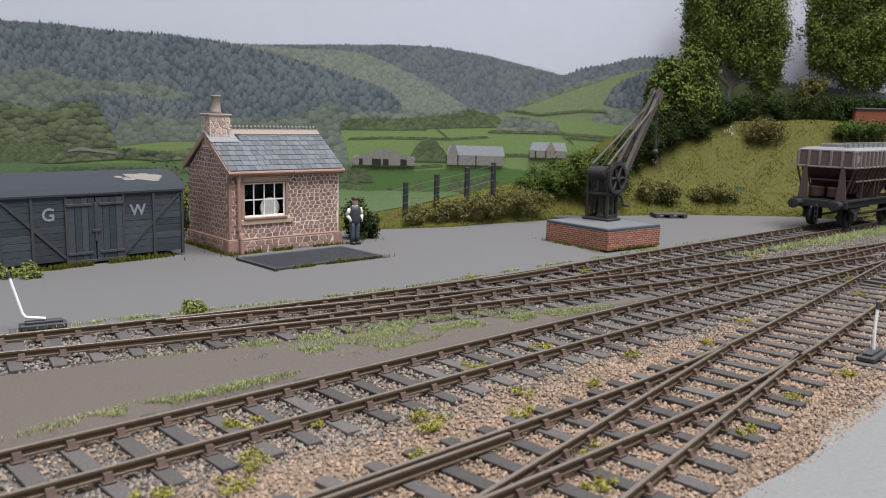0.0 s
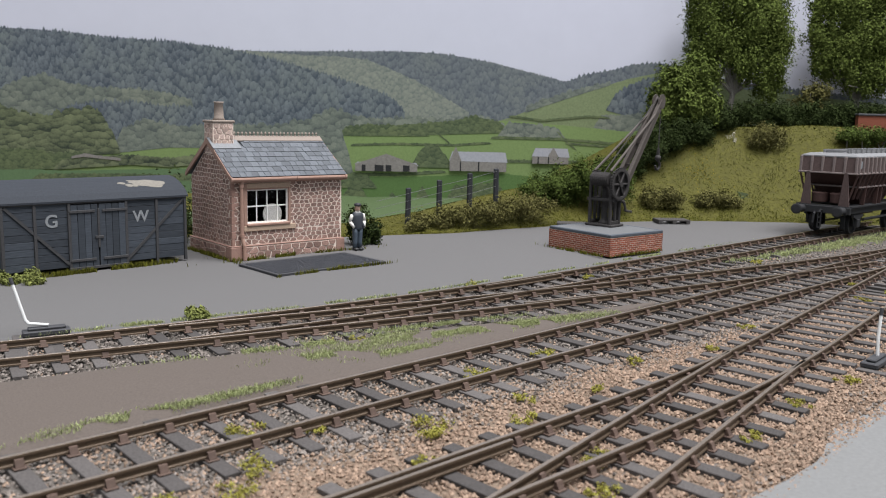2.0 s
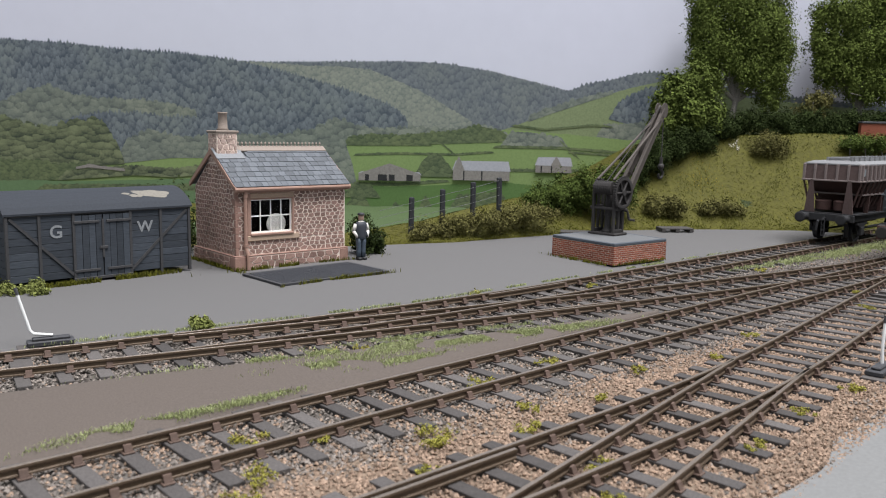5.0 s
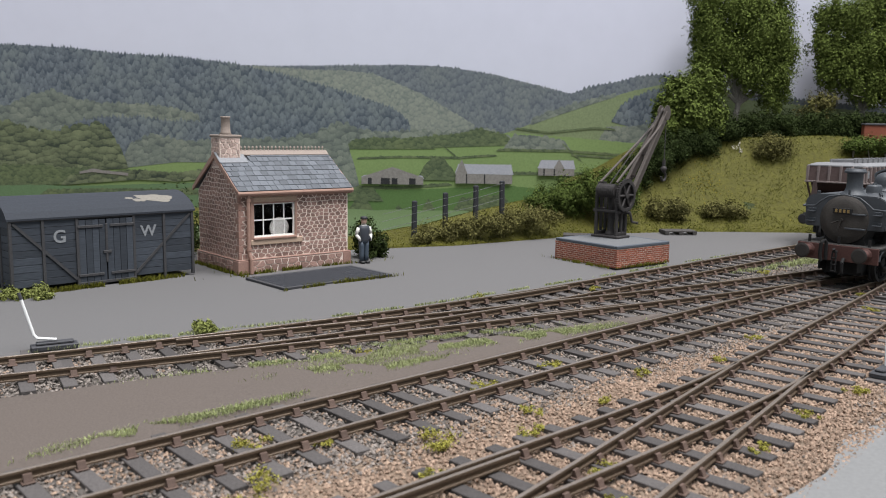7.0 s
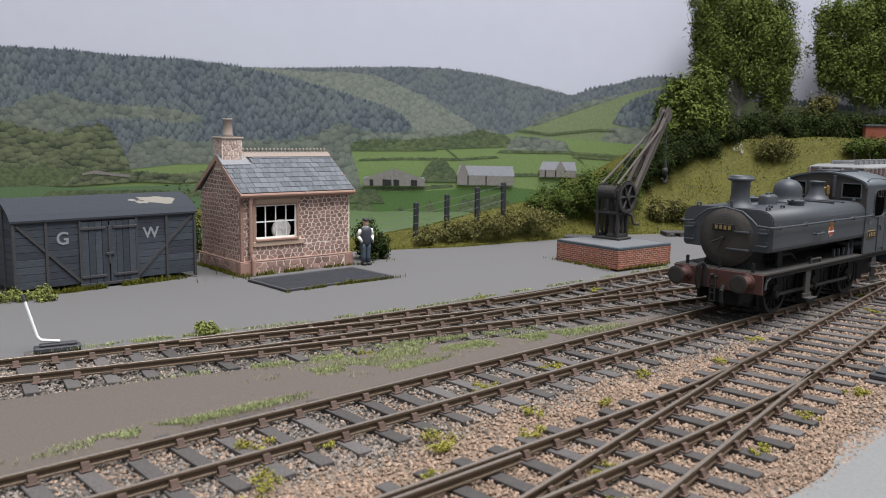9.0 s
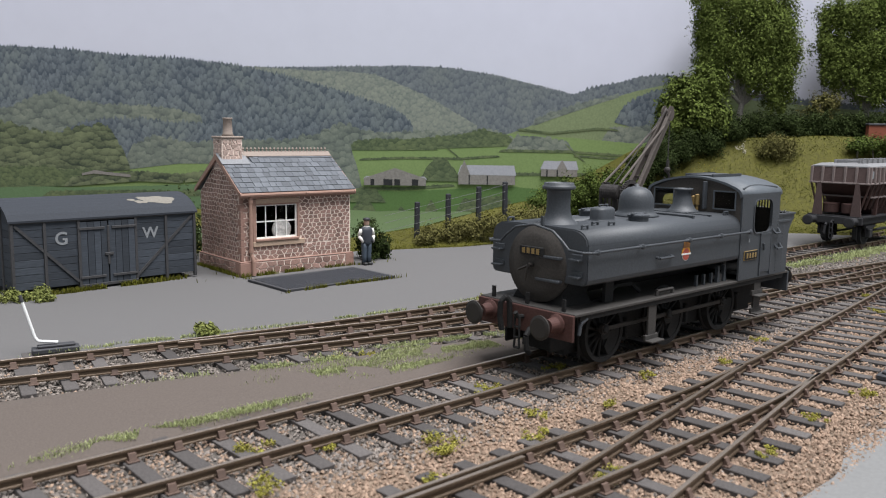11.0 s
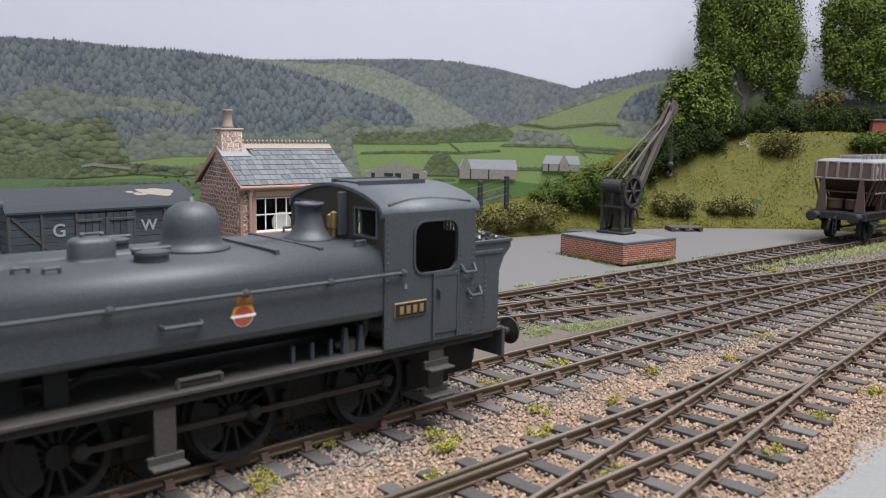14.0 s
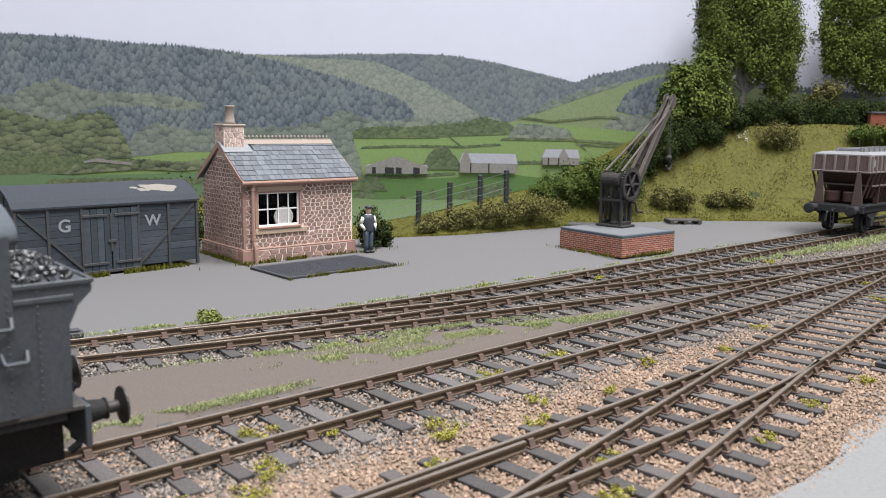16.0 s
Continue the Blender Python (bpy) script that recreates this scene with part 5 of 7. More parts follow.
def brick_face(length, m, parent):
    for j in range(9):
        x = 0.0 if j % 2 else -1.45
        while x < length - 0.4:
            a = max(x, 0.0)
            w = min(x + 2.75, length) - a
            if w > 0.5:
                ob = part("brick", BR[0], None, parent, at=m @ at(a, random.uniform(-0.04, 0.04), 0.05 + j * 0.965) @ Matrix.Diagonal((w / 2.75, 1, 1, 1)))
            x += 2.9


brick_face(PW, Matrix.Identity(4), base)
brick_face(PDEP, at(0, PDEP, 0, 0, 0, -90), base)
part("back_bricks", boxes((PW - 0.35, PW, 0, PDEP, 0, 8.7), (0, PW, PDEP - 0.35, PDEP, 0, 8.7)), M_BRICK, base)

crane = thing("yard_crane", "rusty iron hand crane on the brick base", "crane", at(86.5, 407, YARD + PH, 0, 0, 45))
part("foot", boxes((-5.5, 5.5, -8.0, 8.0, 0, 1.2), bevel=0.3), M_CRANE, crane)
for sy in (-1, 1):
    outer = [(-5.0, 0.8), (4.6, 0.8), (4.4, 12), (3.4, 22), (2.2, 26.5), (-1.2, 28), (-4.2, 26.0), (-4.8, 14)]
    bm = bmesh.new()
    y0, y1 = (5.2, 6.6) if sy > 0 else (-6.6, -5.2)
    for x0, x1, z0, z1 in ((-5.0, -3.2, 0.8, 25.0), (3.0, 4.6, 0.8, 22.0), (-3.2, 3.0, 0.8, 3.0), (-3.2, 3.0, 12.2, 14.4), (-3.2, 3.2, 23.0, 27.4), (-0.7, 0.7, 3.0, 23.0)):
        box(bm, x0, x1, y0, y1, z0, z1, bevel=0.3)
    part("side_frame", bm, M_CRANE, crane)
bm = bmesh.new()
lathe(bm, [(3.4, 1.0), (2.6, 2.2), (1.7, 3.4), (1.5, 14.0), (1.5, 22.0)], 16)
part("centre_post", bm, M_CRANE, crane, smooth=True)
part("front_plate", ring_of(rounded_box(-4.9, 4.9, 1.0, 23.0, 0.6), rounded_box(-2.2, 2.2, 3.4, 8.6, 2.1), 4.3, 5.0), M_CRANE, crane)
bm = bmesh.new()
rod(bm, (-1.0, -8.4, 23.0), (-1.0, 8.0, 23.0), 0.9, 12)
part("wheel_shaft", bm, M_CRANE, crane)
bm = bmesh.new()
rod(bm, (-4.0, -5.0, 23.4), (-4.0, 5.0, 23.4), 3.2, 18)
for i in range(8):
    a = -4.2 + i * 1.2
    lathe(bm, [(3.5, -0.3), (3.5, 0.3)], 16, Matrix.Translation((-4.0, a, 23.4)) @ Matrix.Rotation(radians(90), 4, "X"))
part("winding_drum", bm, M_CRANE, crane)
bm = bmesh.new()
rod(bm, (-4.0, -7.6, 13.2), (-4.0, 7.6, 13.2), 0.8, 10)
rod(bm, (2.6, -9.4, 12.6), (2.6, 7.6, 12.6), 0.8, 10)
pipe(bm, [(2.6, -9.2, 12.6), (4.0, -9.6, 8.0), (4.2, -12.8, 7.8)], 0.6, 8)
part("crank_handle", bm, M_CRANE, crane)
bm = lathe(bmesh.new(), [(7.6, -0.6), (7.6, 0.6), (6.3, 0.6), (6.3, -0.6), (7.6, -0.6)], 40)
for i in range(6):
    a = 2 * math.pi * i / 6
    rod(bm, (0.5 * math.cos(a), 0.5 * math.sin(a), 0), (6.6 * math.cos(a), 6.6 * math.sin(a), 0), 0.55, 6)
for i in range(40):
    a = 2 * math.pi * i / 40
    box(bm, 7.4, 8.2, -0.3, 0.3, -0.55, 0.55, m=Matrix.Rotation(a, 4, "Z"))
lathe(bm, [(1.5, -1.0), (1.5, 1.0)], 14)
bmesh.ops.transform(bm, matrix=Matrix.Translation((0.2, -8.0, 21.2)) @ Matrix.Rotation(radians(90), 4, "X"), verts=bm.verts)
part("gear_wheel", bm, M_CRANE, crane, "dark spoked gear wheel with teeth")
TIP = Vector((47.0, 0, 62.5))
for sy in (-1, 1):
    bm = bmesh.new()
    a, b = Vector((4.0, sy * 3.4, 8.0)), Vector((TIP.x, sy * 1.4, TIP.z))
    d = b - a
    m = Matrix.Translation(a) @ d.to_track_quat("X", "Z").to_matrix().to_4x4()
    box(bm, 0, d.length, -0.35, 0.35, -1.9, 1.9, m=m @ Matrix.Rotation(0, 4, "X"))
    box(bm, 0, d.length, -1.0, 1.0, 1.5, 2.1, m=m)
    part("jib", bm, M_JIB, crane)
    bm = bmesh.new()
    rod(bm, (-3.6, sy * 4.6, 27.4), (TIP.x - 4, sy * 1.9, TIP.z - 4.5), 0.62, 8)
    part("tie_rod", bm, M_JIB, crane, "rust-streaked tie rod")
bm = bmesh.new()
for i in range(4):
    k = (i + 1) / 5
    c = Vector((4, 0, 8)).lerp(TIP, k)
    box(bm, c.x - 0.5, c.x + 0.5, -3.2 + 2 * k, 3.2 - 2 * k, c.z - 0.6, c.z + 0.6)
part("jib_spacer", bm, M_JIB, crane)
bm = bmesh.new()
for y in (-1.9, 1.9):
    prism(bm, [(TIP.x + 3.3 * math.cos(radians(q)) - 0.6, TIP.z + 4.0 * math.sin(radians(q)) + 0.2) for q in range(0, 360, 24)], y - 0.1, y + 0.3)
lathe(bm, [(2.4, -1.3), (1.8, -0.6), (1.8, 0.6), (2.4, 1.3)], 20, Matrix.Translation((TIP.x, 0, TIP.z + 0.6)) @ Matrix.Rotation(radians(90), 4, "X"))
part("jib_head", bm, M_JIB, crane, "jib head with pulley wheel")
bm = bmesh.new()
rod(bm, (-2.5, 0, 26.4), (TIP.x - 1.5, 0, TIP.z + 2.6), 0.28, 6)
for i in range(16):
    z = TIP.z - 1.0 - i * 1.5
    lathe(bm, [(0.55, -0.85), (0.3, 0), (0.55, 0.85)], 6, Matrix.Translation((TIP.x + 1.8, 0, z)) @ Matrix.Diagonal((1, 0.5, 1, 1)))
part("chain", bm, M_CRANE, crane)
bm = bmesh.new()
bmesh.ops.create_uvsphere(bm, u_segments=12, v_segments=8, radius=1.7, matrix=Matrix.Translation((TIP.x + 1.8, 0, 33.0)))
rod(bm, (TIP.x + 1.8, 0, 38.0), (TIP.x + 1.8, 0, 33.0), 0.9, 8)
hk = [(TIP.x + 1.8 + 2.3 * math.sin(radians(q)), 0, 29.0 + 2.3 * math.cos(radians(q))) for q in range(0, 271, 27)]
pipe(bm, [(TIP.x + 1.8, 0, 33.0)] + hk, 0.62, 8)
part("hook", bm, M_CRANE, crane, "iron lifting hook with ball weight")

# ---- hopper wagon on the siding ----
M_HOPPER = material("rust_brown_hopper_steel", (0.058, 0.031, 0.027), rough=0.7, vary=0.25, scale=0.12, fine=1.5, bump=0.2, other=(0.105, 0.062, 0.05))
M_HOPTOP = material("dusty_mauve_hopper_steel", (0.082, 0.056, 0.052), rough=0.8, vary=0.22, scale=0.1, fine=1.2, bump=0.2, other=(0.13, 0.105, 0.10))
M_HOPRIB = material("pale_dusty_hopper_ribs", (0.185, 0.150, 0.142), rough=0.85, vary=0.25, scale=0.15, fine=1.5, bump=0.2, other=(0.12, 0.085, 0.078))
M_HOPDUST = material("pale_dusty_hopper_roof", (0.19, 0.19, 0.195), rough=0.85, vary=0.15, scale=0.1, bump=0.2)
M_CHASSIS = material("dark_wagon_chassis", (0.024, 0.024, 0.026), rough=0.75, vary=0.22, scale=0.2, bump=0.2)
hopper = thing("hopper_wagon", "dusty brown covered hopper wagon standing on the siding", "wagon", on_line(470.0, 197.0, 0))
HX = 86.0
part("headstock", boxes((0, 1.6, -15.5, 15.5, 12.0, 16.0), bevel=0.2), M_CHASSIS, hopper)
part("headstock", boxes((HX - 1.6, HX, -15.5, 15.5, 12.0, 16.0), bevel=0.2), M_CHASSIS, hopper)
for sy in (-1, 1):
    part("sole_bar", boxes((1.6, HX - 1.6, sy * 13.5 - 0.8, sy * 13.5 + 0.8, 12.2, 15.8), bevel=0.15), M_CHASSIS, hopper)
    part("side_rail", boxes((1.6, HX - 1.6, sy * 15.2 - 0.4, sy * 15.2 + 0.4, 15.8, 16.6)), M_CHASSIS, hopper)
    for x, out in ((0, -1), (HX, 1)):
        m = Matrix.Translation((x, sy * 11.35, 13.8)) @ Matrix.Rotation(radians(90 * out), 4, "Y")
        bf = part("buffer", lathe(bmesh.new(), [(2.4, 0), (2.0, 0.6), (1.6, 4.2), (1.0, 4.2), (1.0, 6.2), (3.0, 6.6), (3.0, 7.2), (2.2, 7.5)], 18, m), M_CHASSIS, hopper)
part("platform", boxes((1.6, HX - 1.6, -15.0, 15.0, 15.8, 16.4)), M_CHASSIS, hopper)
# lower hopper, upper body
def hopper_part(name, rows, mat):
    """Rings of (z, x0, x1, half width) joined upwards."""
    bm = bmesh.new()
    rings = [[bm.verts.new(c) for c in ((x0, -w, z), (x1, -w, z), (x1, w, z), (x0, w, z))] for z, x0, x1, w in rows]
    for a, b in zip(rings, rings[1:]):
        for i in range(4):
            bm.faces.new((a[i], a[(i + 1) % 4], b[(i + 1) % 4], b[i]))
    bm.faces.new(rings[0][::-1]), bm.faces.new(rings[-1])
    return part(name, bm, mat, hopper)


hopper_part("lower_hopper", [(10.0, 34, HX - 34, 8), (35.0, 7.0, HX - 7.0, 15.4)], M_HOPPER)
hopper_part("upper_body", [(35.0, 3.2, HX - 3.2, 15.8), (43.5, 4.2, HX - 4.2, 15.8)], M_HOPTOP)
hopper_part("roof", [(43.5, 4.0, HX - 4.0, 16.0), (44.2, 4.0, HX - 4.0, 16.0), (45.6, 6.0, HX - 6.0, 12.0)], M_HOPDUST)
part("band", boxes((2.4, HX - 2.4, -16.6, 16.6, 34.2, 35.2), bevel=0.2), M_HOPRIB, hopper)
part("band", boxes((12.0, HX - 12.0, -14.6, 14.6, 26.5, 27.3)), M_HOPRIB, hopper)
for y in (-15.4, -9.3, -3.2, 3.2, 9.3, 15.4):
    part("end_rib", boxes((2.6, 4.2, y - 0.6, y + 0.6, 35.2, 43.8), bevel=0.15), M_HOPRIB, hopper)
for sy in (-1, 1):
    for i in range(14):
        x = 5.0 + i * 5.8
        part("side_rib", boxes((x - 0.6, x + 0.6, sy * 16.3 - 0.6, sy * 16.3 + 0.6, 35.2, 43.8), bevel=0.15), M_HOPRIB, hopper)
        part("slope_rib", prism(bmesh.new(), [(sy * 15.8, 34.4), (sy * 16.6, 34.4), (sy * 12.6, 20.0), (sy * 11.6, 20.0)], x - 0.4, x + 0.4, SIDE), M_HOPPER, hopper)
    part("end_post", prism(bmesh.new(), [(sy * 7.8, 16.4), (sy * 13.6, 16.4), (sy * 11.4, 35.0), (sy * 9.6, 35.0)], 2.4, 3.4, SIDE), M_HOPTOP, hopper)
    part("cylinder", lathe(bmesh.new(), [(4.0, 0), (4.4, 0.4), (4.6, 4.6), (4.7, 4.7), (4.7, 5.3), (4.0, 5.7), (2.0, 5.8)], 20, Matrix.Translation((8.5, sy * 5.2, 17.6))), M_HOPPER, hopper, "brown brake cylinder")
    for x in (16.0, HX - 16.0):
        m = Matrix.Translation((x, sy * 8.6, 6.1)) @ Matrix.Rotation(radians(-90 * sy), 4, "X")
        wl = part("wheel", lathe(bmesh.new(), [(6.7, 0), (6.7, 0.5), (6.1, 0.7), (6.0, 2.6), (5.0, 2.6), (4.6, 1.8), (2.0, 1.8), (1.8, 3.4), (0.9, 3.6)], 28, m), M_CHASSIS, hopper)
        ax = part("axle_guard", prism(bmesh.new(), [(x - 6, 12.4), (x + 6, 12.4), (x + 2.4, 4.6), (x - 2.4, 4.6)], sy * 12.6 - 0.3, sy * 12.6 + 0.3), M_CHASSIS, hopper)
        part("axle_box", boxes((x - 2, x + 2, sy * 13.6 - 1.2, sy * 13.6 + 1.2, 4.2, 9.0), bevel=0.3), M_CHASSIS, ax)
        part("spring", boxes((x - 6.5, x + 6.5, sy * 13.4 - 0.8, sy * 13.4 + 0.8, 10.0, 11.2), (x - 4, x + 4, sy * 13.4 - 0.8, sy * 13.4 + 0.8, 9.0, 10.0)), M_CHASSIS, ax)
    part("brake_rigging", boxes((10.0, HX - 10.0, sy * 6.0 - 0.4, sy * 6.0 + 0.4, 5.4, 6.6), (7.6, 9.0, sy * 8.8 - 1.2, sy * 8.8 + 1.2, 3.0, 10.5), (23.0, 24.4, sy * 8.8 - 1.2, sy * 8.8 + 1.2, 3.0, 10.5), bevel=0.2), M_CHASSIS, hopper)
    for x in (22.0, 40.0, 46.0, 64.0):
        part("door_strut", prism(bmesh.new(), [(sy * 12.0, 16.4), (sy * 14.2, 16.4), (sy * 14.8, 27.0), (sy * 13.8, 27.0)], x - 0.6, x + 0.6, SIDE), M_HOPPER, hopper)
    part("brake_lever", boxes((20, HX - 14, sy * 15.6 - 0.3, sy * 15.6 + 0.3, 8.6, 9.6)), M_CHASSIS, hopper)
for i in range(20):
    part("roof_slat", boxes((14 + i * 3, 15.2 + i * 3, -6.5, 6.5, 46.4, 47.2)), M_HOPDUST, hopper)
for i in range(9):
    part("walkway_bracket", boxes((13.5 + i * 7.4, 14.5 + i * 7.4, -8.2, -5.4, 45.6, 48.4), bevel=0.2), M_HOPDUST, hopper)
part("walkway_rail", boxes((12, 76, -7.2, -6.4, 45.6, 47.6), (12, 76, 6.4, 7.2, 45.6, 47.6)), M_HOPDUST, hopper)
part("plate_mark", lathe(bmesh.new(), [(2.2, 0), (2.2, 0.1)], 20, Matrix.Translation((8.6, -15.85, 39.6)) @ Matrix.Rotation(radians(90), 4, "X")), M_LETTER, hopper)
bm = bmesh.new()
pipe(bm, [(0, 0, 13.6), (-2.2, 0, 13.8), (-2.8, 0, 12.6)], 0.6, 8)
for i in range(3):
    zc = 11.0 - i * 2.9
    pipe(bm, [(-2.4, -0.8, zc + 1.6), (-2.4, -0.8, zc - 1.4), (-2.4, 0.8, zc - 1.4), (-2.4, 0.8, zc + 1.6), (-2.4, -0.8, zc + 1.6)], 0.34, 6)
part("coupling", bm, M_CHASSIS, hopper)
bm = bmesh.new()
pipe(bm, [(-0.4, 3.6, 12.0), (-1.6, 3.6, 11.0), (-2.0, 3.8, 6.5), (-0.8, 4.0, 4.8)], 0.7, 8)
part("brake_hose", bm, M_CHASSIS, hopper)

# ---- pallets, point levers ----
M_PALLET = material("dark_old_timber", (0.060, 0.055, 0.052), vary=0.3, scale=0.2, fine=1.5, bump=0.4)
for x, y, r in ((150, 508, 4), (84, 478, -8)):
    p_ = thing("timber_pallet", "dark weathered timber pallet lying on the yard", "pallet", at(x, y, YARD + 0.4, 0, 0, r), group="pallets at the bank's foot")
    for i in range(6):
        part("board", boxes((-10, 10, -6 + i * 2.1, -4.4 + i * 2.1, 1.6, 2.3), bevel=0.08), M_PALLET, p_)
    for x0 in (-10, -1.2, 7.6):
        part("bearer", boxes((x0, x0 + 2.4, -6, 6.1, 0, 1.6)), M_PALLET, p_)
M_LEVERWHITE = material("white_lever_paint", (0.72, 0.72, 0.71), rough=0.5, vary=0.08, scale=0.5, bump=0.0)


def point_lever(s, d, turn, points, label):
    lv = thing("point_lever", label, "lever", on_line(s, d, 0, turn))
    part("box", boxes((-6.0, 6.0, -2.2, 2.2, -2.4, -1.0), (-4.6, 5.0, -1.2, 1.2, -1.0, -0.2), bevel=0.25), M_IRON, lv)
    bm = bmesh.new()
    pipe(bm, points, 0.42, 8)
    part("handle", bm, M_LEVERWHITE, lv, "white painted handle")
    bm = bmesh.new()
    e = Vector(points[-1])
    k = (e - Vector(points[-2])).normalized()
    rod(bm, e - k * 0.2, e + k * 1.8, 0.5, 8)
    part("grip", bm, M_IRON, lv, "black grip")
    for y in (-5.5, 3.2):
        part("timber", boxes((-3.0 + y, -0.2 + y, -22, 2.4, -3.8, -2.45), bevel=0.12), M_SLEEPER, lv)
    return lv


point_lever(67.5, 236.5, -12, [(0.6, -0.6, 0.3), (-4.2, -0.2, 1.0), (-5.0, 0.2, 2.0), (-7.6, 2.0, 12.0)], "white-handled point lever beside the siding")
point_lever(226.0, 76.5, 4, [(1.0, 0, -0.6), (1.4, 0.4, 4.0), (2.6, 0.6, 10.5)], "white-handled point lever beside the front track")

# ---- steam locomotive ----
M_BLACK = material("weathered_locomotive_black", (0.042, 0.047, 0.054), rough=0.56, vary=0.24, scale=0.05, fine=2.2, bump=0.14, other=(0.060, 0.055, 0.050), spec=0.5, mix=0.55)
# Shade under the footplate is put into this black; brown patches are dust.
M_SHADEBLACK = material("shaded_dusty_running_gear", (0.019, 0.0185, 0.0185), rough=0.75, vary=0.3, scale=0.12, fine=2.0, bump=0.2, other=(0.038, 0.031, 0.026), spec=0.2)
M_DUSTY = material("brown_dusted_footplate", (0.050, 0.046, 0.043), rough=0.7, vary=0.25, scale=0.10, fine=2.0, bump=0.18, other=(0.080, 0.066, 0.055))
M_GRIME = material("brown_grimed_black_plate", (0.052, 0.046, 0.041), rough=0.72, vary=0.28, scale=0.10, fine=2.0, bump=0.2, other=(0.085, 0.066, 0.050), mix=0.7)
M_RED = material("dirty_red_buffer_beam", (0.072, 0.033, 0.028), rough=0.7, vary=0.25, scale=0.2, fine=1.5, bump=0.15, other=(0.065, 0.042, 0.038), mix=0.7)
M_BRASS = material("dull_yellow_brass", (0.27, 0.185, 0.075), rough=0.55, metal=0.3, vary=0.15, bump=0.0)
M_YELLOW = material("orange_yellow_crest", (0.55, 0.25, 0.025), rough=0.5, vary=0.15, scale=0.8, bump=0.0)
M_TAWNY = material("tawny_brown_crest", (0.20, 0.085, 0.02), rough=0.5, vary=0.3, scale=1.0, bump=0.0)
M_CREST = material("faded_red_crest", (0.36, 0.075, 0.05), rough=0.5, vary=0.15, scale=0.8, bump=0.0)
M_COAL = material("black_coal", (0.018, 0.018, 0.019), rough=0.35, vary=0.3, bump=0.3, island=0.4, spec=0.6)
# Rod steel is near black too, with the shade below the footplate painted in.
M_STEEL = material("dull_rod_steel", (0.040, 0.036, 0.033), rough=0.5, metal=0.3, vary=0.2, scale=0.2, bump=0.1)
# Lighter and bluer than the body: reflected light from above is painted in.
M_ROOF = material("painted_sheen_cab_roof", (0.085, 0.096, 0.108), rough=0.5, vary=0.15, scale=0.08, fine=1.5, bump=0.08, other=(0.068, 0.073, 0.08))
locomotive = thing("steam_locomotive", "weathered black model pannier tank steam locomotive on the running line", "locomotive")


def ring_plate(outer, inner, y0, y1, m=None):
    """A flat plate with a hole: outer and inner outlines of equal count in x, z."""
    bm = bmesh.new()
    rows = [[bm.verts.new((x, y, z)) for x, z in o] for o, y in ((outer, y0), (inner, y0), (inner, y1), (outer, y1))]
    n = len(outer)
    for a, b in zip(rows, rows[1:] + rows[:1]):
        for i in range(n):
            bm.faces.new((a[i], a[(i + 1) % n], b[(i + 1) % n], b[i]))
    if m is not None:
        bmesh.ops.transform(bm, matrix=m, verts=bm.verts)
    bmesh.ops.recalc_face_normals(bm, faces=bm.faces)
    return bm


def rounded(x0, x1, z0, z1, r, n=5):
    pts = []
    for cx, cz, a0 in ((x1 - r, z1 - r, 0), (x0 + r, z1 - r, 90), (x0 + r, z0 + r, 180), (x1 - r, z0 + r, 270)):
        pts += [(cx + r * math.cos(radians(a0 + 90 * i / (n - 1))), cz + r * math.sin(radians(a0 + 90 * i / (n - 1)))) for i in range(n)]
    return pts


def mirrored(half):
    return half + [(-y, z) for y, z in half[::-1] if abs(y) > 1e-6]


HW = 16.2
# footplate and frames
footplate = part("footplate", boxes((6.9, 115.6, -HW, HW, 15.4, 16.2), bevel=0.15), M_DUSTY, locomotive, "dusty brown-black footplate")
for sy in (-1, 1):
    part("valance", boxes((9.5, 113.0, sy * 15.4 - 0.35, sy * 15.4 + 0.35, 14.1, 15.4), bevel=0.1), M_SHADEBLACK, footplate)
    bm = bmesh.new()
    pipe(bm, [(9.6, sy * 15.4, 10.6), (10.2, sy * 15.4, 13.4), (12.4, sy * 15.4, 14.4)], 0.5, 8)
    part("valance_bracket", bm, M_BLACK, footplate)
    part("frame", boxes((8.0, 114.5, sy * 7.6 - 0.3, sy * 7.6 + 0.3, 5.0, 15.4)), M_SHADEBLACK, locomotive)
part("chassis_block", boxes((14, 108, -7.2, 7.2, 3.2, 15.2)), M_SHADEBLACK, locomotive)
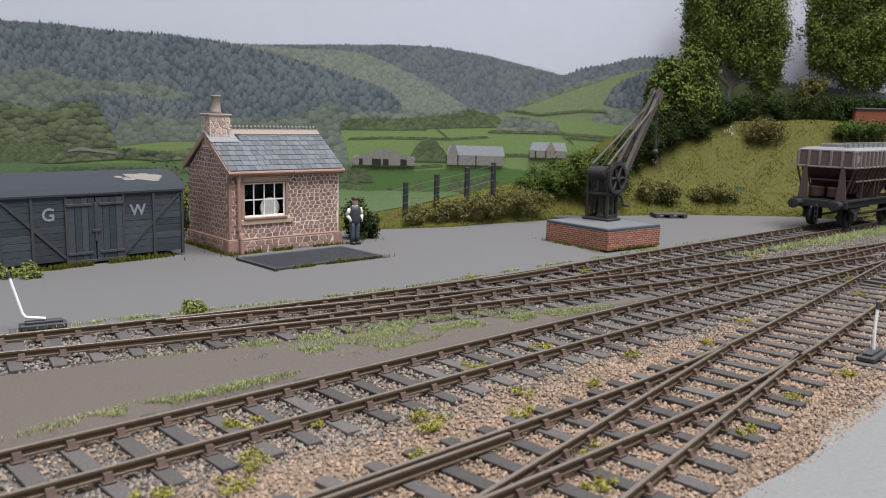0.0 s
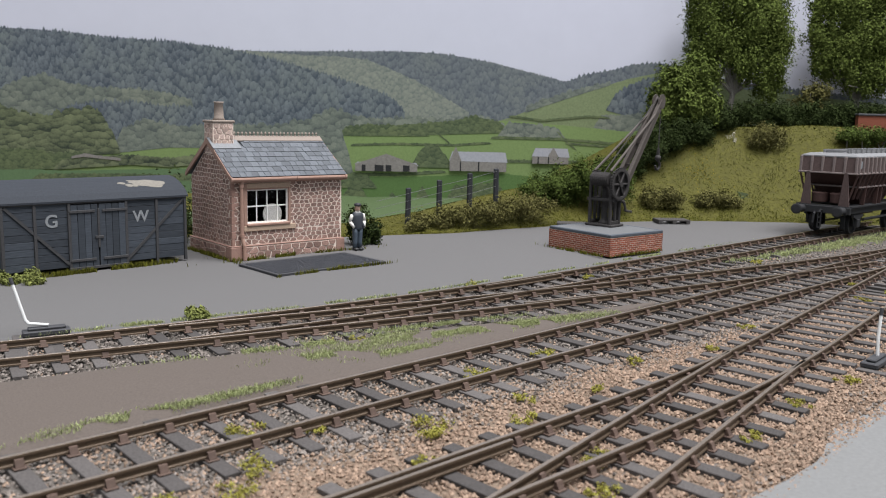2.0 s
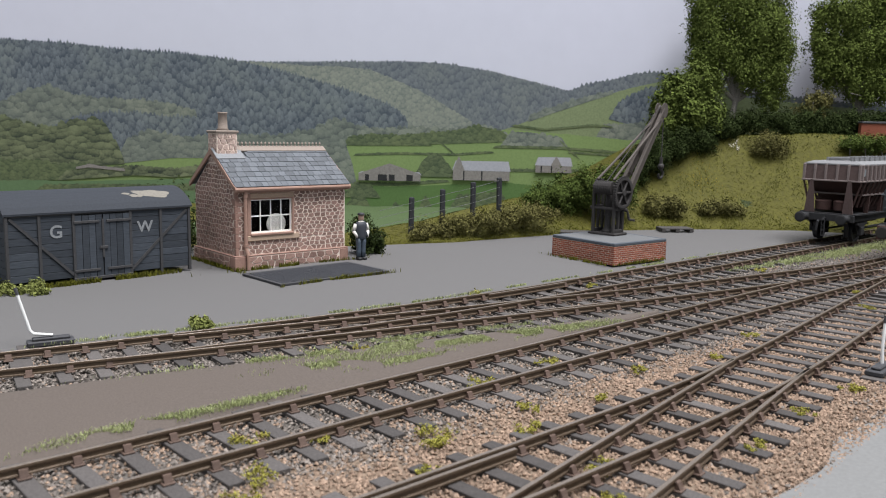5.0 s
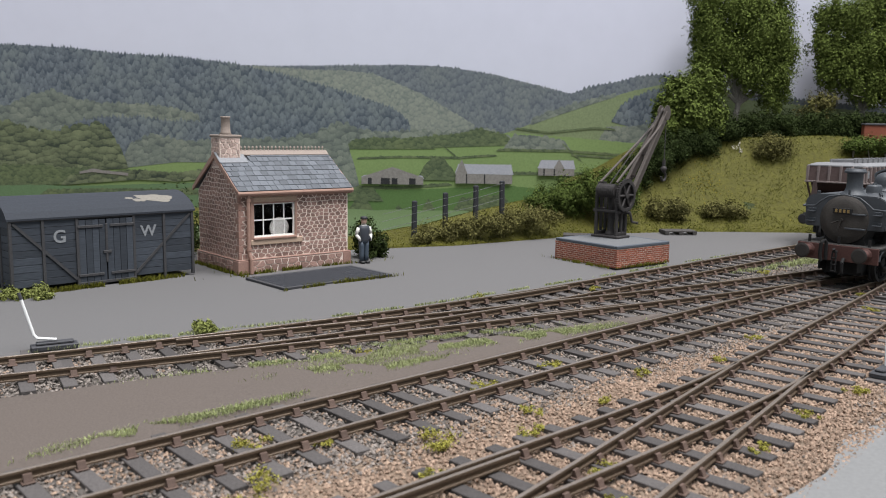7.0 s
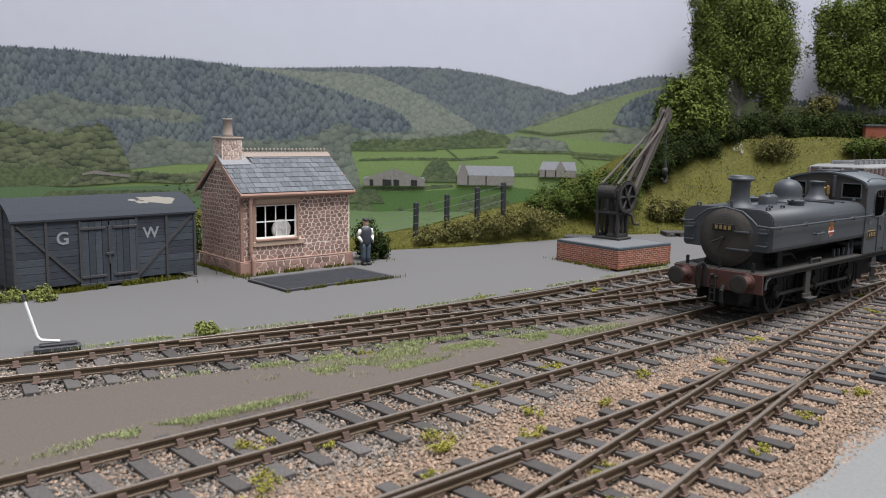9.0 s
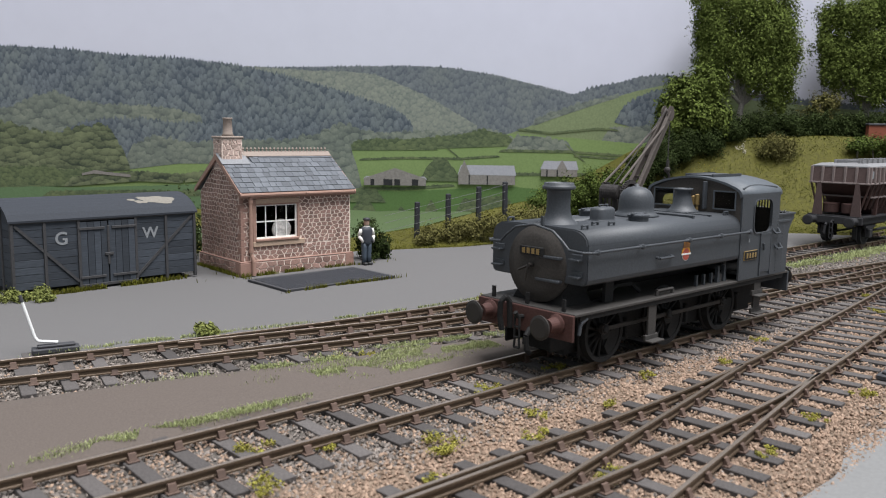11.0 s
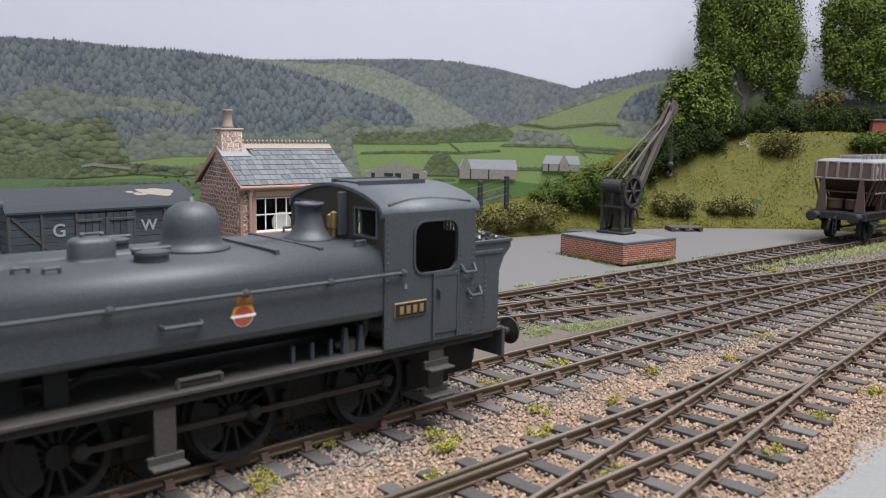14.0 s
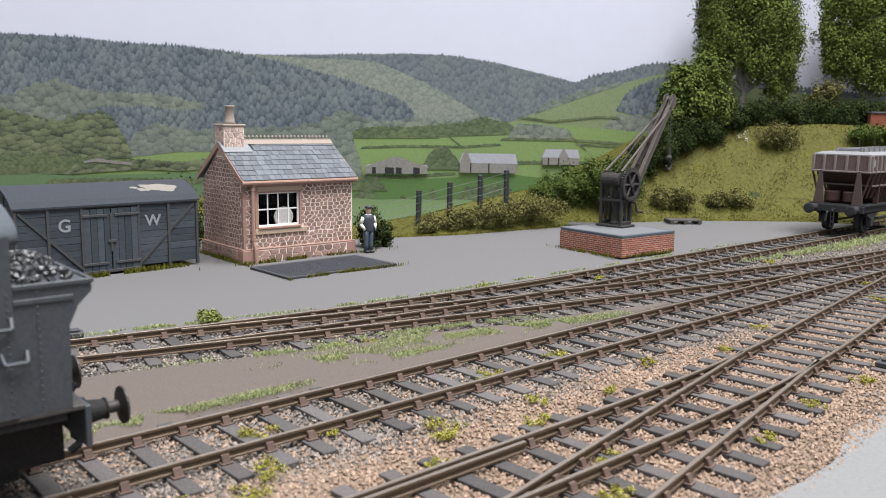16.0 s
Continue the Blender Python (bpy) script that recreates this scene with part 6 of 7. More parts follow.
for x0, x1, nm in ((6.1, 7.0, "front"), (115.4, 116.3, "rear")):
    beam = part("buffer_beam", boxes((x0, x1, -HW, HW, 9.4, 15.9), bevel=0.12), M_RED if nm == "front" else M_BLACK, locomotive, "dirty red buffer beam" if nm == "front" else "")
    out = -1 if nm == "front" else 1
    for sy in (-1, 1):
        buf = part("buffer", lathe(bmesh.new(), [(2.5, 0), (2.5, 0.5), (1.9, 0.9), (1.55, 3.4), (1.75, 3.5), (1.75, 3.8)], 18,
                                   Matrix.Translation((x0 if out < 0 else x1, sy * 11.35, 13.2)) @ Matrix.Rotation(radians(90 * out), 4, "Y")), M_RED if nm == "front" else M_SHADEBLACK, beam)
        part("buffer_head", lathe(bmesh.new(), [(0.95, 3.6), (0.95, 5.6), (2.3, 6.0), (3.05, 6.15), (3.05, 6.5), (2.4, 6.7)], 22,
                                  Matrix.Translation((x0 if out < 0 else x1, sy * 11.35, 13.2)) @ Matrix.Rotation(radians(90 * out), 4, "Y")), M_STEEL, buf, "grey steel buffer head")
    bm = bmesh.new()
    xx = x0 if out < 0 else x1
    pipe(bm, [(xx, 0, 13.2), (xx + out * 2.0, 0, 13.4), (xx + out * 2.8, 0, 14.6)], 0.6, 8)
    for i in range(3):
        zc = 12.0 - i * 2.7
        pipe(bm, [(xx + out * 2.0, -0.7, zc + 1.5), (xx + out * 2.1, -0.9, zc - 1.2), (xx + out * 2.1, 0.9, zc - 1.2), (xx + out * 2.0, 0.7, zc + 1.5), (xx + out * 2.0, -0.7, zc + 1.5)], 0.32, 6)
    part("coupling", bm, M_SHADEBLACK, beam, "dark steel coupling hook and links")
    bm = bmesh.new()
    pipe(bm, [(xx + out * 0.4, 4.0, 9.6), (xx + out * 0.8, 4.0, 16.5), (xx + out * 1.8, 4.4, 17.8), (xx + out * 2.8, 5.2, 16.6), (xx + out * 2.6, 5.6, 12.4), (xx + out * 2.2, 5.2, 9.0)], 0.75, 8)
    part("vacuum_pipe", bm, M_SHADEBLACK, beam)
    bm = bmesh.new()
    pipe(bm, [(xx + out * 0.6, -3.2, 10.8), (xx + out * 2.4, -3.4, 9.0), (xx + out * 2.0, -3.4, 5.4), (xx + out * 0.5, -3.0, 4.2)], 0.7, 8)
    part("brake_hose", bm, M_SHADEBLACK, beam)
# boiler, smokebox
bm = lathe(bmesh.new(), [(9.0, 0), (9.0, 71)], 32, Matrix.Translation((12, 0, 26)) @ Matrix.Rotation(radians(90), 4, "Y"))
part("boiler", bm, M_SHADEBLACK, locomotive, smooth=False)
bm = lathe(bmesh.new(), [(9.9, 0), (10.0, 1.4), (9.7, 1.9), (8.6, 2.0), (8.2, 2.5), (6.2, 2.95), (3.0, 3.25), (0.1, 3.35)], 36, Matrix.Translation((12.6, 0, 26.2)) @ Matrix.Rotation(radians(-90), 4, "Y"))
smokebox = part("smokebox_door", bm, M_GRIME, locomotive, "round domed black smokebox door", smooth=True)
part("door_hinge", boxes((8.9, 10.4, -9.0, -1.0, 28.3, 29.0), (8.9, 10.4, -9.0, -1.0, 22.4, 23.1), bevel=0.15), M_BLACK, smokebox)
bm = bmesh.new()
rod(bm, (9.0, 0, 26.2), (7.4, 0, 26.2), 0.6, 10)
pipe(bm, [(7.5, 0, 26.2), (7.3, 1.0, 22.0)], 0.35, 6)
pipe(bm, [(7.9, 0, 26.2), (7.8, 3.6, 24.6)], 0.35, 6)
part("door_dart", bm, M_STEEL, smokebox)
plate = part("number_plate", boxes((8.3, 9.3, -3.8, 3.8, 28.7, 30.9), bevel=0.1), M_SHADEBLACK, smokebox, "dark smokebox number plate with raised brass figures")
for i in range(4):
    part("bar", boxes((8.12, 8.35, -2.95 + i * 1.6, -2.05 + i * 1.6, 29.15, 30.5)), M_BRASS, smokebox)
part("saddle", prism(bmesh.new(), [(-9.2, 16.0), (9.2, 16.0), (7.6, 18.6), (8.6, 22), (-8.6, 22), (-7.6, 18.6)], 12.0, 22.0, SIDE), M_SHADEBLACK, locomotive)
# pannier tanks
tank_half = [(0, 36.3), (6, 36.28), (11.6, 36.2), (13.4, 35.9), (14.9, 35.1), (15.9, 33.8), (16.2, 32.4), (16.2, 24.0), (15.9, 23.0), (15.1, 22.5), (8.0, 22.4), (7.0, 24.0)]
for sy in (-1, 1):
    outline = [(sy * y, z) for y, z in tank_half] + [(0, 30)]
    bm = prism(bmesh.new(), outline, 10.9, 83.0, SIDE)
    es = [e for e in bm.edges if all(abs(v.co.x - 10.9) < 1e-3 for v in e.verts) and len(e.link_faces) == 2 and e.calc_face_angle(0) > 1.2]
    bmesh.ops.bevel(bm, geom=es, offset=0.5, segments=2, affect="EDGES", clamp_overlap=True)
    tank = part("pannier_tank", bm, M_BLACK, locomotive)
    for fc in tank.data.polygons:
        fc.use_smooth = abs(fc.normal.x) < 0.3 and fc.center.z > 0.0315
    bm = bmesh.new()
    hy = sy * 17.3
    pipe(bm, [(87.6, hy, 30.9), (11.2, hy, 30.9), (9.6, sy * 15.6, 30.9), (9.4, sy * 11.5, 31.2), (9.3, sy * 9.6, 33.0), (9.4, sy * 6.2, 35.4), (9.4, 0, 36.5)], 0.33, 8)
    rail_ = part("handrail", bm, M_BLACK, tank)
    for x in (13.5, 32.0, 54.0, 70.5, 87.0):
        bm = lathe(bmesh.new(), [(0.4, 0), (0.4, 0.8), (0.75, 1.0), (0.75, 1.5), (0.2, 1.7)], 8, Matrix.Translation((x, sy * 16.1, 30.9)) @ Matrix.Rotation(radians(-90 * sy), 4, "X"))
        part("handrail_knob", bm, M_BLACK, rail_)
    for x in (40.0,):
        bm = bmesh.new()
        pipe(bm, [(x, sy * 16.1, 27.2), (x, sy * 17.2, 27.0), (x + 6.4, sy * 17.2, 27.0), (x + 6.4, sy * 16.1, 27.2)], 0.38, 6)
        part("grab_iron", bm, M_BLACK, tank)
    for z in (28.6, 24.4):
        part("front_step", boxes((9.0, 11.0, sy * 13.2 - 1.6, sy * 13.2 + 1.6, z, z + 0.5), (10.4, 11.0, sy * 13.2 - 1.6, sy * 13.2 + 1.6, z, z + 1.6), bevel=0.1), M_BLACK, tank)
    for x in (24.0, 34.5):
        part("tank_support", boxes((x, x + 3.4, sy * 11.5 - 0.5, sy * 11.5 + 0.5, 16.2, 22.6)), M_SHADEBLACK, locomotive) if x == 24.0 else None
# chimney, dome, fittings on top
part("chimney", lathe(bmesh.new(), [(5.5, 36.1), (5.4, 36.3), (4.4, 36.9), (3.6, 37.9), (3.2, 39.2), (3.05, 41.0), (3.1, 44.7), (3.15, 44.9), (4.25, 45.2), (4.3, 45.4), (4.3, 45.9), (4.2, 46.0), (3.9, 46.1), (3.85, 46.7), (3.75, 46.8), (3.1, 46.8), (2.8, 41.0)], 28, Matrix.Translation((18.6, 0, 0))), M_BLACK, locomotive, smooth=True)
part("dome", lathe(bmesh.new(), [(6.6, 36.2), (6.6, 36.7), (5.7, 37.1), (5.15, 37.8), (5.0, 39.0), (4.95, 40.6), (4.65, 42.1), (3.9, 43.4), (2.6, 44.3), (1.0, 44.7), (0.6, 44.8), (0.55, 45.4), (0.1, 45.5)], 32, Matrix.Translation((52.8, 0, 0))), M_BLACK, locomotive, smooth=True)
part("safety_valve", lathe(bmesh.new(), [(5.0, 36.2), (5.0, 36.5), (4.0, 37.0), (3.1, 38.4), (2.35, 41.0), (2.3, 42.4), (2.9, 42.9), (2.9, 43.4), (2.2, 43.4), (2.0, 42.4)], 26, Matrix.Translation((77.0, 0, 0))), M_BLACK, locomotive, smooth=True)
bm = bmesh.new()
rings = [[bm.verts.new((x, y, z)) for x, y in rounded(31.4 + k, 38.6 - k, -4.2 + k, 0.8 - k, 2.0 - k)] for k, z in ((-0.4, 36.1), (-0.1, 36.4), (0, 36.8), (0, 39.0), (0.25, 39.5), (0.8, 39.8), (1.4, 39.9))]
for ra, rb in zip(rings, rings[1:]):
    for i in range(len(ra)):
        bm.faces.new((ra[i], ra[(i + 1) % len(ra)], rb[(i + 1) % len(ra)], rb[i]))
bm.faces.new(rings[-1])
filler = part("top_feed_cover", bm, M_BLACK, locomotive, smooth=True)
part("lifting_lug", boxes((33.2, 33.8, -2.1, -1.5, 39.8, 40.5), (36.4, 37.0, -2.1, -1.5, 39.8, 40.5), (33.2, 37.0, -2.0, -1.6, 40.3, 40.6), bevel=0.1), M_BLACK, filler)
for x, y in ((42.0, -8.5), (42.0, 8.5)):
    f_ = part("tank_filler", lathe(bmesh.new(), [(2.7, 36.1), (2.7, 37.3), (3.0, 37.4), (3.0, 37.9), (1.2, 38.3)], 18, Matrix.Translation((x, y, 0))), M_BLACK, locomotive)
    part("clamp", boxes((x - 3.3, x + 3.3, y - 0.4, y + 0.4, 37.9, 38.5), bevel=0.15), M_BLACK, f_)
part("tank_top_angle", boxes((62.0, 62.8, -13.0, 13.0, 35.8, 36.8), (71.0, 71.8, -13.0, 13.0, 35.8, 36.5)), M_BLACK, locomotive)
for x, y in ((14.0, -12.5), (14.0, 12.5), (80.0, -12.8), (80.0, 12.8), (22.5, -9.0), (26.0, -11.5)):
    bm = bmesh.new()
    pipe(bm, [(x - 1.1, y, 35.4), (x - 1.1, y, 37.0), (x + 1.1, y, 37.0), (x + 1.1, y, 35.4)], 0.3, 6)
    part("lifting_eye", bm, M_BLACK, locomotive)
part("lamp_iron", boxes((10.9, 11.5, -1.6, -0.8, 35.6, 38.6)), M_BLACK, locomotive)
for y in (12.0, -12.0, 0.0):
    part("lamp_iron", boxes((7.4, 8.0, y - 0.5, y + 0.5, 16.1, 19.2)), M_SHADEBLACK, locomotive)
# things on the footplate
for x in (65.0, 69.0, 73.0):
    part("footplate_post", boxes((x - 0.35, x + 0.35, -13.6, -12.8, 16.1, 19.4)), M_BLACK, locomotive)
for x in (76.0, 79.5):
    part("footplate_bracket", prism(bmesh.new(), [(x - 0.7, 16.1), (x + 0.9, 16.1), (x + 0.3, 21.2), (x - 0.3, 21.2)], -14.0, -13.0), M_BLACK, locomotive)
bm = bmesh.new()
pipe(bm, [(74.5, -12.4, 17.6), (78.0, -12.6, 18.4), (80.2, -12.6, 17.4), (81.6, -12.4, 19.6), (81.8, -12.0, 22.4)], 0.7, 8)
lathe(bm, [(1.3, 16.2), (1.3, 18.6), (0.8, 19.0)], 10, Matrix.Translation((77.6, -12.6, 0)))
part("injector", bm, M_DUSTY, locomotive)
bm = bmesh.new()
pipe(bm, [(43.0, -14.8, 16.2), (43.0, -14.8, 17.6), (50.5, -14.8, 17.6), (50.5, -14.8, 16.2)], 0.45, 6)
part("oil_pipe", bm, M_DUSTY, locomotive)
bm = bmesh.new()
pipe(bm, [(26, -9.6, 17.2), (31, -9.8, 19.8), (38, -9.8, 19.6), (42, -9.8, 17.0)], 0.6, 8)
part("steam_pipe", bm, M_SHADEBLACK, locomotive)
for sy in (-1, 1):
    for x0, x1 in ((37.5, 43.5), (94.0, 100.4)):
        st = part("step_bracket", boxes((x0 + 1.2, x1 - 1.2, sy * 15.2 - 0.3, sy * 15.2 + 0.3, 4.6, 15.4), bevel=0.1), M_DUSTY, locomotive)
        for z in (4.4, 10.0) if x0 > 50 else (4.4,):
            part("step", boxes((x0, x1, sy * 16.2 - 1.5, sy * 16.2 + 1.5, z, z + 0.5), (x0, x1, sy * 15.2 - 0.4, sy * 15.2 + 0.4, z, z + 1.8), bevel=0.12), M_DUSTY, st)
    for x, zz in ((16.5, 5.2), (92.0, 5.2)):
        bm = bmesh.new()
        pipe(bm, [(x, sy * 9.2, 14), (x + 0.6, sy * 9.2, 7), (x + 1.4, sy * 9.0, 2.0)], 0.4, 6)
        part("sand_pipe", bm, M_SHADEBLACK, locomotive)
    for x in (35.5, 64.5, 93.6):
        part("brake_block", boxes((x, x + 1.5, sy * 9.8 - 1.0, sy * 9.8 + 1.0, 5.0, 10.5), bevel=0.3), M_SHADEBLACK, locomotive)
# cab
cab_outer = rounded(83.0, 106.4, 16.2, 42.2, 0.15)
cab_inner = rounded(90.3, 101.4, 30.2, 40.2, 2.4)
for sy in (-1, 1):
    side = part("cab_side", ring_plate(cab_outer, cab_inner, sy * 16.2 - 0.3, sy * 16.2 + 0.3), M_BLACK, locomotive)
    ys = sy * 16.62
    part("opening_beading", ring_plate(rounded(89.9, 101.8, 29.8, 40.6, 2.7), cab_inner, sy * 16.45, sy * 16.75), M_BLACK, side)
    part("cab_door", boxes((95.4, 101.3, ys - 0.15, ys + 0.15, 17.6, 29.4), bevel=0.08), M_BLACK, side)
    part("door_strip", boxes((94.9, 95.4, ys - 0.25, ys + 0.25, 16.6, 29.8), (101.3, 101.8, ys - 0.25, ys + 0.25, 16.6, 29.8), (95.4, 101.3, ys - 0.25, ys + 0.25, 29.2, 29.8)), M_BLACK, side)
    np_ = part("number_plate", boxes((85.3, 93.3, ys - 0.15, ys + 0.2, 22.1, 25.0), bevel=0.1), M_BRASS, side, "brass-edged cab number plate")
    part("plate_field", boxes((85.52, 93.08, ys - 0.28, ys + 0.28, 22.3, 24.8)), M_SHADEBLACK, np_)
    for i in range(4):
        part("bar", boxes((86.4 + i * 1.65, 87.3 + i * 1.65, ys - 0.38, ys + 0.38, 22.8, 24.3)), M_BRASS, np_)
    part("class_mark", prism(bmesh.new(), [(87.6, 27.6), (88.5, 27.6), (88.05, 28.8)], ys - 0.02, ys + 0.02), M_LETTER, side)
    bm = bmesh.new()
    pipe(bm, [(96.2, ys, 26.6), (96.2, ys + sy * 0.6, 26.6), (96.5, ys + sy * 0.6, 24.6)], 0.3, 6)
    part("door_handle", bm, M_BLACK, side)
    bm = bmesh.new()
    for i in range(22):
        for x in (83.7,):
            lathe(bm, [(0.19, 0), (0.1, 0.16)], 5, Matrix.Translation((x, sy * 16.5, 17.2 + i * 1.12)) @ Matrix.Rotation(radians(-90 * sy), 4, "X"))
    for i in range(17):
        lathe(bm, [(0.19, 0), (0.1, 0.16)], 5, Matrix.Translation((105.6, sy * 16.5, 17.2 + i * 1.05)) @ Matrix.Rotation(radians(-90 * sy), 4, "X"))
        lathe(bm, [(0.19, 0), (0.1, 0.16)], 5, Matrix.Translation((109.6, sy * 16.4, 17.2 + i * 1.05)) @ Matrix.Rotation(radians(-90 * sy), 4, "X"))
        lathe(bm, [(0.19, 0), (0.1, 0.16)], 5, Matrix.Translation((102.4, sy * 16.5, 17.2 + i * 1.05)) @ Matrix.Rotation(radians(-90 * sy), 4, "X"))
    part("rivets", bm, M_BLACK, side)
    for x, z in ((104.4, 29.4), (106.2, 24.4)):
        bm = bmesh.new()
        pipe(bm, [(x - 1.7, sy * 16.3, z + 1.4), (x - 1.5, sy * 17.4, z), (x + 1.5, sy * 17.4, z), (x + 1.7, sy * 16.3, z + 1.4)], 0.34, 6)
        part("grab_iron", bm, M_BLACK, side)
    # the crest on the tank's side: plain shapes
    cr = part("crest", lathe(bmesh.new(), [(1.65, 0), (1.65, 0.16)], 24, Matrix.Translation((53.9, sy * 16.2, 26.9)) @ Matrix.Rotation(radians(-90 * sy), 4, "X")), M_CREST, locomotive, "small orange and red painted crest")
    part("crest_band", boxes((51.7, 56.1, sy * 16.3 - 0.14, sy * 16.3 + 0.14, 26.75, 27.2)), M_WHITE, cr)
    part("crest_ring", lathe(bmesh.new(), [(1.8, 0), (1.8, 0.08)], 24, Matrix.Translation((53.9, sy * 16.2, 26.9)) @ Matrix.Rotation(radians(-90 * sy), 4, "X")), M_WHITE, cr)
    part("crest_crown", prism(bmesh.new(), [(52.6, 28.7), (55.6, 28.7), (55.7, 30.1), (54.9, 30.8), (54.0, 30.2), (53.2, 30.7), (52.7, 29.9)], sy * 16.25 - 0.1, sy * 16.25 + 0.1), M_TAWNY, cr)
    part("crest_top", prism(bmesh.new(), [(51.8, 27.1), (56.0, 27.1), (55.8, 28.1), (55.2, 29.0), (52.8, 29.0), (52.1, 28.1)], sy * 16.24 - 0.08, sy * 16.24 + 0.08), M_YELLOW, cr)
roof_half = [(16.5, 41.6), (16.35, 42.6), (15.7, 43.5), (14.3, 44.3), (11.0, 45.5), (7.0, 46.4), (3.5, 46.9), (0, 47.05)]
roof_in = [(max(y - 0.6, 0), z - 0.55) for y, z in roof_half]
cab_roof = part("cab_roof", prism(bmesh.new(), mirrored(roof_half) + mirrored(roof_in)[::-1], 82.4, 107.6, SIDE), M_ROOF, locomotive, "grey-black arched cab roof")
for fc in cab_roof.data.polygons:
    fc.use_smooth = abs(fc.normal.x) < 0.3
part("roof_hatch", boxes((86.0, 102.0, -4.4, 4.4, 46.8, 47.35), (85.5, 102.5, -4.9, -4.4, 46.5, 47.6), (85.5, 102.5, 4.4, 4.9, 46.5, 47.6)), M_BLACK, cab_roof)
for sy in (-1, 1):
    bm = bmesh.new()
    pts = [(84.5 + 21 * k / 10, sy * (15.6 - 2.0 * math.sin(math.pi * k / 10)), 43.75 + 0.75 * math.sin(math.pi * k / 10)) for k in range(11)]
    pipe(bm, pts, 0.28, 6)
    part("rain_strip", bm, M_BLACK, cab_roof)
# cab front with spectacle windows, cab back with barred windows
def end_plate(x0, x1, zlow, name, zwin0, zwin1):
    bm = bmesh.new()
    zt = lambda y: 46.5 - 4.3 * (abs(y) / 16.0) ** 2.2
    for ya, yb in ((-16.0, -14.0), (-7.2, 7.2), (14.0, 16.0)):
        n = 6
        prism(bm, [(ya, zlow), (yb, zlow)] + [(yb + (ya - yb) * k / n, zt(yb + (ya - yb) * k / n)) for k in range(n + 1)], x0, x1, SIDE)
    for sy in (-1, 1):
        ya, yb = (7.2, 14.0) if sy > 0 else (-14.0, -7.2)
        prism(bm, [(ya, zlow), (yb, zlow), (yb, zwin0), (ya, zwin0)], x0, x1, SIDE)
        prism(bm, [(ya, zwin1), (yb, zwin1), (yb, zt(yb)), (ya, zt(ya))], x0, x1, SIDE)
    return part(name, bm, M_GRIME, locomotive)


cab_front = end_plate(83.0, 83.6, 33.0, "cab_front", 37.6, 42.6)
cab_back = end_plate(105.8, 106.4, 16.2, "cab_back", 37.0, 42.0)
for sy in (-1, 1):
    part("spectacle_glass", boxes((83.2, 83.3, min(sy * 7.2, sy * 14), max(sy * 7.2, sy * 14), 37.6, 42.6)), M_GLASS, cab_front).visible_shadow = False
    a, b = min(sy * 6.8, sy * 14.4), max(sy * 6.8, sy * 14.4)
    part("spectacle_frame", boxes((82.7, 83.0, a, b, 37.2, 37.6), (82.7, 83.0, a, b, 42.6, 43.0), (82.7, 83.0, a, a + 0.4, 37.6, 42.6), (82.7, 83.0, b - 0.4, b, 37.6, 42.6)), M_ROOF, cab_front)
    for i in range(7):
        y = sy * 7.8 + sy * i * 0.95
        part("window_bar", boxes((105.9, 106.3, y - 0.15, y + 0.15, 37.0, 42.0)), M_STEEL, cab_back)
part("cab_floor", boxes((83.6, 105.8, -15.8, 15.8, 18.0, 18.8)), M_SHADEBLACK, locomotive)
bm = lathe(bmesh.new(), [(8.6, 0), (8.6, 1.5)], 24, Matrix.Translation((83.6, 0, 27)) @ Matrix.Rotation(radians(90), 4, "Y"))
box(bm, 85, 86, -1.5, 1.5, 30, 35)
box(bm, 97.5, 101.5, 11.2, 14.4, 18.8, 26)
part("backhead", bm, M_SHADEBLACK, locomotive)
# whistle shields in front of the cab
part("whistle_shield", boxes((80.6, 82.6, -4.9, -4.3, 37.2, 45.6), (79.2, 80.2, 3.0, 3.8, 37.2, 41.0), bevel=0.1), M_BLACK, locomotive)
for y, h in ((-2.4, 3.2), (-1.0, 2.6)):
    part("whistle", lathe(bmesh.new(), [(0.5, 36.6), (0.4, 38.2), (0.7, 38.4), (0.7, 38.2 + h), (0.2, 38.5 + h)], 10, Matrix.Translation((81.2, y, 0))), M_BRASS, locomotive, "dull brass whistle")
# bunker and coal
bunker = part("bunker", prism(bmesh.new(), [(106.4, 16.2), (113.7, 16.2), (113.9, 28.6), (115.2, 31.4), (117.2, 33.4), (117.2, 35.0), (106.4, 35.0)], -HW, HW), M_BLACK, locomotive)
part("bunker_rim", boxes((106.4, 117.5, -HW - 0.35, -HW + 0.4, 34.6, 35.3), (106.4, 117.5, HW - 0.4, HW + 0.35, 34.6, 35.3), (116.9, 117.6, -HW, HW, 34.6, 35.3), bevel=0.1), M_BLACK, bunker)
for sy in (-1, 1):
    part("bunker_strip", boxes((106.4, 114.6, sy * HW - 0.3, sy * HW + 0.3, 32.4, 33.2), bevel=0.1), M_BLACK, bunker)
crng = random.Random(3)
bm = bmesh.new()
for i in range(170):
    x, y = crng.uniform(107.4, 116.0), crng.uniform(-14.5, 14.5)
    r = crng.uniform(0.5, 1.05)
    z = 35.0 + 1.8 * (1 - (abs(y) / 15) ** 2) * (1 - ((x - 111.5) / 6) ** 2) * crng.uniform(0.4, 1.1)
    bmesh.ops.create_icosphere(bm, subdivisions=1, radius=r, matrix=Matrix.Translation((x, y, z)) @ pose(0, 0, 0, crng.uniform(0, 360), crng.uniform(0, 360), 0) @ Matrix.Diagonal((1, crng.uniform(.6, 1), crng.uniform(.5, 1), 1)))
part("coal", bm, M_COAL, bunker, "heaped black coal")
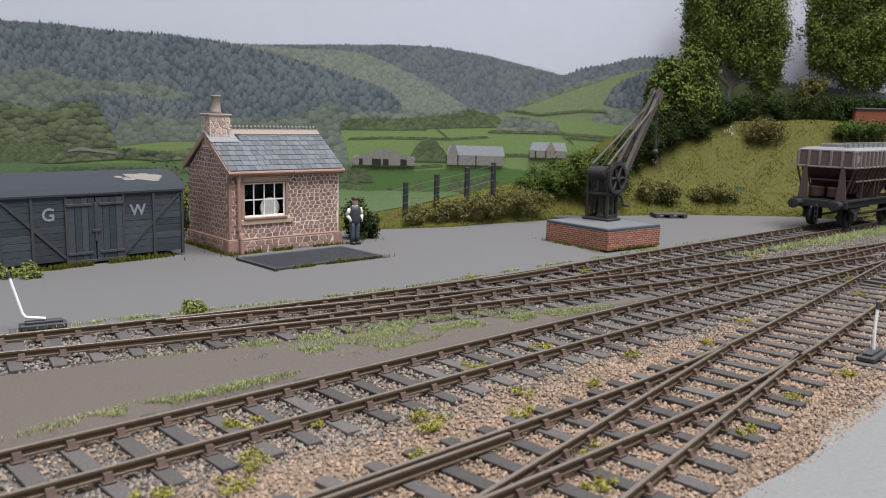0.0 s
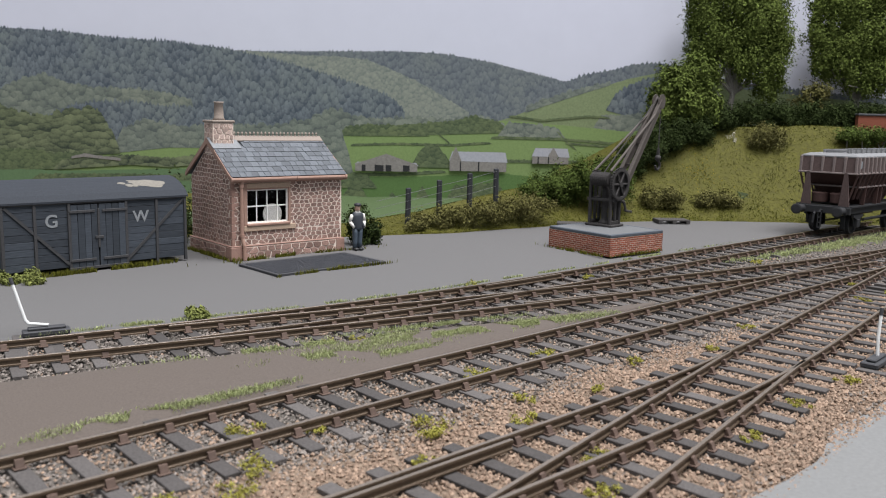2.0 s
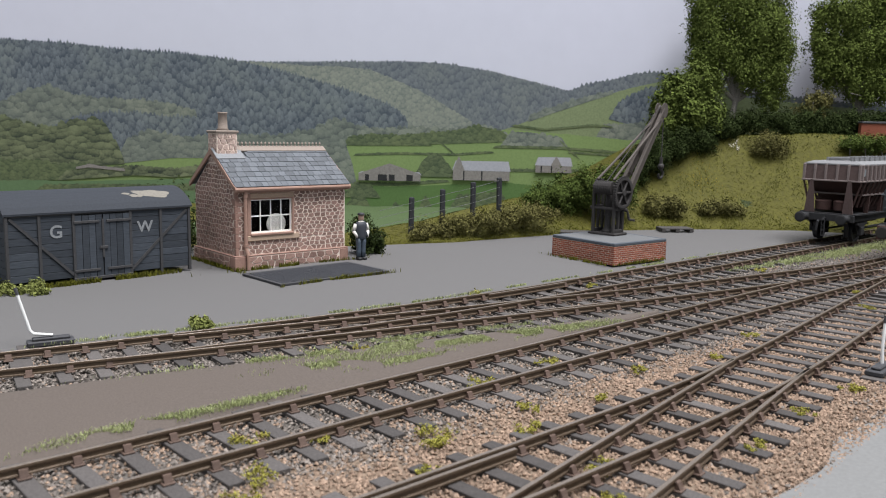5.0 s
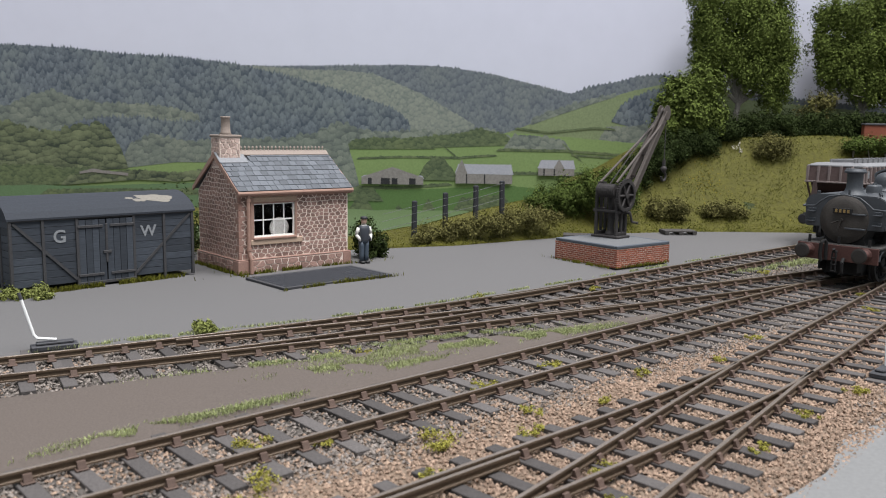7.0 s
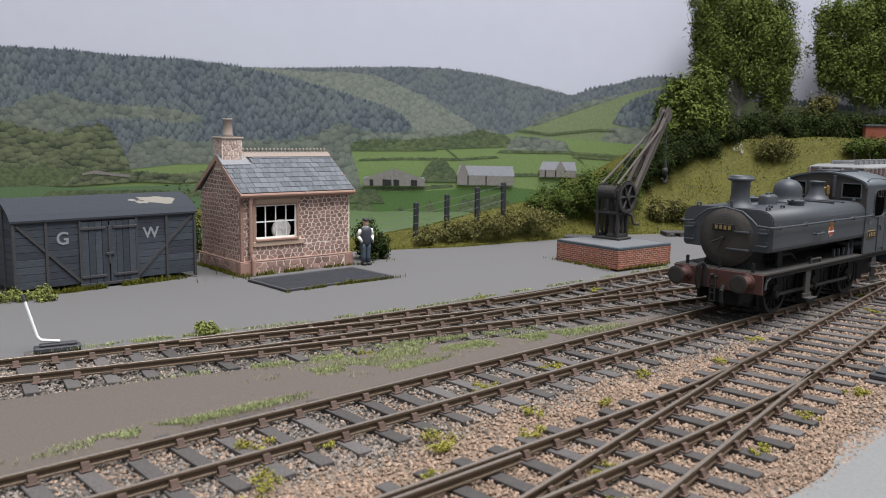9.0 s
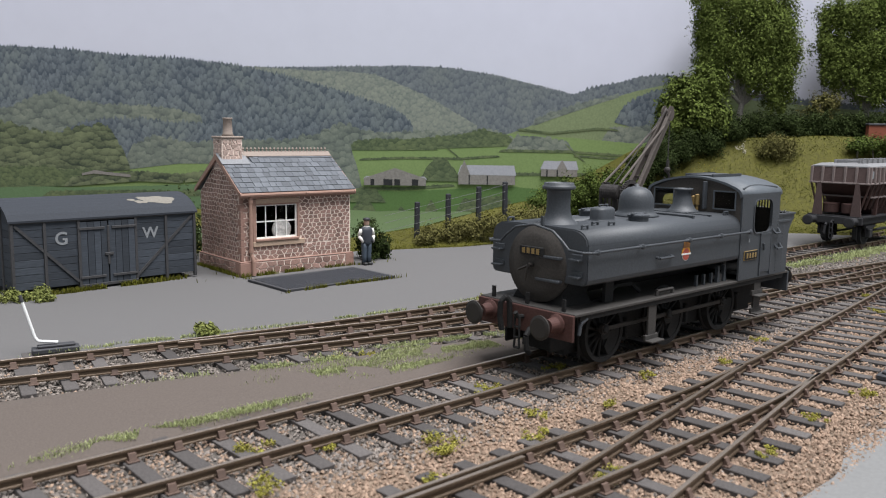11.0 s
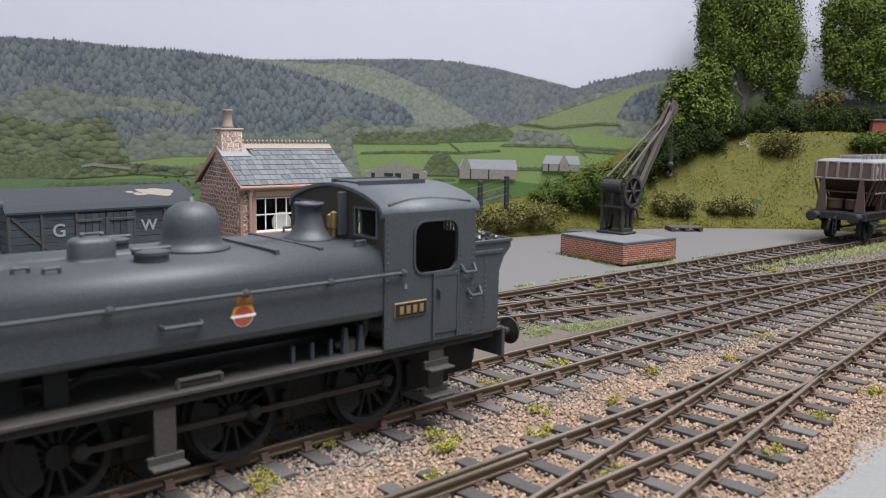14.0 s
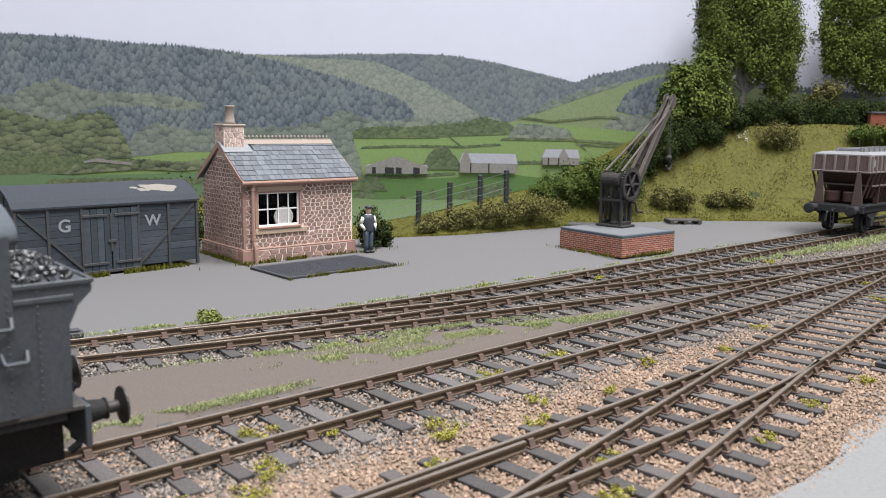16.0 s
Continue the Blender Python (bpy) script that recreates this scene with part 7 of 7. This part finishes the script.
# wheels and rods
WR, THROW = 8.2, 2.8
AXLES = (25.8, 54.8, 83.8)
WHEELS = []


def rod_of(a, b):
    bm = bmesh.new()
    rod(bm, a, b, 0.42, 6)
    return bm


for k, ax in enumerate(AXLES):
    for sy in (-1, 1):
        tyre = lathe(bmesh.new(), [(8.8, 0.0), (8.8, 0.5), (8.2, 0.7), (8.1, 2.6), (6.9, 2.6), (6.9, 0.0)], 36)
        bm = lathe(bmesh.new(), [(2.0, 0.2), (2.0, 2.9), (1.4, 3.0)], 16)
        spokes = [rod_of((1.6 * math.cos(a), 1.6 * math.sin(a), 1.4), (7.1 * math.cos(a), 7.1 * math.sin(a), 1.4)) for a in (2 * math.pi * i / 14 for i in range(14))]
        cw = [(6.8 * math.cos(radians(t)), 6.8 * math.sin(radians(t))) for t in range(50, 131, 10)] + [(3.2, 2.6), (-3.2, 2.6)][::-1]
        face = [bm.verts.new((x, y, 2.35)) for x, y in cw]
        base = [bm.verts.new((x, y, 0.6)) for x, y in cw]
        bm.faces.new(face)
        for i in range(len(cw)):
            bm.faces.new((face[i], face[(i + 1) % len(cw)], base[(i + 1) % len(cw)], base[i]))
        lathe(bm, [(1.1, 2.4), (1.1, 5.0), (0.7, 5.2)], 12, Matrix.Translation((0, -THROW, 0)))
        turn = Matrix.Rotation(radians(90), 4, "X") if sy < 0 else Matrix.Rotation(radians(90), 4, "X") @ Matrix.Diagonal((1, 1, -1, 1))
        shift = Matrix.Translation((0, sy * 8.3, 0))
        for b_ in (bm, tyre, *spokes):
            bmesh.ops.transform(b_, matrix=shift @ turn, verts=b_.verts)
            bmesh.ops.recalc_face_normals(b_, faces=b_.faces)
        wheel = part("wheel", bm, M_SHADEBLACK, locomotive, at=at(ax, 0, WR))
        part("tyre", tyre, M_SHADEBLACK, wheel)
        for b_ in spokes:
            part("spoke", b_, M_SHADEBLACK, wheel)
        WHEELS.append((wheel, ax, sy))
RODS = []
for sy in (-1, 1):
    bm = boxes((-29.0, 29.0, sy * 12.4 - 0.35, sy * 12.4 + 0.35, -0.55, 0.55), bevel=0.1)
    for x in (-29, 0, 29):
        lathe(bm, [(1.35, -0.6), (1.35, 0.6)], 14, Matrix.Translation((x, sy * 12.4, 0)) @ Matrix.Rotation(radians(90), 4, "X"))
    RODS.append((part("coupling_rod", bm, M_STEEL, locomotive, "dull steel coupling rod", at=at(54.8, 0, WR - THROW)), sy))

# ---- ballast, weeds and grass ----
M_TANBED = material("pinkish_tan_ballast_bed", (0.185, 0.135, 0.098), vary=0.35, scale=0.2, fine=1.2, bump=0.8, other=(0.165, 0.125, 0.10))
M_TAN = material("pinkish_tan_ballast", (0.30, 0.215, 0.16), rough=0.9, vary=0.15, scale=0.035, fine=1.0, bump=0.0, other=(0.20, 0.165, 0.14), island=0.4, mix=0.7, spec=0.15)
M_GREY = material("grey_ballast", (0.185, 0.160, 0.142), rough=0.9, spec=0.15, vary=0.15, scale=0.05, fine=1.0, bump=0.0, other=(0.14, 0.125, 0.115), island=0.65)
M_GREYBED = material("dark_grey_ballast_bed", (0.095, 0.083, 0.073), vary=0.4, scale=0.2, fine=1.2, bump=0.8, other=(0.125, 0.11, 0.095))
bed = part("front_ballast_bed", strip("front_bed", lambda s: 52.0 + 0.09 * (s - 100), lambda s: 128.0 + wob(s, 9, 3.0), -60, 330, -3.45, M_TANBED, rough=0.4), None)
tagged(bed, "pinkish tan ballast bed under the front track", "ballast", kind="structure")
bed = part("main_ballast_bed", strip("main_bed", lambda s: 121.0 if s < 320 else 70.0, lambda s: 155.5 if s < 205 else 212.0, -80, 640, -3.5, M_GREYBED, rough=0.3), None)
tagged(bed, "grey stone ballast bed under the running line", "ballast", kind="structure")
bed = part("siding_ballast_bed", strip("siding_bed", lambda s: min(crossover(s), siding(s)) - 20.0, lambda s: siding(s) + 17.0, -80, 640, -3.55, M_GREYBED, rough=0.3), None)
tagged(bed, "dark grey ballast bed under the siding", "ballast", kind="structure")


def stones(pts, size, seed):
    """Small angular stones, one eight-sided chip at each (s, d, z)."""
    r = np.random.default_rng(seed)
    p = np.asarray(pts, float)
    n = len(p)
    c = np.stack([p[:, 0] * CA - p[:, 1] * SA, p[:, 0] * SA + p[:, 1] * CA, p[:, 2]], 1)
    k = size * r.uniform(0.6, 1.35, n)
    a = r.uniform(0, 2 * np.pi, n)
    ex = np.stack([np.cos(a), np.sin(a), r.uniform(-.4, .4, n)], 1)
    ey = np.stack([-np.sin(a), np.cos(a), r.uniform(-.4, .4, n)], 1)
    ez = np.stack([r.uniform(-.35, .35, n), r.uniform(-.35, .35, n), np.ones(n)], 1)
    j = lambda: (k * r.uniform(0.7, 1.25, n))[:, None]
    v = np.stack([c + ex * j(), c - ex * j(), c + ey * j() * 0.8, c - ey * j() * 0.8, c + ez * j() * 0.8, c - ez * j() * 0.8], 1).reshape(-1, 3)
    f = (np.arange(n)[:, None, None] * 6 + np.array([[0, 2, 4], [2, 1, 4], [1, 3, 4], [3, 0, 4], [2, 0, 5], [1, 2, 5], [3, 1, 5], [0, 3, 5]])).reshape(-1, 3)
    return v, f


r = np.random.default_rng(77)
tan, grey = [], []


def spread(n, s0, s1, low, high, z, share):
    for i in range(n):
        s = s0 + (s1 - s0) * r.uniform() ** 1.15
        d = r.uniform(low(s), high(s))
        q = share(s, d) + 0.5 * noise.noise((s * 0.05, d * 0.08, 2.0))
        (tan if r.uniform() < q else grey).append((s, d, z + r.uniform(-0.28, 0.12)))


tan_share = lambda s, d: 1.0 - 0.75 * min(max((d - 112) / 14.0, 0.0), 1.0) - 0.5 * min(max((s - 190) / 120.0, 0.0), 1.0)
spread(48000, 0, 330, lambda s: 52.6 + 0.09 * (s - 100), lambda s: 128.0, -3.05, tan_share)
spread(24000, 0, 480, lambda s: 122.0, lambda s: 154.0 if s < 205 else 160.0, -3.1, lambda s, d: 0.38 if s < 150 else 0.15)
spread(22000, 20, 480, lambda s: min(crossover(s), siding(s)) - 18.0, lambda s: siding(s) + 17.0, -3.1, lambda s, d: 0.06)
for pts, mat, name, label in ((tan, M_TAN, "tan_ballast", "pinkish tan ballast stones round the front track"), (grey, M_GREY, "grey_ballast", "grey ballast stones between the sleepers")):
    v, f = stones(pts, 0.45, len(pts))
    tagged(part(name, raw(name, v, f, mat), None), label, "ballast", kind="stuff")


def patch(name, label, mat, spots, n, height, width, seed, z=YARD):
    """Grass in ragged patches: spots of (s, d, half length, half width, turn)."""
    q = np.random.default_rng(seed)
    roots = []
    areas = np.array([a * b for _, _, a, b, _ in spots])
    for k in q.choice(len(spots), n, p=areas / areas.sum()):
        s0, d0, a, b, t = spots[k]
        u, w = q.normal(0, 0.5), q.normal(0, 0.5)
        s, d = s0 + u * a * math.cos(radians(t)) - w * b * math.sin(radians(t)), d0 + u * a * math.sin(radians(t)) + w * b * math.cos(radians(t))
        if noise.noise((s * 0.12, d * 0.12, seed)) > -0.15:
            roots.append(line(s, d, z - 0.1))
    v, f = blades(roots, height, width, seed, 0.8)
    return tagged(part(name, raw(name, v, f, mat), None), label, "grass", kind="stuff")


patch("cess_grass", "pale green grass tufts on the cinder path", M_GREENGRASS,
      [(62, 157.5, 26, 2.6, -1), (86, 157.0, 14, 2.0, 0), (116, 170, 16, 3.2, -10), (150, 168, 34, 4.2, -12), (185, 160.5, 34, 4.0, -13), (122, 179.5, 40, 2.6, -13), (135, 161.0, 14, 3.0, -5), (160, 176, 30, 2.0, -13)], 30000, 0.75, 0.09, 61, -1.6)
patch("yard_edge_grass", "thin pale grass along the yard's edge", M_GREENGRASS,
      [(100, 226.5, 34, 1.3, -9), (160, 217.8, 40, 1.0, -6), (230, 214.5, 60, 0.9, -1), (330, 213.5, 60, 0.9, 0), (88, 229, 16, 1.6, -10)], 5200, 0.9, 0.11, 62)
patch("siding_grass", "green grass strip between the siding and the running line", M_GREENGRASS,
      [(420, 180, 60, 5.5, -4), (470, 178, 70, 8.0, -2), (540, 176, 70, 9.0, 0), (375, 182.5, 30, 2.2, -6)], 9000, 1.5, 0.18, 63, -2.6)
patch("foot_grass", "dry grass at the foot of the buildings", M_GRASS,
      [(190, 306.4, 30, 0.8, -1.5), (162.0, 327, 0.9, 26, 0), (112, 317.2, 36, 1.3, 4.5), (186, 266.8, 26, 0.5, 0.6)], 3600, 1.9, 0.2, 64)
patch("base_grass", "short dry grass round the brick crane base", M_GRASS,
      [(325.5, 220.0, 18, 0.8, -4.6), (305.5, 239, 0.9, 18, -4.6)], 500, 1.6, 0.2, 65)


M_TUFT = material("mid_green_tuft", (0.15, 0.165, 0.05), rough=0.9, spec=0.1, vary=0.2, scale=0.2, bump=0.0, other=(0.10, 0.13, 0.04), island=0.4)


def clump(s, d, r_, h, n, mat, seed, label, name="weed"):
    x, y, z = line(s, d, -2.4)
    w = thing(name, label, "weed" if name == "weed" else "bush", at(x, y, z), group="weeds in the ballast" if name == "weed" else "")
    q = random.Random(seed)
    bl = [(q.uniform(-1, 1) * r_, q.uniform(-1, 1) * r_, h * q.uniform(0.1, 0.5), r_ * q.uniform(.25, .6), r_ * q.uniform(.25, .6), h * q.uniform(.3, .55)) for i in range(6)]
    v, f = leaves(bl, n * (3 if name == "weed" else 2), 0.27 if name == "weed" else 0.6, seed, shell=0.1)
    part("leaf_tuft", raw("leaf_tuft", v, f, mat), None, w)
    return w


WEEDS = ((104.0, 115.0, 3.8, 2.6), (100.0, 110.5, 3.0, 1.6), (66, 121, 3.2, 2.6), (60, 114.0, 2.8, 1.4), (74, 138, 3.0, 1.6), (122, 108, 2.6, 1.3), (131, 116, 2.4, 1.2), (150, 110, 2.0, 1.1), (136, 135, 3.2, 1.2), (165, 139, 3.0, 1.1),
         (131, 177, 2.4, 1.6), (124, 181, 2.2, 1.4), (176, 117, 2.4, 1.2), (118, 85, 3.2, 1.2), (108, 77, 3.0, 1.4), (205, 112, 2.2, 1.0), (236, 118, 2.0, 1.0), (262, 200, 2.6, 1.4), (310, 112, 2.4, 1.4), (330, 108, 2.6, 1.4), (338, 126, 2.4, 1.3),
         (210, 214.5, 2.2, 2.6), (356, 176, 2.6, 1.4), (150, 72, 2.2, 1.1), (178, 74.5, 2.0, 1.0), (205, 76, 2.6, 1.2), (92, 104, 2.2, 1.0), (48, 119, 2.8, 1.4), (85, 129, 2.0, 1.0))
for k, (s, d, r_, h) in enumerate(WEEDS):
    clump(s, d, r_, h, int(60 * r_), M_WEED, 300 + k, "small yellow-green weed growing in the ballast")
clump(107.0, 228.0, 3.7, 3.6, 800, M_TUFT, 401, "small rounded green bush beside the siding", "small_bush")
clump(84.0, 312.0, 7.0, 5.0, 900, M_TUFT, 402, "leafy green clump in front of the van body", "small_bush")
clump(74.0, 312.0, 7.0, 5.0, 900, M_TUFT, 403, "leafy green clump in front of the van body", "small_bush")


# ---- what moves: the locomotive rolls along the running line, its wheels and rods turn ----
LOCO = (  # seconds, mm along the line
    (0.0, 648.0), (2.0, 559.0), (4.0, 469.5), (6.3, 366.5), (7.0, 335.2), (7.5, 311.6), (8.0, 288.3), (8.5, 264.3), (9.0, 240.8), (10.2, 184.0), (11.3, 131.2),
    (11.5, 122.2), (12.0, 99.4), (12.5, 76.7), (13.0, 55.0), (13.5, 32.3), (14.0, 10.8), (14.5, -10.7), (15.0, -32.8), (15.5, -55.2), (16.0, -78.0))


def motions():
    walk(locomotive, [(t, on_line(s, running(s))) for t, s in LOCO])
    ts, ss = [r[0] for r in LOCO], [r[1] for r in LOCO]
    steps = [i * 0.2 for i in range(81)]
    spin = [(t, (float(np.interp(t, ts, ss)) - 76.7) / WR) for t in steps]
    for wheel, ax, sy in WHEELS:
        walk(wheel, [(t, at(ax, 0, WR, 0, math.degrees(a), 0)) for t, a in spin])
    for coupling, sy in RODS:
        walk(coupling, [(t, at(54.8 - THROW * math.sin(a), 0, WR - THROW * math.cos(a))) for t, a in spin])


motions()
